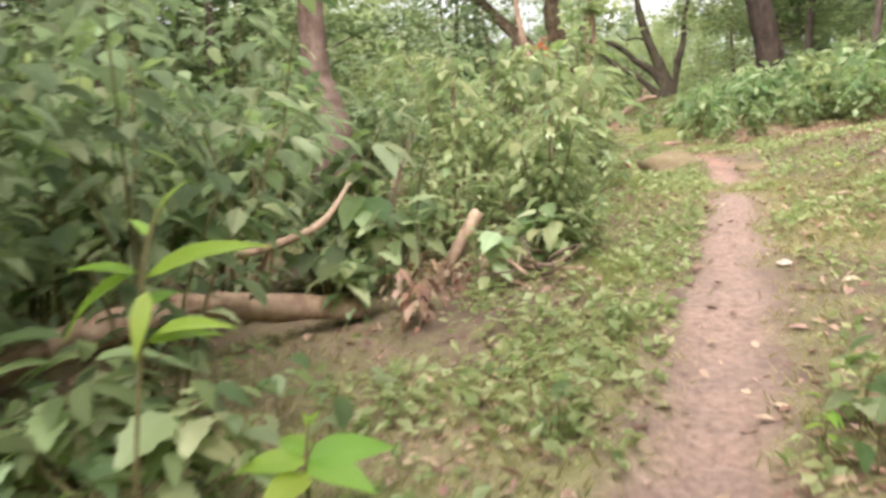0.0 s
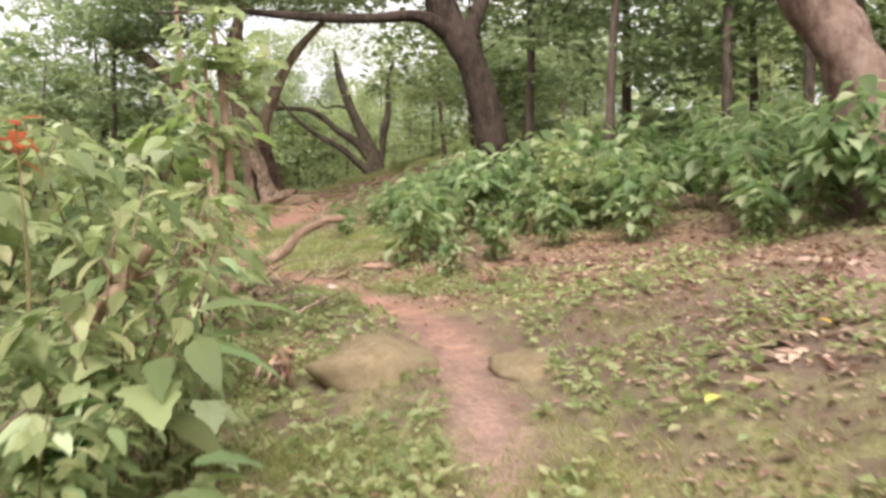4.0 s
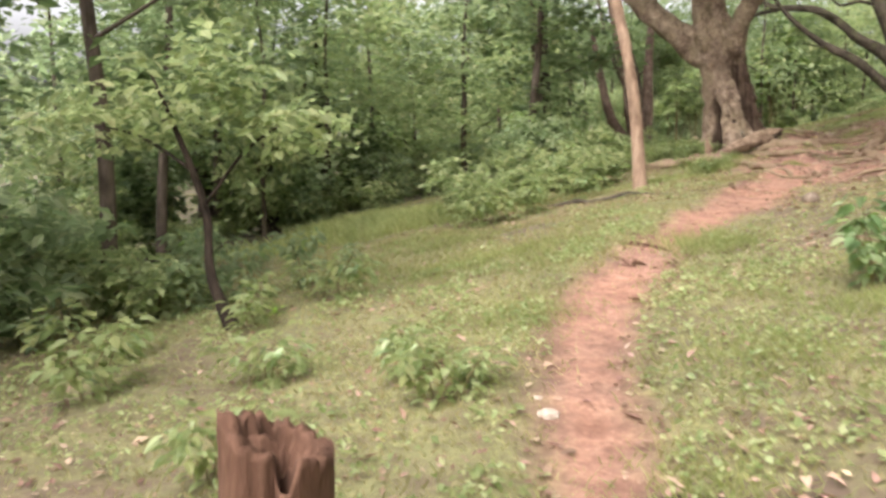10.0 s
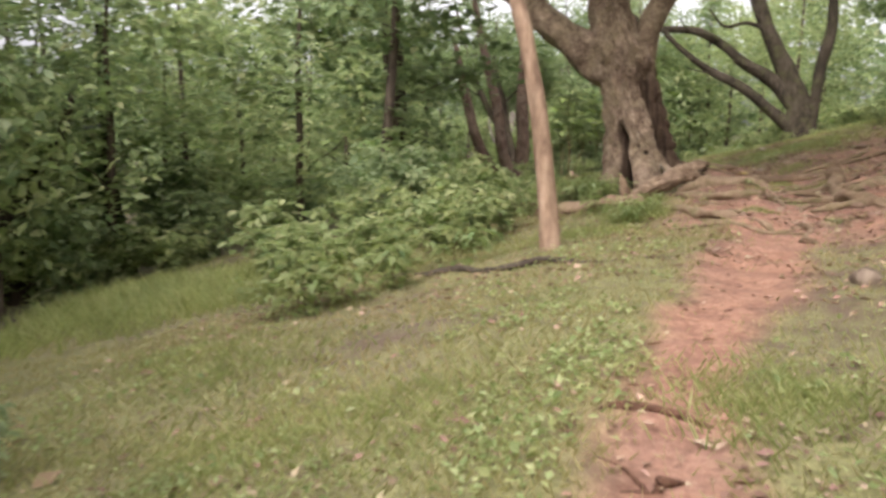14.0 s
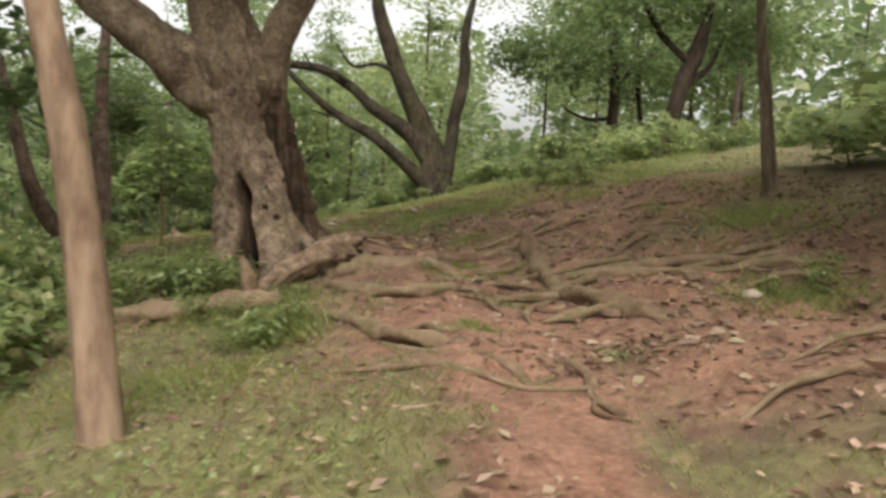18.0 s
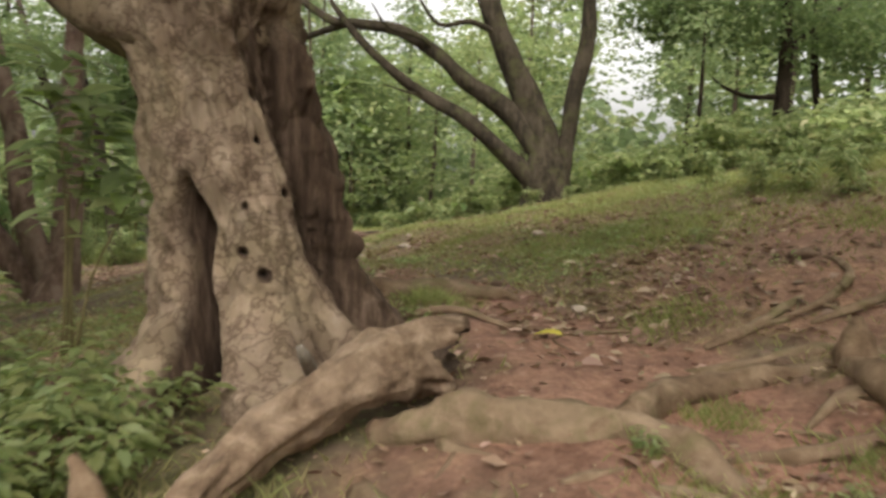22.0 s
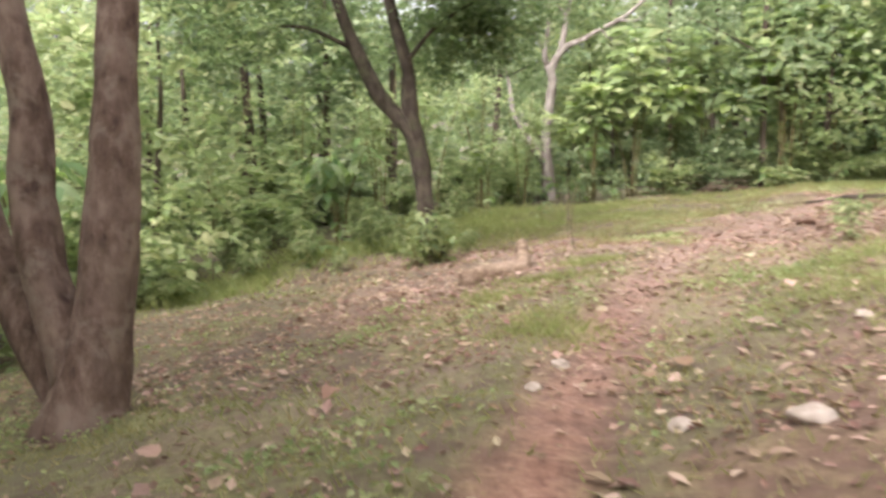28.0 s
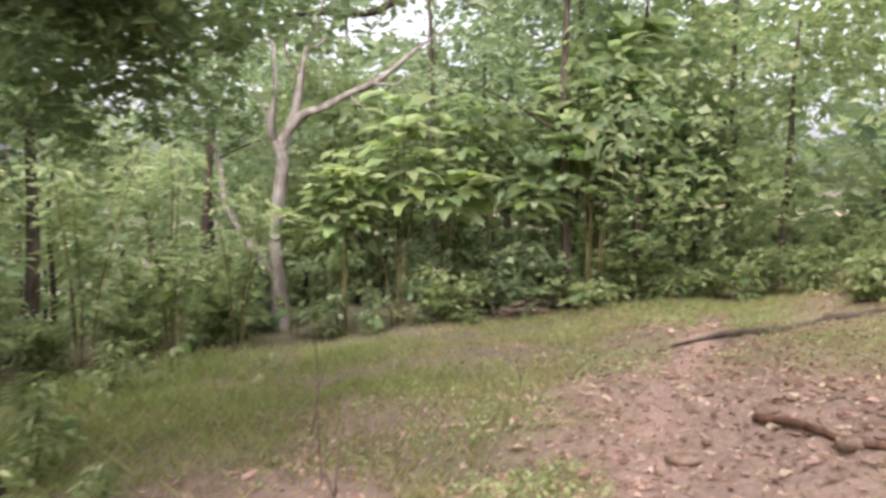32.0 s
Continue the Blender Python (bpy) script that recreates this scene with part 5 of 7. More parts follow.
for i, (pts, radii, lift) in enumerate([
        ([(3.2, 31.6), (3.62, 31.2), (3.95, 30.85), (4.25, 30.62), (4.55, 30.66), (4.7, 31.2)], [0.07, 0.09, 0.1, 0.095, 0.085, 0.06], 0.09),
        ([(5.5, 31.95), (5.73, 31.7), (6.04, 31.47), (6.34, 31.28), (6.47, 30.97), (6.5, 30.67)], [0.11, 0.12, 0.11, 0.1, 0.07, 0.03], 0.05),
        ([(6.1, 31.3), (6.27, 31.35), (6.77, 31.67), (7.22, 31.8), (7.75, 31.74)], [0.05, 0.07, 0.07, 0.075, 0.07], 0.05),
        ([(7.8, 31.8), (7.62, 31.3), (7.45, 30.9), (7.28, 30.36), (7.0, 29.6), (6.92, 28.9), (6.9, 28.3), (6.9, 27.7)], [0.1, 0.12, 0.1, 0.09, 0.085, 0.085, 0.08, 0.04], 0.03),
        ([(5.31, 31.4), (5.36, 30.91), (5.53, 30.3), (5.76, 29.92), (6.03, 29.87), (6.41, 30.2)], [0.06, 0.07, 0.065, 0.06, 0.05, 0.025], 0.04),
        ([(4.9, 30.2), (5.0, 29.69), (5.06, 29.2), (5.12, 28.8), (5.3, 28.3), (5.5, 27.8)], [0.04, 0.065, 0.07, 0.065, 0.055, 0.03], 0.03),
        ([(7.3, 30.1), (7.76, 29.5), (8.15, 28.92), (8.4, 28.3)], [0.05, 0.055, 0.05, 0.03], 0.02),
        ([(7.18, 29.75), (7.4, 29.4), (7.6, 29.12), (7.82, 28.9), (8.2, 28.5)], [0.05, 0.06, 0.06, 0.055, 0.03], 0.03),
        ([(7.4, 29.4), (7.73, 28.95), (7.9, 28.6)], [0.04, 0.045, 0.02], 0.015),
        ([(5.01, 28.81), (5.18, 28.07), (5.38, 27.59), (5.4, 27.1)], [0.03, 0.045, 0.04, 0.02], 0.01),
        ([(5.19, 28.11), (5.66, 27.83), (5.87, 27.44), (6.1, 27.2)], [0.03, 0.04, 0.035, 0.015], 0.01),
        ([(1.2, 28.3), (1.75, 27.95), (2.1, 27.5), (2.4, 27.16), (2.72, 26.86), (2.99, 26.64), (3.3, 26.38), (3.71, 26.13), (4.04, 25.86), (4.3, 25.7)], [0.03, 0.032, 0.04, 0.045, 0.034, 0.042, 0.038, 0.03, 0.025, 0.012], 0.006),
        ([(5.75, 34.1), (6.0, 34.2), (6.26, 34.24), (6.57, 34.28), (6.82, 34.12), (7.0, 33.95)], [0.1, 0.09, 0.08, 0.075, 0.06, 0.02], 0.05),
        ([(2.92, 22.16), (3.08, 22.24), (3.25, 22.26), (3.42, 22.18), (3.5, 22.1)], [0.012, 0.022, 0.026, 0.02, 0.008], 0.008),
        ([(2.95, 21.44), (3.05, 21.48), (3.16, 21.52), (3.28, 21.6)], [0.01, 0.02, 0.02, 0.008], 0.006),
        ([(4.2, 32.6), (3.9, 32.2), (3.7, 31.7), (3.3, 31.3)], [0.12, 0.08, 0.06, 0.03], 0.03)]):
    # 11, 13 and 14 are added dark lines standing in for shaded soil lips.
    root_line(pts, radii, lift, 60 + i, BARK_FORK if i == 11 else ROTWOOD if i in (13, 14) else ROOT)


def surface_roots():
    """Thin roots that lie bare where rain has washed the soil away."""
    rng = random.Random(71)
    for i in range(34):
        cx, cy, rx, ry = ((6.6, 28.2, 1.2, 1.2), (8.0, 29.4, 1.2, 1.4), (6.2, 30.4, 0.9, 0.8), (7.6, 32.6, 1.0, 1.0), (8.6, 31.2, 1.0, 1.2), (6.2, 26.6, 0.9, 0.8))[i % 6]
        x, y, a = rng.gauss(cx, 0.6 * rx), rng.gauss(cy, 0.6 * ry), rng.gauss(0.0, 0.45) + (math.pi if rng.random() < 0.5 else 0)
        step, r, pts = rng.uniform(0.22, 0.4), rng.uniform(0.016, 0.042), []
        for k in range(rng.randint(4, 6)):
            pts.append((x, y))
            a += rng.uniform(-0.45, 0.45)
            x, y = x + step * math.cos(a), y + step * math.sin(a)
        root_line(pts, [0.5 * r] + [r * rng.uniform(0.8, 1.2) for _ in pts[2:]] + [0.4 * r], 0.012, 200 + i, ROOT)


surface_roots()


def root_stub(x, y, tall, width, lean, label, seed):
    """A broken root that stands up from the ground, narrow at its top."""
    root = thing("root_stub", x, y, label, "root", "standing root stubs")
    rng = random.Random(seed)
    part("stub", mesh_of("stub", *tube([(0, 0, -0.1), (0.15 * lean, 0, 0.3 * tall), (0.6 * lean, 0.02, 0.75 * tall), (lean, 0.02, tall)], [width, 0.8 * width, 0.5 * width, 0.16 * width], 12, 7, 0.1, rng), ROOT), root)


root_stub(4.47, 30.95, 0.44, 0.1, -0.1, "pale broken root standing up beside the log", 3)
root_stub(4.25, 32.5, 0.3, 0.12, -0.08, "pointed root at the foot of the old tree", 4)
root_stub(7.72, 31.62, 0.26, 0.12, 0.02, "upturned root end on the bare earth", 5)

# ---- woods beyond the near trees ----
def far_woods():
    rs = np.random.RandomState(17)
    n = 34000
    a = np.radians(rs.uniform(-215, 145, n))
    d = rs.uniform(26, 44, n)
    x, y = 3 + d * np.sin(a), 34 + d * np.cos(a) * 1.35
    z = ground_z(x, y) + 11 * rs.uniform(0, 1, n) ** 1.1 * (0.6 + 0.4 * lattice(x / 3, y / 3, 2)) * np.where(clearing(x, y), 0.4, 1.0)
    way, up = random_ways(rs, n, 0.3, 0.3)
    me = scatter_mesh("far_woods", DIAMOND, np.stack([x, y, z], 1), way, up, rs.uniform(0.5, 1.1, n), LEAF_FOREST, rs.uniform(1.0, 1.5, n))
    tagged(new("far_woods", me), "dense green woods beyond the near trees", "woods", kind="stuff")


far_woods()


# ---- brushwood and the rotten stump ----
TWIG = bark("grey_brown_twigs", (0.06, 0.04, 0.028), (0.14, 0.097, 0.07), (0.25, 0.185, 0.14), 20)
def stump(x, y):
    """Hollow stump with a jagged rim and a split down its front."""
    root = thing("rotten_stump", x, y, "rotten reddish brown stump with a jagged broken top", "stump", z=gz(x, y) - 0.06)
    rng = random.Random(4)
    cols, rows = 72, 16
    verts, faces = [], []
    for inner in (0, 1):
        for i in range(rows + 1):
            for k in range(cols):
                a = 2 * math.pi * k / cols
                top = 0.6 + 0.05 * math.cos(a - 3.5) + 0.035 * noise.noise(Vector((math.cos(a) * 4, math.sin(a) * 4, 4))) + 0.03 * noise.noise(Vector((math.cos(a) * 11, math.sin(a) * 11, 2))) + 0.05 * math.exp(-((math.degrees(a) - 215) / 12) ** 2) - 0.1 * math.exp(-((math.degrees(a) - 300) / 14) ** 2)
                h = top * i / rows
                r = 0.17 + 0.05 * math.exp(-h / 0.12) + 0.035 * noise.fractal(Vector((math.cos(a) * 1.6, math.sin(a) * 1.6, h * 1.2)), 1, 2, 4) - 0.06 * math.exp(-((math.degrees(a) - 275 - 20 * h) / 7) ** 2)
                r -= 0.05 * inner + (0.02 if inner and i < 4 else 0)
                if inner:
                    e = i / rows
                    r, h = r * e ** 0.6, top - 0.015 - 0.11 * (1 - e) + 0.04 * noise.noise(Vector((r * e * math.cos(a) * 22, r * e * math.sin(a) * 22, 6)))
                verts.append((r * math.cos(a), r * math.sin(a), h))
        o = inner * (rows + 1) * cols
        for i in range(rows):
            for k in range(cols):
                q = (o + i * cols + k, o + i * cols + (k + 1) % cols, o + (i + 1) * cols + (k + 1) % cols, o + (i + 1) * cols + k)
                faces.append(q[::-1] if inner else q)
    o = (rows + 1) * cols
    faces += [(rows * cols + k, rows * cols + (k + 1) % cols, o + rows * cols + (k + 1) % cols, o + rows * cols + k) for k in range(cols)]
    part("stump", mesh_of("stump", verts, faces, ROTWOOD), root)
    for k in range(5):
        a = rng.uniform(0, 6.28)
        part("root", mesh_of("root", *tube([(0.13 * math.cos(a), 0.13 * math.sin(a), 0.12), (0.24 * math.cos(a), 0.24 * math.sin(a), 0.05), (0.38 * math.cos(a + 0.2), 0.38 * math.sin(a + 0.2), 0.0)], [0.06, 0.04, 0.015], 7, 3, 0.1, rng), ROTWOOD), root)


stump(2.0, 15.8)


def brushwood(cx, cy, rx, ry, n, height, seed, long=0.8):
    root = thing("brushwood_heap", cx, cy, "heap of dry bare twigs on the ground", "brushwood", "brushwood heaps")
    rng = random.Random(seed)
    z0 = gz(cx, cy)
    for i in range(n):
        x, y = rng.gauss(0, rx / 2), rng.gauss(0, ry / 2)
        a, l = rng.uniform(0, 6.28), long * rng.uniform(0.4, 1.1)
        b = rng.uniform(-0.1, 0.5)
        base = gz(cx + x, cy + y) - z0 + rng.uniform(0.0, height) * math.exp(-(x / rx) ** 2 - (y / ry) ** 2)
        d = np.array([math.cos(a) * math.cos(b), math.sin(a) * math.cos(b), math.sin(b)])
        side = np.array([-math.sin(a), math.cos(a), 0.3])
        p0 = np.array([x, y, base])
        r = rng.uniform(0.005, 0.017)
        bend = [rng.uniform(-0.16, 0.16) * l for _ in range(3)]
        rise = [rng.uniform(-0.06, 0.1) * l for _ in range(3)]
        pts = [p0] + [p0 + d * l * t + side * b + np.array([0, 0, c]) for t, b, c in zip((0.35, 0.7, 1.0), bend, rise)]
        pieces = [tube(pts, [r, 0.85 * r, 0.6 * r, 0.3 * r], 5, 3, 0.06, rng)]
        if i % 2:
            pieces.append(tube([pts[1], pts[1] + (d + side * rng.choice((-1, 1))) * l * 0.22], [0.6 * r, 0.25 * r], 4, 2, 0.02, rng))
        part("twig", mesh_of("twig", *joined(pieces), TWIG if i % 3 else DEADWOOD), root)


brushwood(2.0, 13.7, 0.8, 1.2, 120, 0.6, 1, 0.8)
brushwood(1.7, 12.6, 0.8, 0.8, 75, 0.55, 2, 0.75)
brushwood(2.05, 15.35, 0.3, 0.25, 26, 0.22, 3, 0.4)
brushwood(0.6, 5.2, 0.3, 0.3, 14, 0.25, 4, 0.45)
brushwood(7.5, 57.2, 1.2, 0.5, 60, 0.5, 5, 0.9)
brushwood(-1.3, 3.1, 0.5, 0.5, 9, 0.1, 6, 0.6)


# ---- shrubs, built leaf by leaf ----
LEAF_OVAL = mesh_of("leaf_oval", OVAL[0], OVAL[1], LEAF_PART, False)
LEAF_LONG = mesh_of("leaf_long", LONG[0], LONG[1], LEAF_PART, False)
BROAD_PART = foliage("single_broad_leaves", (0.075, 0.125, 0.055), (0.165, 0.225, 0.105), (0.37, 0.42, 0.26), (0.42, 0.58, 0.14), 0.5, True)
FRESH_PART = foliage("fresh_leaves", (0.16, 0.3, 0.04), (0.26, 0.42, 0.07), (0.38, 0.52, 0.12), (0.5, 0.7, 0.1), 0.35, True)
DARK_PART = foliage("single_dark_leaves", (0.0945, 0.15, 0.065), (0.216, 0.305, 0.13), (0.486, 0.572, 0.325), (0.36, 0.5, 0.13), 0.5, True)
LEAF_TEAK = mesh_of("leaf_teak", TOOTHED[0], TOOTHED[1], BROAD_PART, False)
LEAF_FRESH = mesh_of("leaf_fresh", LONG[0], LONG[1], FRESH_PART, False)
LEAF_YOUNG = mesh_of("leaf_young", OVAL[0], OVAL[1], FRESH_PART, False)
LEAF_PALE = mesh_of("leaf_pale", TOOTHED[0], TOOTHED[1], LEAF_PART, False)
LEAF_SHADE = mesh_of("leaf_shade", OVAL[0], OVAL[1], DARK_PART, False)


def leaf_frame(p, way, up, s):
    y = Vector(way).normalized()
    x = y.cross(Vector(up)).normalized()
    z = x.cross(y)
    m = Matrix((x, y, z)).transposed().to_4x4()
    return Matrix.Translation(p) @ m @ Matrix.Diagonal((s, s, s, 1))


def shrub(name, label, seed, height, spread, stems, singles, rest, size, leaf_mesh, rest_template, rest_mat, low=0.2, droop=0.45, stem_mat=None, thick=0.012, category="shrub", group=""):
    """A shrub at the origin: wiry stems, single leaves on the outside and the denser rest within."""
    rng = random.Random(seed)
    root = new(name)
    lines = []
    for i in range(stems):
        a, k = rng.uniform(0, 6.28), spread * rng.uniform(0.25, 0.95)
        h = height * rng.uniform(0.6, 1.05)
        pts = [(0.08 * math.cos(a), 0.08 * math.sin(a), -0.08), (0.3 * k * math.cos(a) + rng.uniform(-0.05, 0.05), 0.3 * k * math.sin(a), 0.4 * h), (0.68 * k * math.cos(a), 0.68 * k * math.sin(a) + rng.uniform(-0.05, 0.05), 0.75 * h), (k * math.cos(a), k * math.sin(a), h)]
        lines.append(smooth_line(pts, [1, 1, 1, 1], 5)[0])
        part("stem", mesh_of("stem", *tube(pts, [thick, 0.8 * thick, 0.55 * thick, 0.25 * thick], 5, 3, 0.05, rng), stem_mat or STEM_GREEN), root)
    place, ways, ups, sizes = [], [], [], []
    for i in range(singles + rest):
        l = lines[i % stems]
        t = low + (1 - low) * rng.random() ** 0.8
        p = l[min(len(l) - 1, int(t * (len(l) - 1) + 0.5))]
        a = rng.uniform(0, 6.28)
        off = 0.16 * spread * rng.random() + 0.02
        if i >= singles:
            off *= 1.6
        q = (p[0] + off * math.cos(a), p[1] + off * math.sin(a), max(0.03, p[2] + rng.uniform(-0.06, 0.06)))
        out = math.atan2(q[1], q[0])
        a2 = a + 0.5 * math.sin(out - a) + rng.uniform(-0.5, 0.5)
        w = (math.cos(a2), math.sin(a2), -droop + rng.uniform(-0.35, 0.45))
        u = (rng.uniform(-0.35, 0.35), rng.uniform(-0.35, 0.35), 1)
        s = size * rng.uniform(0.55, 1.2) * (0.75 + 0.35 * t)
        if i < singles:
            part("leaf", leaf_mesh, root, m=leaf_frame(q, w, u, s))
        else:
            place.append(q), ways.append(w), ups.append(u), sizes.append(s * 0.9)
    if rest:
        part("foliage", scatter_mesh("foliage", rest_template, np.array(place), np.array(ways), np.array(ups), np.array(sizes), rest_mat), root)
    return tagged(root, label, category, group)


def plant(proto, spots):
    """Sets the prototype on the first spot and copies on the rest: x, y, turn, scale."""
    for i, (x, y, turn, s) in enumerate(spots):
        m = pose(x, y, gz(x, y), 0, 0, turn) @ Matrix.Diagonal((s, s, s, 1))
        if i == 0:
            proto.matrix_basis = m
        else:
            copy_thing(proto, m)


bushy = shrub("bushy_shrub", "bushy trailside shrub with light green oval leaves", 51, 1.55, 0.8, 7, 62, 325, 0.215, LEAF_OVAL, FOLDED, LEAF_SHRUB, 0.1, group="trailside shrubs")
plant(bushy, [(0.95, 6.1, 0, 0.5), (0.85, 6.9, 80, 1.05), (1.15, 8.2, 160, 1.0), (1.55, 9.5, 240, 1.0), (0.1, 6.9, 300, 1.2), (0.4, 8.6, 40, 1.3), (0.9, 9.9, 110, 1.25), (-0.7, 5.9, 200, 0.7), (-0.4, 6.7, 20, 0.75), (-1.0, 7.2, 130, 0.95)])
wiry = shrub("wiry_shrub", "wiry shrub with narrow pale green leaves", 52, 1.9, 0.75, 7, 55, 255, 0.24, LEAF_LONG, FOLDED, LEAF_SHRUB, 0.15, stem_mat=LOGWOOD, thick=0.014, group="trailside shrubs")
plant(wiry, [(0.75, 6.3, 0, 0.75), (1.35, 8.9, 70, 0.95), (1.85, 10.6, 140, 0.95), (0.2, 7.8, 210, 1.2), (1.3, 10.9, 280, 1.2), (0.5, 10.6, 30, 1.3)])
shade = shrub("shade_shrub", "tall shrub with large dark green leaves in the shade", 53, 2.4, 1.0, 6, 42, 240, 0.25, LEAF_SHADE, FOLDED, LEAF_FOREST, 0.1, group="shade shrubs")
plant(shade, [(-1.3, 3.7, 0, 0.85), (-2.0, 3.2, 100, 1.0), (-1.2, 5.4, 200, 1.05), (-2.2, 5.0, 300, 1.15), (-2.6, 6.6, 50, 1.1), (-2.0, 8.2, 140, 1.0), (-0.3, 9.2, 220, 0.85), (-0.2, 11.2, 10, 1.1), (0.7, 12.0, 90, 0.9)])
teak = shrub("broadleaf_shrub", "broad-leaved shrub with large drooping green leaves", 54, 0.98, 0.7, 7, 46, 105, 0.24, LEAF_TEAK, OVAL, LEAF_BROAD, 0.04, 0.4, thick=0.014, group="broadleaf shrubs")
plant(teak, [(4.5, 15, 0, 0.85), (5.1, 15.6, 70, 1), (5.25, 14.2, 130, 0.72), (5.95, 14.2, 200, 0.7), (4.95, 16.4, 260, 1.1), (6.3, 15.6, 320, 0.97), (6.7, 13.4, 20, 0.96), (7.5, 12.5, 90, 1), (7.2, 14.4, 150, 1.1), (8.3, 13.1, 220, 1), (8.5, 11.7, 280, 0.96), (6, 17, 340, 1), (7.2, 16.2, 50, 1.1), (9.2, 12.4, 110, 1), (7.6, 11, 75, 0.83), (8.3, 10.3, 130, 0.96), (7, 12, 190, 0.71), (9, 11, 250, 1.1), (4.6, 13.9, 10, 0.5), (0.72, 6.15, 40, 0.5), (4.95, 20.4, 100, 0.8), (5.6, 19.8, 180, 0.95), (6.3, 20.8, 240, 1), (5.5, 21, 300, 0.9)])
lowly = shrub("low_leafy_plant", "low plant with a few broad grey-green leaves", 61, 0.42, 0.24, 2, 13, 0, 0.15, LEAF_TEAK, OVAL, LEAF_BROAD, 0.25, 0.3, thick=0.005, category="plant", group="low leafy plants")
plant(lowly, [(-1.2, 3.4, 20, 1.1), (-0.9, 3.0, 90, 0.9), (-1.6, 3.2, 170, 1.2), (-0.75, 3.5, 250, 0.9), (-1.05, 2.55, 330, 1.1), (-0.62, 2.8, 45, 0.7), (1.55, 3.1, 120, 1.0), (1.42, 2.72, 200, 0.9), (0.45, 3.05, 280, 0.7), (-1.3, 2.9, 60, 1.0), (-0.5, 3.3, 140, 0.8),
              (1.9, 46.9, 40, 1.2), (2.6, 48.0, 130, 1.3), (1.4, 48.3, 220, 1.4), (3.0, 49.5, 310, 1.1), (1.0, 50.0, 20, 1.5), (2.2, 51.2, 100, 1.3), (4.1, 52.6, 190, 1.1), (2.9, 53.2, 280, 1.4), (8.9, 56.2, 60, 1.2), (10.2, 56.0, 150, 1.3), (3.9, 57.2, 70, 1.6), (2.7, 57.0, 160, 1.7), (3.3, 56.2, 250, 1.4), (4.6, 56.6, 340, 1.5), (5.4, 55.8, 110, 1.2), (11.8, 56.8, 200, 1.5), (9.4, 45.3, 30, 1.3), (10.0, 45.0, 120, 1.4), (10.5, 44.7, 210, 1.2), (12.4, 43.2, 300, 1.4)])
bank = shrub("broadleaf_bush", "dense broad-leaved bush on the bank", 60, 1.3, 0.75, 3, 7, 150, 0.3, LEAF_TEAK, OVAL, LEAF_BROAD, 0.2, 0.5, thick=0.014, category="bush", group="bushes on the bank")
plant(bank, [(6.6, 18.2, 0, 1), (7.6, 17.6, 60, 1.1), (8.5, 16.6, 120, 1.1), (9.4, 15.4, 180, 1.1), (8.4, 14.8, 240, 0.96), (9.6, 13.8, 300, 1), (10.4, 12.6, 20, 1), (7.2, 19.4, 80, 1.1), (8.6, 18.6, 140, 1.2), (9.8, 17.2, 200, 1.2), (10.6, 15.8, 260, 1.2), (6.2, 19.6, 320, 0.87), (9.4, 20.0, 40, 1.2), (10.0, 11.0, 100, 1), (7.75, 11.25, 30, 1), (7.35, 11.75, 150, 0.91), (8.9, 10.6, 270, 1), (5.6, 17.9, 35, 0.8), (6.4, 16.9, 95, 0.9), (7.3, 15.4, 155, 0.95), (8.0, 14.0, 215, 0.95), (6.2, 18.9, 275, 0.9), (8.0, 12.9, 335, 0.9), (9.0, 14.4, 25, 1.0), (7.0, 17.2, 65, 1.0)])
weedy = shrub("weedy_bush", "low bush of soft green weeds", 55, 0.5, 0.36, 3, 12, 160, 0.13, LEAF_LONG, FOLDED, WEED, 0.05, 0.2, thick=0.006, category="bush", group="weedy bushes")
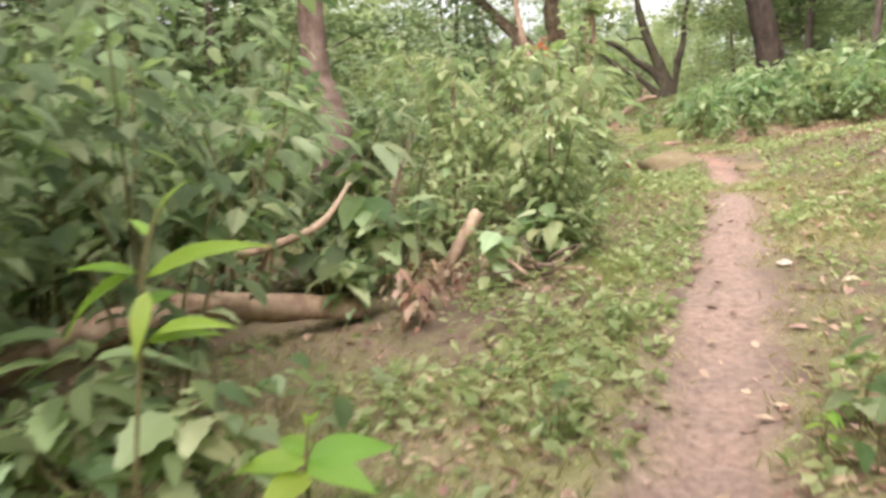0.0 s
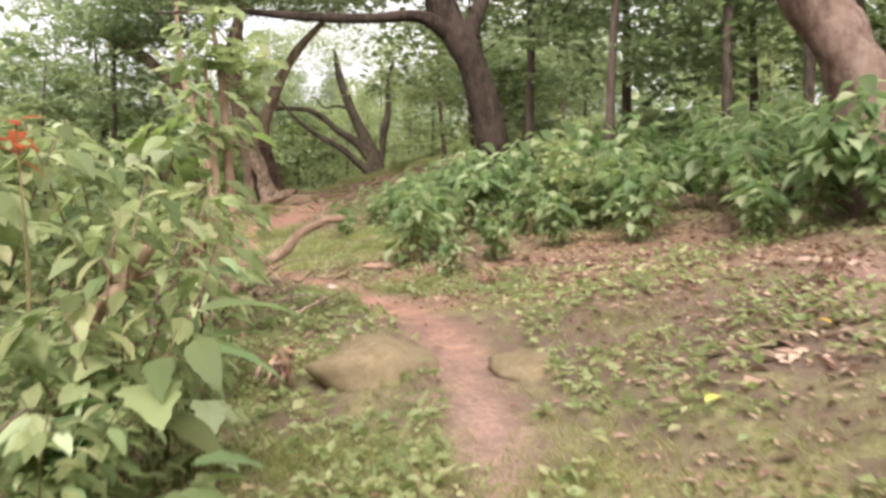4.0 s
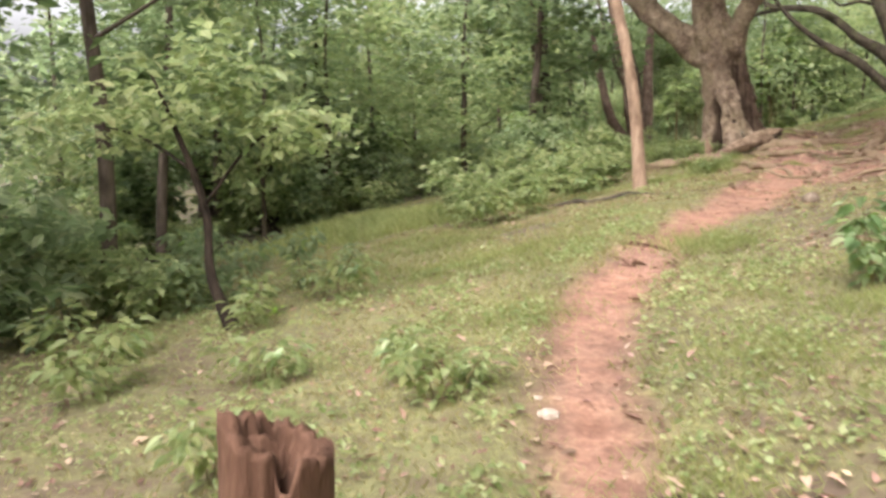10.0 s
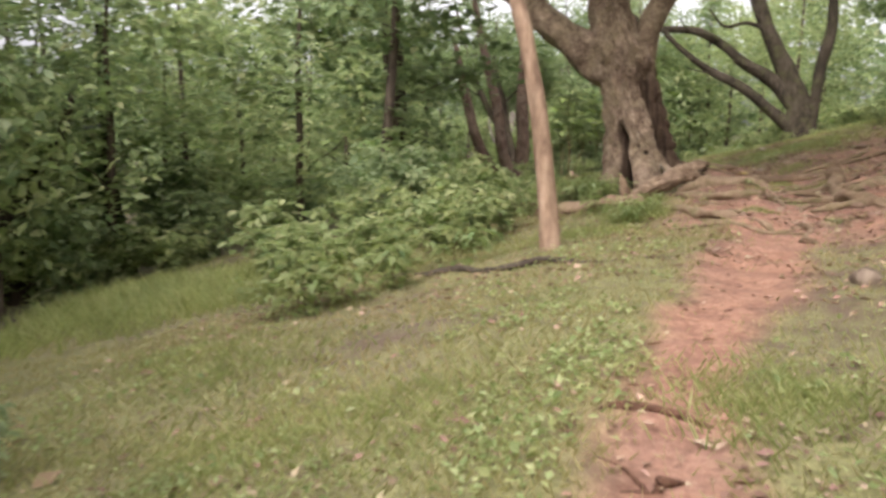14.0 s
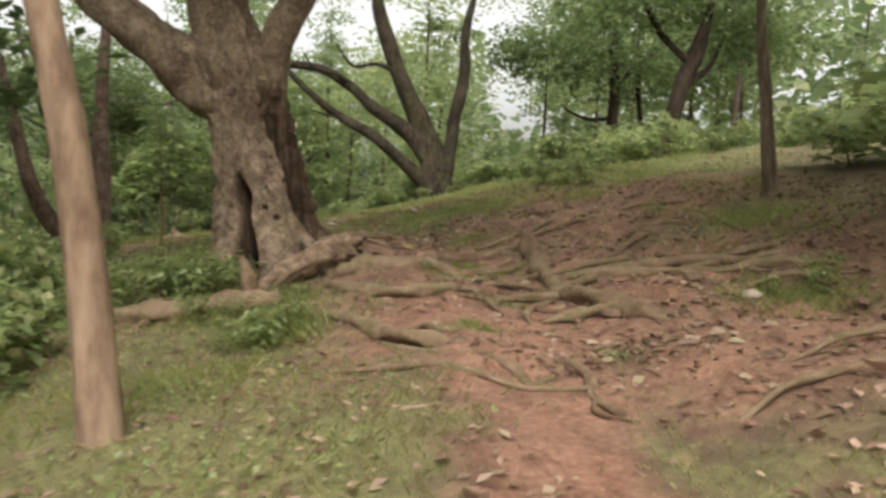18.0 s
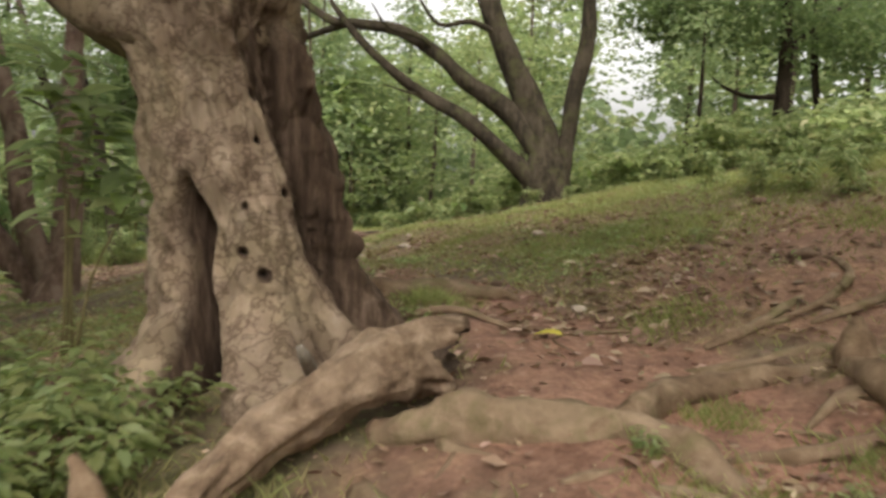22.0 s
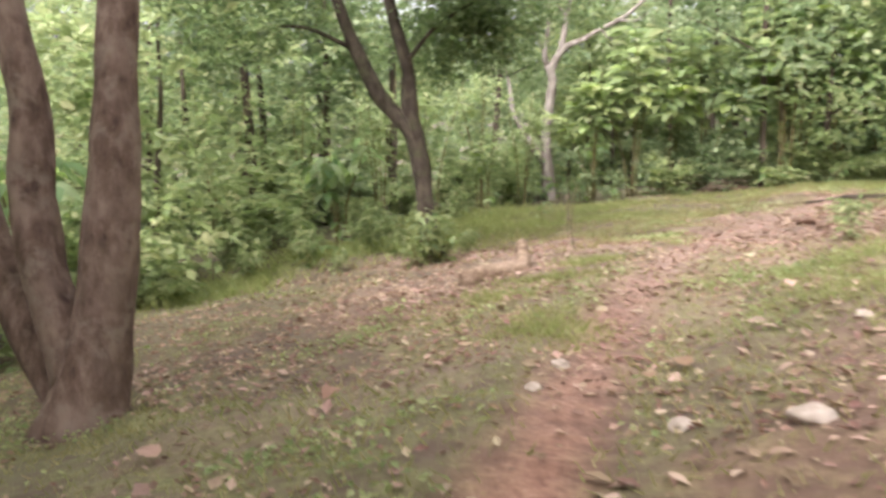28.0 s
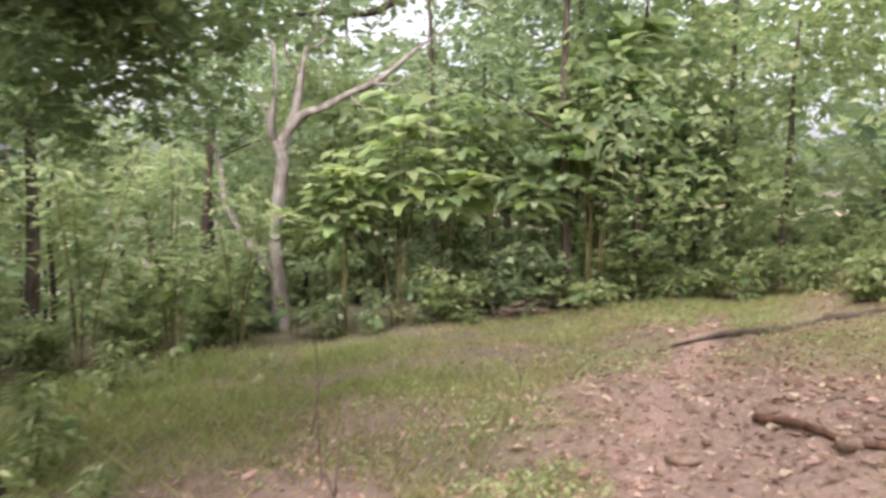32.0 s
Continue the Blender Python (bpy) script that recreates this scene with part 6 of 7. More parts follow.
plant(weedy, [(2.14, 17.7, 0, 0.9), (1.78, 18.35, 50, 1.0), (2.2, 17.95, 100, 0.6), (0.25, 21.0, 150, 1.3), (-0.3, 20.3, 250, 1.2), (0.62, 26.7, 300, 1.7), (1.0, 26.95, 350, 1.6), (0.45, 26.4, 170, 1.3), (1.4, 27.5, 80, 1.4), (2.0, 28.1, 130, 1.5), (3.5, 46.72, 180, 1.4), (3.38, 46.62, 230, 1.2), (3.55, 46.85, 60, 1.1),
             (8.05, 27.7, 35, 0.55), (8.35, 27.95, 125, 0.5), (7.75, 27.9, 215, 0.4), (9.1, 27.6, 305, 0.5), (6.1, 27.45, 75, 0.32), (6.75, 30.6, 165, 0.3), (9.4, 31.5, 255, 0.45), (8.8, 34.5, 345, 0.4), (4.4, 29.55, 15, 0.9), (4.2, 29.4, 95, 0.8), (4.6, 29.85, 205, 0.7), (4.0, 30.45, 305, 0.8), (6.3, 31.1, 45, 0.35), (4.85, 30.9, 145, 0.5), (4.3, 32.6, 25, 0.9), (3.52, 33.29, 0, 1.1), (4.00, 31.81, 70, 1.1), (3.69, 31.86, 140, 1.1), (4.07, 33.21, 210, 1.1), (4.21, 31.94, 280, 1.1), (4.0, 32.9, 115, 1.2), (3.6, 33.1, 205, 1.3), (4.45, 32.85, 295, 0.8), (4.3, 32.0, 280, 0.9), (4.0, 31.8, 330, 1.0), (4.55, 32.35, 20, 1.0), (3.6, 31.9, 110, 1.2), (3.2, 32.4, 210, 1.3), (2.9, 31.6, 310, 1.2), (2.5, 12.45, 10, 0.45), (2.85, 12.95, 70, 0.42), (2.3, 12.15, 130, 0.5), (2.95, 13.4, 190, 0.36), (2.65, 13.15, 250, 0.45), (2.2, 12.8, 310, 0.5), (2.7, 11.9, 30, 0.4), (2.65, 12.95, 0, 0.50), (2.84, 13.16, 80, 0.55), (3.04, 12.85, 160, 0.50), (3.22, 13.15, 240, 0.45), (2.43, 13.31, 320, 0.60), (3.29, 12.86, 40, 0.40), (1.2, 16.9, 40, 1.0), (0.6, 18.6, 140, 1.1), (-0.6, 18.4, 240, 1.4), (-1.4, 19.4, 340, 1.5), (3.9, 15.9, 90, 0.5), (0.9, 4.2, 60, 0.5)])
rim = shrub("rim_bush", "low leafy bush on the grassy rise", 63, 0.62, 0.62, 2, 0, 250, 0.17, LEAF_LONG, OVAL, LEAF_SHRUB, 0.05, 0.25, thick=0.008, category="bush", group="bushes on the rise")
plant(rim, [(10.84, 37.39, 0, 0.70), (10.99, 36.85, 47, 0.80), (10.95, 36.18, 94, 0.90), (11.38, 35.99, 141, 1.00), (10.95, 35.13, 188, 0.70), (10.30, 35.13, 235, 0.80), (10.30, 34.49, 282, 0.90), (11.50, 39.22, 329, 1.00), (10.13, 35.55, 16, 0.70), (10.25, 43.35, 0, 0.9), (10.85, 42.95, 50, 0.75), (11.5, 42.85, 100, 0.6), (12.25, 42.95, 150, 0.8), (12.9, 43.2, 200, 1.2), (13.6, 42.6, 250, 1.1), (14.4, 42.9, 300, 1.3), (15.2, 42.4, 350, 1.1), (16.1, 42.9, 40, 1.3), (17.0, 43.0, 90, 1.1), (17.9, 43.2, 140, 1.3), (9.4, 43.9, 190, 0.8), (8.5, 44.6, 240, 0.9), (14.2, 38.5, 290, 0.9), (15.3, 38.2, 340, 1.0), (16.4, 39.4, 30, 1.2), (13.2, 40.9, 80, 0.6), (15.8, 41.0, 130, 0.8)])
under_fork = shrub("undergrowth_bush", "knee-high leafy bush at the edge of the woods", 64, 0.8, 0.6, 2, 0, 230, 0.19, LEAF_LONG, OVAL, LEAF_SHRUB, 0.05, 0.3, thick=0.008, category="bush", group="bushes at the edge of the woods")
plant(under_fork, [(2.75, 47.7, 0, 0.8), (2.1, 48.1, 50, 1.0), (1.3, 47.4, 100, 1.0), (0.5, 46.8, 150, 1.1), (2.9, 48.8, 200, 0.9), (1.7, 49.3, 250, 1.2), (0.6, 48.6, 300, 1.2), (2.5, 50.2, 350, 1.0), (1.2, 50.8, 40, 1.2), (3.75, 48.0, 90, 0.6), (2.1, 46.6, 140, 0.6), (2.4, 52.0, 190, 1.1), (4.3, 57.4, 240, 1.0), (2.6, 57.6, 290, 1.0)])
slope = shrub("slope_bush", "knee-high dark green bush at the edge of the grass", 71, 0.85, 0.55, 3, 5, 190, 0.19, LEAF_SHADE, OVAL, LEAF_FOREST, 0.08, 0.35, thick=0.008, category="bush", group="bushes at the edge of the grass")
plant(slope, [(-0.45, 21.9, 0, 0.75), (-1.0, 21.6, 60, 0.95), (-0.1, 22.25, 120, 0.6), (-1.7, 22.2, 180, 1.15), (-2.3, 23.0, 240, 1.2), (-1.35, 21.1, 300, 0.9), (-3.0, 23.9, 30, 1.3), (4.5, 56.9, 80, 1.3), (5.3, 56.8, 130, 1.15), (6.2, 57.0, 200, 1.25), (3.0, 57.4, 270, 1.2)])
lime = shrub("lime_leaved_sapling", "young tree with light yellow-green leaves behind the forked tree", 72, 3.2, 1.15, 4, 3, 420, 0.24, LEAF_OVAL, FOLDED, LEAF_BRIGHT, 0.18, 0.25, thick=0.02, category="sapling", group="lime-leaved saplings")
plant(lime, [(1.4, 54.0, 0, 1.0), (2.25, 55.4, 70, 1.05), (0.5, 53.0, 140, 1.0), (3.2, 55.6, 210, 0.85), (-0.8, 51.6, 280, 0.95), (-1.9, 50.2, 20, 1.0)])
pale = shrub("pale_leaved_plant", "knee-high plant with large pale green toothed leaves", 66, 0.7, 0.34, 3, 20, 24, 0.24, LEAF_PALE, OVAL, LEAF_SHRUB, 0.2, 0.35, thick=0.007, category="plant", group="pale leaved plants")
plant(pale, [(-1.0, 2.72, 15, 1.0), (-1.5, 2.9, 200, 0.95), (0.62, 6.35, 0, 0.9), (0.95, 6.6, 70, 0.85), (-0.35, 5.75, 140, 1.0), (-0.55, 5.2, 210, 0.9), (0.6, 5.8, 280, 0.95), (0.27, 5.2, 20, 0.85), (-0.2, 6.5, 30, 1.15), (1.2, 7.2, 100, 0.8), (1.45, 8.2, 170, 0.8), (0.85, 5.9, 240, 0.6), (-0.9, 6.1, 310, 1.2), (1.7, 9.0, 50, 0.9), (1.0, 7.6, 120, 1.3), (1.3, 8.7, 190, 1.35), (-1.45, 3.6, 260, 0.8), (-1.75, 3.2, 330, 0.75)])
large = shrub("large_leaved_shrub", "shrub with large hanging dark green leaves behind the log", 67, 1.35, 0.7, 4, 26, 80, 0.36, LEAF_SHADE, OVAL, LEAF_FOREST, 0.3, 0.5, thick=0.014, group="shade shrubs")
plant(large, [(-0.85, 5.75, 0, 0.9), (-1.75, 5.0, 70, 1.15), (-2.4, 4.3, 140, 1.1), (-1.6, 6.3, 210, 1.2), (-2.7, 5.4, 280, 1.3)])
foot = shrub("leafy_clump", "fresh green leafy clump at the foot of the forked tree", 68, 0.85, 0.34, 5, 34, 110, 0.17, LEAF_OVAL, FOLDED, LEAF_SHRUB, 0.1, 0.3, thick=0.007, category="bush")
plant(foot, [(3.52, 46.55, 0, 1.0)])
seedling = shrub("fresh_seedling", "seedling with long fresh yellow-green leaves", 56, 0.5, 0.16, 3, 14, 0, 0.2, LEAF_FRESH, FOLDED, WEED, 0.35, 0.1, thick=0.006, category="seedling", group="fresh seedlings")
plant(seedling, [(1.36, 2.9, 30, 0.5), (3.4, 7.0, 120, 0.4), (0.0, 20.2, 210, 0.8), (8.4, 34.9, 300, 0.5)])
sapling = shrub("leafy_sapling", "young sapling with a bunch of large leaves", 57, 2.2, 0.6, 4, 32, 60, 0.27, LEAF_TEAK, OVAL, LEAF_BROAD, 0.55, 0.6, thick=0.02, category="sapling", group="leafy saplings")
plant(sapling, [(4.6, 58.9, 90, 1.0), (-1.0, 44.0, 100, 1.5), (0.8, 50.0, 200, 1.2), (10.8, 59.5, 40, 1.9)])


# ---- cover of the ground ----
SPEAR = (np.array([(-0.05, 0, 0), (0.05, 0, 0), (0, 1, -0.1)]), np.array([(0, 1, 2)]))


BLADE = (np.array([(-0.035, 0, 0), (0.035, 0, 0), (-0.028, 0.55, -0.03), (0.028, 0.55, -0.03), (0, 1, -0.25)]), np.array([(0, 1, 3), (0, 3, 2), (2, 3, 4)]))
LUSH = foliage("fresh_grass", (0.15, 0.175, 0.06), (0.26, 0.285, 0.115), (0.41, 0.415, 0.2), (0.42, 0.5, 0.14), 0.6)


DRY_BROAD = foliage("broad_dry_leaves", (0.16, 0.1, 0.068), (0.27, 0.185, 0.128), (0.45, 0.34, 0.255), (0.4, 0.24, 0.12), 0.65, share=0.15)


def strip(rs, n, left=-7.0, right=9.0, y0=-1.0, y1=60.0):
    y = rs.uniform(y0, y1, n)
    d = rs.uniform(left, right, n)
    return station(y, 1) + d, y, d


def on_sheet(x, y, lift=0.0):
    return np.stack([x, y, ground_z(x, y) + relief(x, y) + lift], 1)


def ground_cover():
    rs = np.random.RandomState(7)
    x, y, d = strip(rs, 1300000, -11, 9)
    keep = rs.uniform(0, 1, len(x)) < np.clip(green_mask(x, y) * 1.3 - 0.15, 0, 1) * np.where((y > 20) & (y < 35) & (d < -1), 0.8, np.exp(-np.maximum(np.abs(d) - 2.2, 0) / 2.8))
    x, y = x[keep][:250000], y[keep][:250000]
    n = len(x)
    tall = 0.035 + 0.045 * cloud(x, y, 1.2, 20) + 0.08 * np.clip(cloud(x, y, 2.5, 30) - 0.6, 0, 1) + 0.05 * ((y > 46) & (trail_offset(x, y) < -1.2) & (trail_offset(x, y) > -5)) + 0.09 * np.exp(-((x - 4.5) / 0.5) ** 2 - ((y - 31.3) / 0.5) ** 2)
    a = rs.uniform(0, 6.28, n)
    way = np.stack([np.cos(a), np.sin(a), rs.uniform(0.4, 2.2, n)], 1)
    up = np.stack([-np.sin(a + rs.normal(0, 0.6, n)), np.cos(a), np.full(n, 0.3)], 1)
    me = scatter_mesh("short_grass", SPEAR, on_sheet(x, y, -0.005), way, up, tall * rs.uniform(0.6, 1.4, n), GRASS, rs.uniform(1.0, 2.0, n))
    tagged(new("short_grass", me), "short yellow-green grass thinly covering the slope", "grass", kind="stuff")

    x, y, d = strip(rs, 1000000, -6, 7)
    keep = rs.uniform(0, 1, len(x)) < np.clip(green_mask(x, y) * 1.2 - 0.35, 0, 1) * np.clip(cloud(x, y, 0.5, 40) * 2.8 - 1.25, 0, 0.8) * np.exp(-np.maximum(np.abs(d) - 2, 0) / 3) * np.where((y > 24) & (y < 33), 0.3, 1.0)
    lush = ((y > 3) & (y < 11) & (d > -1.6) & (d < -0.25)) | ((y > 11.3) & (y < 14.5) & (d > -1.7) & (d < -0.3)) | ((y > 13) & (y < 22) & (d > 0.3) & (d < 1.4))
    keep = keep | (lush & (rs.uniform(0, 1, len(x)) < np.where(y < 11, 0.4, 0.32) * np.clip(cloud(x, y, 0.5, 41) * 4 - 1.4, 0, 1)))
    slope = (y > 15) & (y < 25) & (d < -0.4) & (d > -5)
    front = (y > 3) & (y < 13) & (d > 0.5) & (d < 4.5)
    keep = keep | (front & (rs.uniform(0, 1, len(x)) < 0.26 * np.clip(cloud(x, y, 0.8, 44) * 5 - 2.2, 0, 1)))
    keep = keep | (slope & (rs.uniform(0, 1, len(x)) < 0.16 * np.clip(cloud(x, y, 0.6, 43) * 5 - 2.5, 0, 1)))
    x, y = x[keep][:125000], y[keep][:125000]
    n = len(x)
    way, up = random_ways(rs, n, -0.25, 0.7)
    me = scatter_mesh("low_weeds", DIAMOND, on_sheet(x, y, 0.02) + np.stack([0 * x, 0 * x, rs.uniform(0, 0.05, n)], 1), way, up, rs.uniform(0.025, 0.065, n) * np.where(y < 14, 1.5, 1.0), WEED, rs.uniform(0.8, 1.4, n))
    tagged(new("low_weeds", me), "low broad-leaved weeds spreading beside the trail", "weeds", kind="stuff")

    x, y, d = strip(rs, 380000, -6, 9)
    want = np.where(d > 0.3, np.where((y > 5) & (y < 17), 1.0, 0.75), 0.4) * np.clip(cloud(x, y, 1.3, 50) * 3.0 - 1.0, 0.03, 1) * (1 - 0.7 * np.clip((station(y, 5) - 0.03 - np.abs(d)) * 9, 0, 1))
    want = np.where((y > 40) & (y < 47) & (d < -0.6), np.maximum(want, 0.6), want)
    want = np.where((y > 24) & (y < 36) & (d > -0.5) & (d < 4), np.maximum(want, 0.4 * np.clip(cloud(x, y, 0.9, 51) * 4 - 1.6, 0.1, 1)), want)
    want = np.where((y > 33) & (y < 44) & (d > -0.3) & (d < 5), np.maximum(want, 0.6 * np.clip(cloud(x, y, 0.8, 52) * 4 - 1.5, 0.1, 1)), want)
    want = np.where((y > 42) & (y < 57) & (d > -1.0) & (d < 4), np.maximum(want, 0.5), want)
    want = np.where((y > 44) & (y < 49) & (d > -3.8) & (d <= -1.0), np.maximum(want, 0.5), want)
    want = np.where((y > 9.5) & (y < 16.5) & (d > 0.9) & (d < 6.5), np.maximum(want, 0.55), want)
    want = np.where((y > 16.5) & (y < 25) & (np.abs(d) > 0.3), want * 0.5 + 0.03, want) * np.exp(-np.maximum(np.abs(d) - 4, 0) / 3)
    keep = rs.uniform(0, 1, len(x)) < want
    keep = np.flatnonzero(keep)[:92000]
    x, y = x[keep], y[keep]
    n = len(x)
    way, up = random_ways(rs, n, 0.0, 0.88)
    way[:, 2] = rs.normal(0.03, 0.16, n)
    me = scatter_mesh("leaf_litter", CURLED, on_sheet(x, y, 0.01), way, up, rs.gamma(4, 0.0095, n) + 0.016, DRY, rs.uniform(0.7, 1.5, n))
    tagged(new("leaf_litter", me), "dry curled brown and tan leaves strewn over the ground", "leaf litter", kind="stuff")


    zones = ((6.6, 29.9, 0.9, 0.8, 220), (7.3, 28.3, 0.8, 0.9, 200), (7.4, 33.2, 1.0, 0.8, 180), (8.4, 36.6, 1.6, 1.4, 220), (6.3, 27.6, 0.6, 0.7, 90), (7.5, 29.5, 2.6, 3.2, 480), (8.2, 34.5, 2.2, 3.2, 560), (8.6, 39.0, 2.2, 3.0, 300), (5.0, 7.6, 1.1, 1.1, 190), (3.5, 6.6, 0.5, 0.7, 80), (5.0, 9.2, 0.8, 0.6, 150), (5.6, 8.8, 1.6, 2.0, 220), (5.6, 12.2, 1.6, 1.8, 300), (3.0, 4.5, 1.4, 2.4, 160), (4.6, 44.6, 1.8, 2.2, 260), (8.4, 47.5, 2.0, 4.0, 380), (0.9, 5.6, 0.7, 1.6, 90), (4.0, 17.0, 0.8, 1.6, 70), (2.2, 26.2, 1.2, 1.0, 60), (6.4, 24.6, 1.2, 1.4, 80))
    spots = np.concatenate([np.stack([rs.normal(cx, 0.55 * rx, m), rs.normal(cy, 0.55 * ry, m)], 1) for cx, cy, rx, ry, m in zones])
    n = len(spots)
    way, up = random_ways(rs, n, 0.0, 0.88)
    way[:, 2] = rs.normal(0.05, 0.16, n)
    me = scatter_mesh("broad_leaf_litter", OVAL, on_sheet(spots[:, 0], spots[:, 1], 0.018), way, up, rs.uniform(0.05, 0.13, n), DRY_BROAD, rs.uniform(0.7, 1.3, n))
    tagged(new("broad_leaf_litter", me), "large dry tan leaves lying among the litter", "leaf litter", kind="stuff")
    patches = ((3.2, 51.0, 1.7, 0.22), (5.6, 51.6, 1.3, 0.16), (1.6, 49.2, 1.5, 0.3), (2.2, 53.6, 1.6, 0.28), (5.0, 54.0, 1.4, 0.18), (8.0, 55.6, 1.4, 0.15), (11.0, 56.4, 1.8, 0.16), (-1.0, 30.4, 1.3, 0.3), (-2.6, 30.2, 1.8, 0.32), (-1.8, 29.2, 1.6, 0.28), (-3.4, 27.6, 1.6, 0.24), (-0.6, 28.6, 1.2, 0.22), (7.9, 27.8, 0.6, 0.12), (9.3, 29.6, 0.9, 0.12), (3.9, 22.4, 0.6, 0.13), (1.9, 22.6, 1.0, 0.11), (10.4, 35.6, 1.4, 0.13), (8.8, 35.2, 0.9, 0.11),
               (0.4, 46.2, 1.2, 0.25), (4.4, 31.0, 0.7, 0.16), (3.4, 28.9, 0.9, 0.14), (9.6, 41.0, 1.6, 0.14), (11.6, 39.4, 1.8, 0.16), (8.2, 43.2, 1.2, 0.12), (13.0, 37.6, 1.5, 0.18), (5.0, 20.0, 0.9, 0.13), (4.9, 17.6, 0.8, 0.12),
               (6.44, 29.65, 0.25, 0.08), (5.63, 28.59, 0.25, 0.08), (6.4, 30.8, 0.3, 0.08), (7.2, 30.9, 0.25, 0.1), (7.6, 29.9, 0.3, 0.08), (8.4, 29.1, 0.35, 0.09), (6.9, 31.5, 0.2, 0.08), (7.5, 32.9, 0.3, 0.09), (6.3, 33.9, 0.25, 0.12), (4.36, 29.7, 0.4, 0.2), (8.0, 35.6, 0.7, 0.09), (9.2, 37.2, 0.9, 0.1), (7.6, 37.4, 0.6, 0.08), (10.4, 38.6, 1.0, 0.12), (8.8, 39.4, 0.9, 0.1), (7.9, 41.2, 0.8, 0.09), (9.8, 33.6, 0.6, 0.1), (11.2, 34.6, 0.9, 0.13), (12.4, 36.0, 1.0, 0.15), (10.6, 31.6, 0.8, 0.12), (9.6, 30.2, 0.5, 0.1), (6.0, 41.0, 0.5, 0.1), (5.6, 43.4, 0.5, 0.12), (3.3, 6.2, 0.6, 0.08), (4.0, 7.7, 0.6, 0.09), (4.3, 5.8, 0.7, 0.09), (3.2, 8.6, 0.5, 0.08), (1.5, 7.6, 0.5, 0.1), (2.0, 9.2, 0.5, 0.1), (1.0, 5.4, 0.5, 0.1), (4.6, 10.6, 0.6, 0.08), (3.3, 16.8, 0.5, 0.1), (3.9, 18.6, 0.6, 0.1), (4.2, 14.1, 0.4, 0.08), (2.1, 19.6, 0.7, 0.09), (0.9, 22.4, 0.9, 0.11), (0.4, 24.4, 1.0, 0.13), (5.9, 44.9, 0.4, 0.1), (5.4, 42.3, 0.4, 0.09))
    rows = []
    for cx, cy, r, tall in patches:
        m = int(2900 * r)
        rows.append(np.stack([rs.normal(cx, 0.5 * r, m), rs.normal(cy, 0.5 * r, m), tall * rs.uniform(0.45, 1.2, m)], 1))
    x, y, tall = np.concatenate(rows).T
    ok = rs.uniform(0, 1, len(x)) < np.clip(cloud(x, y, 0.6, 70) * 2.4 - 0.5, 0, 1)
    x, y, tall = x[ok], y[ok], tall[ok]
    n = len(x)
    a = rs.uniform(0, 6.28, n)
    way = np.stack([np.cos(a), np.sin(a), rs.uniform(0.5, 2.2, n)], 1)
    up = np.stack([-np.sin(a + rs.normal(0, 0.6, n)), np.cos(a), np.full(n, 0.3)], 1)
    me = scatter_mesh("tall_grass", BLADE, on_sheet(x, y, -0.01), way, up, tall, LUSH, rs.uniform(0.6, 1.2, n))
    tagged(new("tall_grass", me), "tufts of taller fresh green grass", "grass", kind="stuff")


ground_cover()


def arching_sapling():
    """A thin stem that arches towards the trail under a bunch of large leaves."""
    x0, y0 = 1.5, 13.6
    root = thing("arching_sapling", x0, y0, "thin arching sapling with a dense bunch of large hanging leaves", "sapling")
    rng = random.Random(77)
    pts = [(0, 0, -0.1), (0.08, -0.05, 0.9), (0.25, -0.12, 1.6), (0.5, -0.2, 2.0)]
    part("stem", mesh_of("stem", *tube(pts, [0.03, 0.025, 0.018, 0.008], 7, 5, 0.05, rng), STEM_GREEN), root)
    line = smooth_line(pts, [1] * 4, 12)[0]
    for i in range(84):
        p = line[-1 - int(rng.random() * 17)]
        a, k = rng.uniform(0, 6.28), 0.5 * rng.random() ** 0.6
        q = (p[0] + k * math.cos(a), p[1] + k * math.sin(a), p[2] + rng.uniform(-0.2, 0.2))
        part("leaf", LEAF_TEAK if i % 4 else LEAF_SHADE if i % 8 else LEAF_OVAL, root, m=leaf_frame(q, (math.cos(a), math.sin(a), rng.uniform(-1.1, 0.0)), (rng.uniform(-0.3, 0.3), rng.uniform(-0.3, 0.3), 1), rng.uniform(0.18, 0.33)))


arching_sapling()

LEVEL_PART = foliage("pale_level_leaves", (0.16, 0.25, 0.07), (0.26, 0.37, 0.12), (0.4, 0.5, 0.22), (0.5, 0.62, 0.14), 0.4, True)
LEAF_LEVEL = mesh_of("leaf_level", TOOTHED[0], TOOTHED[1], LEVEL_PART, False)
level = shrub("large_leaved_sapling", "tall sapling topped by large pale level leaves", 58, 3.0, 0.9, 4, 20, 180, 0.42, LEAF_LEVEL, OVAL, LEAF_BRIGHT, 0.5, 0.0, thick=0.018, category="sapling", group="large-leaved saplings")
plant(level, [(4.8, 57.0, 20, 1.1), (5.75, 57.5, 60, 1.3), (6.6, 57.8, 120, 1.25), (7.4, 57.7, 180, 1.2), (9.7, 58.6, 250, 1.85), (9.4, 57.8, 300, 1.5), (2.6, 54.6, 20, 0.55), (3.93, 34.5, 200, 0.6), (12.2, 60.5, 40, 1.3)])


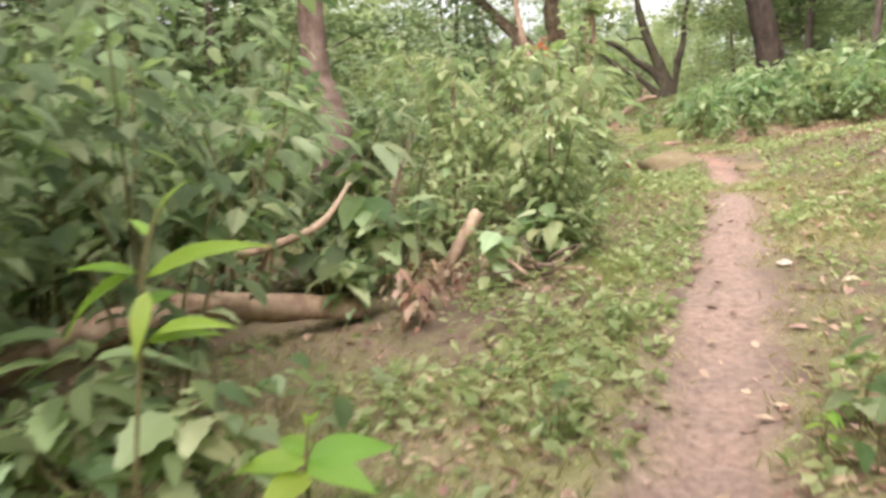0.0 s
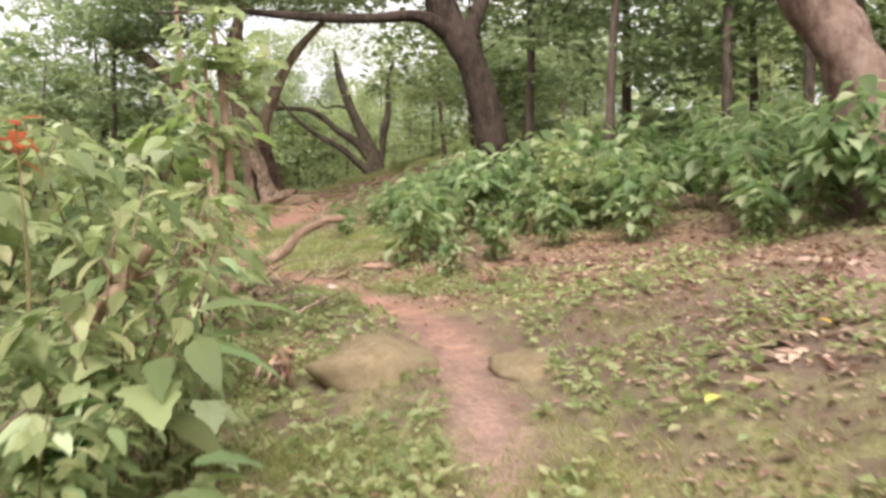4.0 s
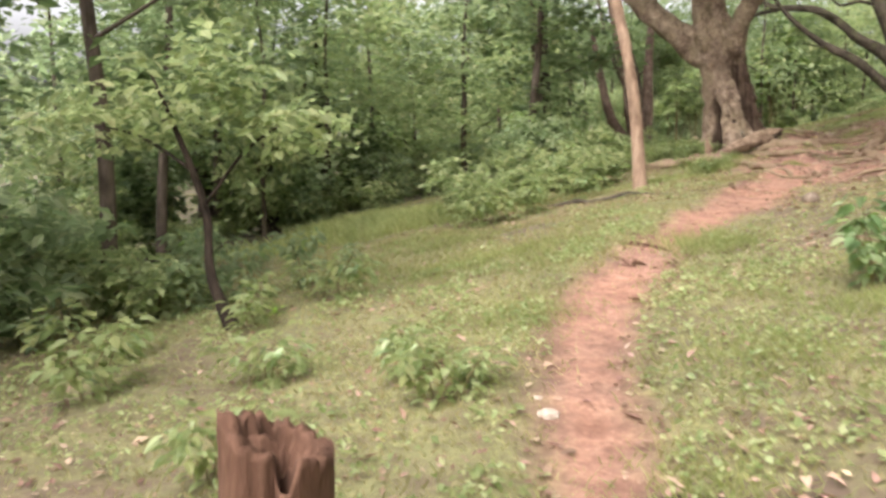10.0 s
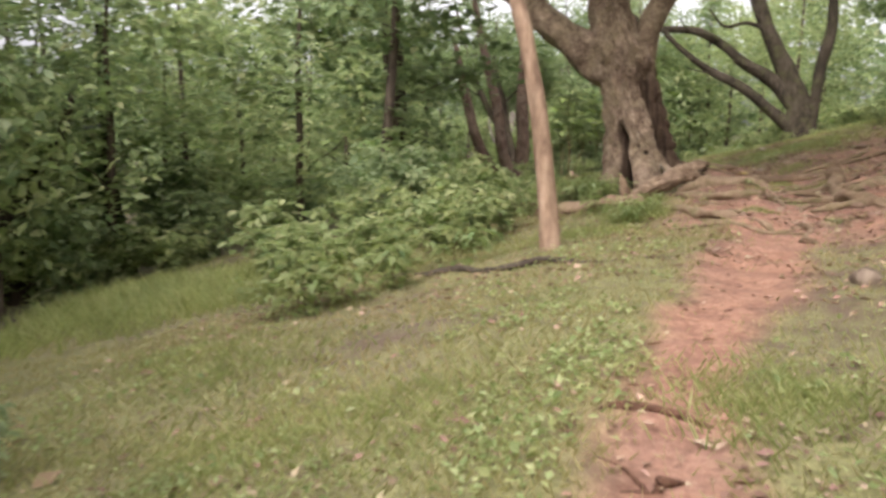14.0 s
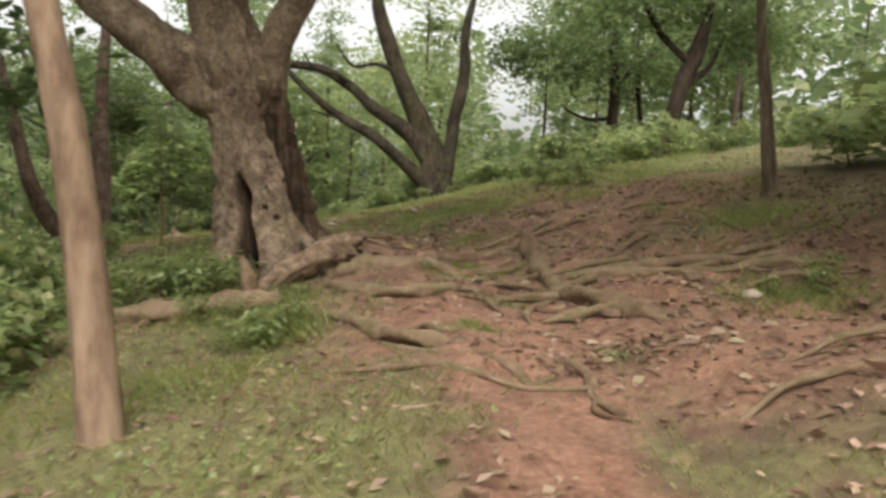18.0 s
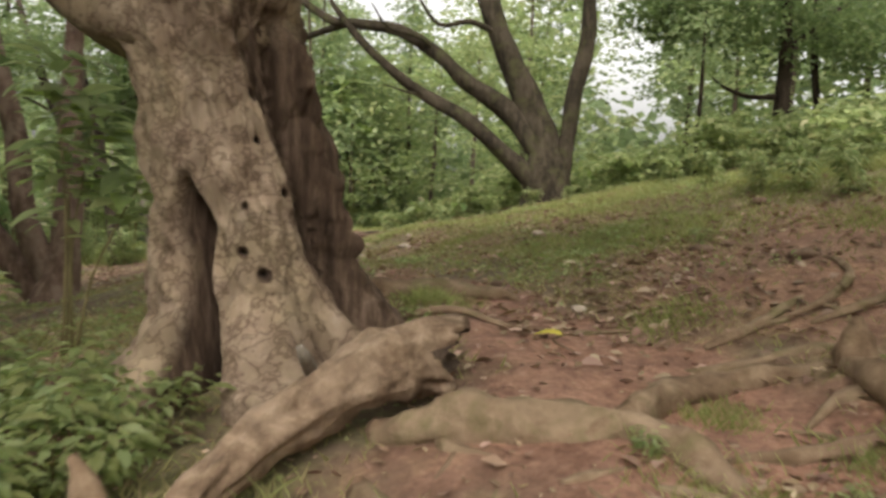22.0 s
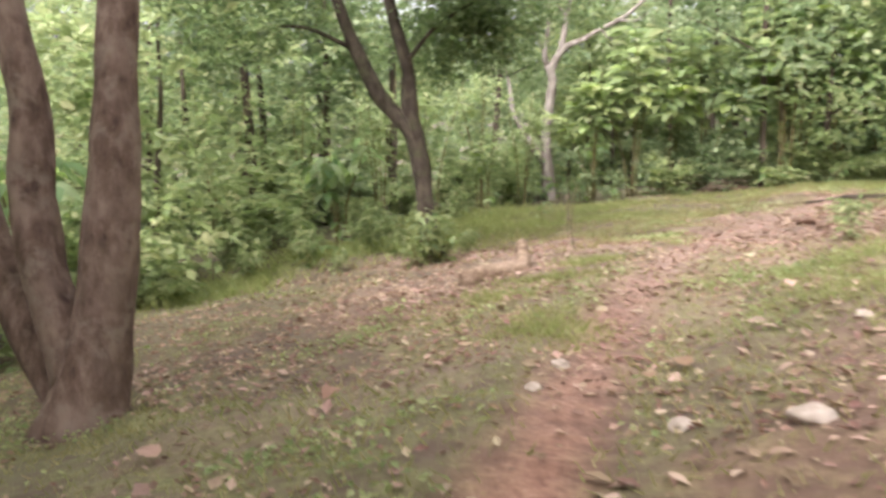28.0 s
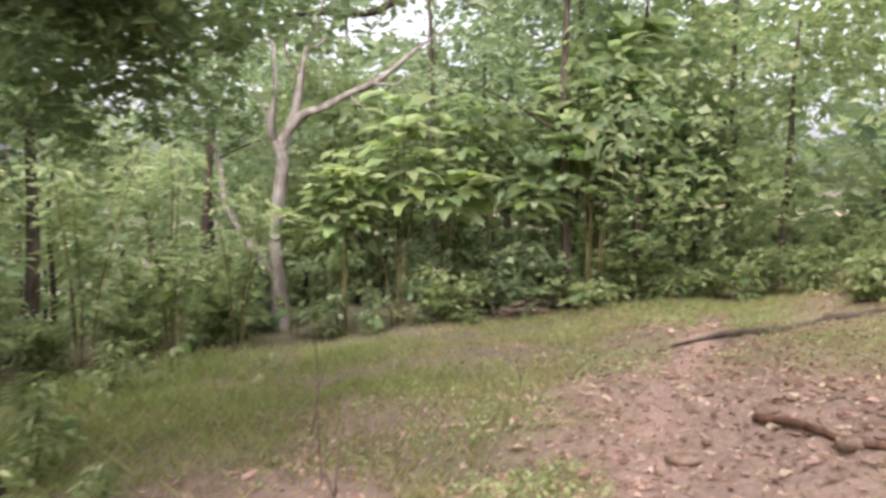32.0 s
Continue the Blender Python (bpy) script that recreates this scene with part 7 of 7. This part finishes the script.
# ---- small things ----
def rounded(name, x, y, sx, sy, sz, material, label, category, sink=0.35, seed=1, group=""):
    """A stone or mound: a rounded, uneven body partly sunk in the ground."""
    bm = bmesh.new()
    bmesh.ops.create_icosphere(bm, subdivisions=3, radius=1)
    for v in bm.verts:
        k = 1 + 0.26 * noise.fractal(v.co * 1.4 + Vector((seed * 3.1, 0, 0)), 1, 2, 3)
        v.co = Vector((v.co.x * sx * k, v.co.y * sy * k, v.co.z * sz * k))
    me = bpy.data.meshes.new(name)
    bm.to_mesh(me)
    bm.free()
    me.polygons.foreach_set("use_smooth", [True] * len(me.polygons))
    me.materials.append(material)
    ob = new(name, me)
    ob.matrix_basis = pose(x, y, gz(x, y) + sz * (1 - 2 * sink), 0, 0, seed * 37)
    return tagged(ob, label, category, group)


rounded("earth_mound", 2.88, 10.5, 0.44, 0.36, 0.21, MOUND, "smooth mossy brown earth mound beside the trail", "mound", 0.55, 1, "earth mounds")
rounded("earth_mound", 3.85, 10.35, 0.4, 0.28, 0.1, MOUND, "low brown earth mound at the edge of the trail", "mound", 0.72, 2, "earth mounds")
rounded("flat_stone", 4.3, 15.5, 0.33, 0.27, 0.06, bark("pinkish_stone", (0.2, 0.118, 0.083), (0.285, 0.178, 0.13), (0.36, 0.24, 0.18), 14, (1, 1, 1), 0.01), "flat pinkish stone under the broad leaves", "stone", 0.62, 3)
for i, (x, y, k) in enumerate(((7.4, 38.98, 0.075), (6.89, 39.13, 0.055), (6.15, 39.6, 0.045), (6.22, 40.12, 0.05), (3.41, 14.5, 0.055), (2.7, 17.57, 0.045), (2.62, 17.75, 0.04), (7.9, 40.6, 0.05), (6.6, 27.3, 0.05), (7.6, 27.9, 0.06), (2.3, 5.6, 0.04), (7.2, 33.5, 0.05), (8.1, 36.3, 0.06))):
    rounded("pale_stone", x, y, k * 1.3, k, k * 0.6, STONE, "small pale stone lying on the trail", "stone", 0.25, 10 + i, "pale stones")


rounded("round_stone", 5.2, 24.6, 0.1, 0.085, 0.08, BARK_GREY, "rounded grey-brown stone beside the trail", "stone", 0.3, 77)
CLOD = bark("brown_soil_clod", (0.075, 0.048, 0.033), (0.15, 0.098, 0.068), (0.25, 0.17, 0.125), 16, (1, 1, 1), 0.02)
rounded("earth_heap", 7.9, 58.2, 1.0, 0.4, 0.32, CLOD, "low heap of brown earth before the thicket", "heap", 0.45, 91)
for i, (x, y, k) in enumerate(((8.24, 45.94, 0.08), (8.5, 46.25, 0.06), (8.74, 47.35, 0.09), (8.95, 47.6, 0.07), (8.4, 46.9, 0.05), (9.1, 46.6, 0.08), (8.05, 45.2, 0.05))):
    rounded("soil_clod", x, y, k * 1.4, k * 1.1, k * 0.7, CLOD, "large brown clod of earth on the washed-out soil", "clod", 0.35, 100 + i, "soil clods")
rng = random.Random(33)
for i in range(46):
    cx, cy, rx, ry = ((7.7, 28.2, 1.5, 1.9), (8.6, 33.8, 1.4, 1.8), (8.9, 48.6, 1.3, 2.6))[i % 3]
    k = rng.uniform(0.03, 0.085)
    rounded("soil_clod", rng.gauss(cx, 0.6 * rx), rng.gauss(cy, 0.6 * ry), k * 1.5, k * 1.1, k * 0.6, CLOD, "brown clod of earth on the washed-out soil", "clod", 0.4, 40 + i, "soil clods")


def fallen_leaf(x, y, size, colour, label, seed):
    me = mesh_of("fallen_leaf", TOOTHED[0] * size, TOOTHED[1], colour, False)
    ob = new("fallen_leaf", me)
    ob.matrix_basis = pose(x, y, gz(x, y) + 0.035, 8, -6, seed * 61)
    tagged(ob, label, "leaf", "large fallen leaves")


YELLOW = foliage("yellow_leaf", (0.5, 0.36, 0.05), (0.58, 0.44, 0.08), (0.64, 0.52, 0.14), (0.6, 0.45, 0.1), 0.6, True, share=0.2)
TAN_LEAF = foliage("large_dry_leaf", (0.26, 0.165, 0.1), (0.36, 0.25, 0.17), (0.48, 0.37, 0.27), (0.5, 0.35, 0.2), 0.7, True, share=0.15)
for i, (x, y, k) in enumerate(((6.78, 32.85, 0.17), (4.19, 8.86, 0.14), (5.2, 9.3, 0.12))):
    fallen_leaf(x, y, k, YELLOW, "yellow fallen leaf on the ground", i + 1)
rng = random.Random(91)
for i in range(40):
    y = rng.choice((rng.uniform(2, 16), rng.uniform(24, 47)))
    x = float(station(y, 1)) + rng.uniform(0.3, 3.2) * (1 if rng.random() < 0.75 else -1)
    fallen_leaf(x, y, rng.uniform(0.1, 0.19), TAN_LEAF, "large dry tan leaf on the ground", i)


def stick(points, radius, label, seed, material=None):
    ob = new("fallen_stick", mesh_of("fallen_stick", *tube(on_ground(points, radius * 0.7), [radius, radius * 0.9] + [radius * 0.6] * (len(points) - 2), 7, 5, 0.12, random.Random(seed)), material or DEADWOOD))
    tagged(ob, label, "stick", "fallen sticks")


stick([(8.55, 48.4), (8.68, 47.95), (8.75, 47.3), (9.1, 46.8)], 0.038, "dark fallen branch half buried in the soil", 1, ROTWOOD)
for i in range(34):
    y = rng.uniform(2, 50)
    x = float(station(y, 1)) + rng.uniform(0.4, 3.5) * (1 if rng.random() < 0.65 else -1)
    a, l = rng.uniform(0, 6.28), rng.uniform(0.15, 0.5)
    stick([(x, y), (x + 0.5 * l * math.cos(a), y + 0.5 * l * math.sin(a)), (x + l * math.cos(a + 0.3), y + l * math.sin(a + 0.3))], rng.uniform(0.005, 0.012), "thin dry stick on the ground", 100 + i)


def red_shoot(x, y):
    root = thing("red_shoot", x, y, "wiry shoot with young red leaves above the shrubs", "shoot")
    r = random.Random(5)
    part("stem", mesh_of("stem", *tube([(0, 0, -0.05), (0.05, 0.03, 0.9), (0.02, 0.1, 1.65)], [0.01, 0.008, 0.004], 6, 5, 0.05, r), STEM_GREEN), root)
    me = mesh_of("red_leaf", OVAL[0], OVAL[1], RED_LEAF, False)
    for i in range(9):
        a = i * 2.4
        part("leaf", me, root, m=leaf_frame((0.03, 0.1, 1.5 + 0.02 * i), (math.cos(a), math.sin(a), r.uniform(-0.5, 0.6)), (0.1, 0.1, 1), r.uniform(0.09, 0.15)))


red_shoot(1.03, 9.0)
tree("young_tree", [([(2.17, 11.95, 0.95), (2.15, 11.95, 1.5), (2.12, 11.98, 2.1), (2.08, 12.0, 2.9), (2.0, 12.0, 3.4)], [0.05, 0.042, 0.04, 0.03, 0.012]),
                    ([(2.17, 11.95, 1.1), (2.05, 11.9, 1.6), (2.0, 11.88, 2.3), (1.95, 11.85, 3.0)], [0.035, 0.032, 0.028, 0.012])],
     "young two-stemmed tree with pale bark and fresh leaves", clumps=[(2.05, 11.95, 3.1, 0.5, 0.45, 220), (1.9, 11.9, 2.5, 0.35, 0.3, 70)], leaf=0.16, bark_mat=BARK_TAN, leaf_mat=LEAF_BRIGHT, seed=61)
log_thing("forked_snag", [([(1.2, 9.25, 0.75), (1.26, 9.27, 1.45), (1.42, 9.24, 1.68), (1.53, 9.2, 1.84)], [0.04, 0.036, 0.034, 0.03]), ([(1.42, 9.24, 1.68), (1.34, 9.2, 1.8)], [0.024, 0.01]), ([(1.45, 9.23, 1.7), (1.58, 9.28, 1.74)], [0.02, 0.008])],
          "dead forked branch rising from the shrubs", "branch", DEADWOOD, 9, 0.08, 12, names=["branch", "fork", "fork"])


def leafy_seedling(name, x, y, stem, leaves, label, leaf_mesh=None):
    """A single seedling: a bent stem, and leaves given by place on it, way, length."""
    root = thing(name, x, y, label, "seedling", z=0)
    z = gz(x, y)
    part("stem", mesh_of("stem", *tube([(0, 0, z - 0.05)] + stem, [0.009] + [0.007] * (len(stem) - 1) + [0.003], 6, 5, 0.05, random.Random(8)), STEM_GREEN), root)
    for (px, py, pz), way, long in leaves:
        part("leaf", leaf_mesh or LEAF_FRESH, root, m=leaf_frame((px, py, pz), way, (0.1, -0.45, 1), long))


leafy_seedling("tall_seedling", -0.9, 2.38, [(0.0, -0.02, 0.42), (0.04, -0.03, 0.83), (0.05, -0.03, 1.0), (0.09, -0.03, 1.15), (0.15, -0.03, 1.24)], [
    ((0.06, -0.03, 0.99), (0.9, -0.1, 0.42), 0.36), ((0.03, -0.03, 1.0), (-1, -0.2, 0.25), 0.18), ((0.02, -0.03, 1.0), (-0.8, 0.1, -0.5), 0.32),
    ((0.08, -0.03, 0.83), (0.9, -0.2, 0.25), 0.24), ((0.05, -0.03, 0.8), (0.8, 0.3, 0.15), 0.22), ((0.09, -0.03, 1.14), (0.5, -0.3, 0.85), 0.17),
    ((0.06, -0.03, 0.95), (-0.1, -0.5, -0.9), 0.2), ((0.08, -0.03, 1.1), (-0.6, 0.4, 0.5), 0.12), ((0.04, -0.03, 0.9), (0.3, 0.8, 0.2), 0.2)],
    "tall thin seedling with long fresh yellow-green leaves")
leafy_seedling("broad_seedling", -0.44, 2.62, [(0, -0.01, 0.25), (0.0, -0.02, 0.38), (0.01, -0.02, 0.48)], [
    ((0, -0.02, 0.34), (-1, -0.15, 0.05), 0.23), ((0, -0.02, 0.34), (1, 0.35, 0.2), 0.3), ((0, -0.02, 0.33), (0.9, -0.5, 0.0), 0.26), ((0, -0.02, 0.36), (-0.6, 0.8, 0.2), 0.2),
    ((0, -0.02, 0.3), (-0.5, -0.9, -0.1), 0.24), ((0.01, -0.02, 0.46), (0.4, -0.2, 0.9), 0.06), ((0.01, -0.02, 0.46), (-0.4, 0.1, 0.9), 0.05)],
    "young seedling with broad pale green level leaves", LEAF_YOUNG)
DRY_PART = foliage("dead_leaf_clump", (0.16, 0.08, 0.05), (0.28, 0.16, 0.1), (0.4, 0.26, 0.17), (0.4, 0.22, 0.1), 0.7, True, share=0.2)
LEAF_DEAD = mesh_of("leaf_dead", OVAL[0], OVAL[1], DRY_PART, False)
dead = shrub("withered_plant", "withered plant with hanging brown leaves", 59, 0.42, 0.26, 6, 44, 60, 0.12, LEAF_DEAD, FOLDED, DRY, 0.15, 0.9, DEADWOOD, 0.006, "plant", "withered plants")
plant(dead, [(-0.12, 4.75, 0, 0.85), (0.1, 5.35, 90, 0.6), (2.25, 10.55, 180, 0.8), (5.9, 9.9, 40, 0.7), (4.6, 12.9, 130, 0.6)])


def bare_stems(x, y, n, seed):
    root = thing("bare_stems", x, y, "tangle of bare dead stems in the shrubs", "dead stems", "bare stems")
    r = random.Random(seed)
    for i in range(n):
        a, k, t = r.uniform(0, 6.28), r.uniform(0.2, 0.6), r.uniform(0.8, 1.35)
        part("stem", mesh_of("stem", *tube([(0.2 * math.cos(a), 0.2 * math.sin(a), 0), (0.5 * k * math.cos(a + 0.4), 0.5 * k * math.sin(a + 0.4), 0.55 * t), (k * math.cos(a), k * math.sin(a), t), (1.3 * k * math.cos(a + 0.3), 1.3 * k * math.sin(a + 0.3), 0.9 * t)], [0.009, 0.007, 0.005, 0.002], 5, 5, 0.08, r), TWIG), root)


bare_stems(0.7, 7.4, 6, 1)
bare_stems(1.5, 9.9, 6, 2)
bare_stems(-0.3, 6.2, 5, 3)

log_thing("dead_branch", [([(-1.22, 4.4, 0.72), (-0.96, 4.65, 0.76), (-0.72, 4.98, 0.86), (-0.58, 5.22, 1.08)], [0.022, 0.026, 0.024, 0.008]), ([(-0.96, 4.65, 0.76), (-1.08, 4.72, 0.5), (-1.15, 4.8, 0.28)], [0.016, 0.013, 0.01])],
          "dead bent branch propped in the shrubs", "branch", DEADWOOD, 8, 0.08, 14, names=["branch", "fork"])

log_thing("dark_root", [(on_ground([(8.6, 52.05), (9.4, 52.55), (10.0, 52.82), (10.6, 53.15), (11.2, 53.5), (11.8, 53.55), (12.3, 53.2), (12.9, 52.9)], -0.02), [0.02, 0.035, 0.045, 0.06, 0.07, 0.075, 0.07, 0.05])],
          "dark root along the lip of an eroded bank", "root", BARK_FORK, 10, 0.22, 15, names=["root"])
for x, y, turn, tall in ((5.08, 49.3, 20, 1.0), (5.35, 47.6, 120, 0.7), (5.6, 46.2, 200, 0.8), (7.0, 50.4, 60, 0.35)):
    root = thing("dry_shoot", x, y, "thin dry leafless shoot rising from the litter", "shoot", "dry shoots", turn=turn)
    r = random.Random(int(x * 100))
    stem = part("stem", mesh_of("stem", *tube([(0, 0, -0.03), (0.06, 0.0, 0.4 * tall), (0.02, 0.05, tall)], [0.009, 0.007, 0.003], 6, 5, 0.08, r), TWIG), root)
    part("twig", mesh_of("twig", *tube([(0.06, 0.0, 0.4 * tall), (0.16, -0.03, 0.75 * tall)], [0.005, 0.002], 5, 4, 0.08, r), TWIG), stem)
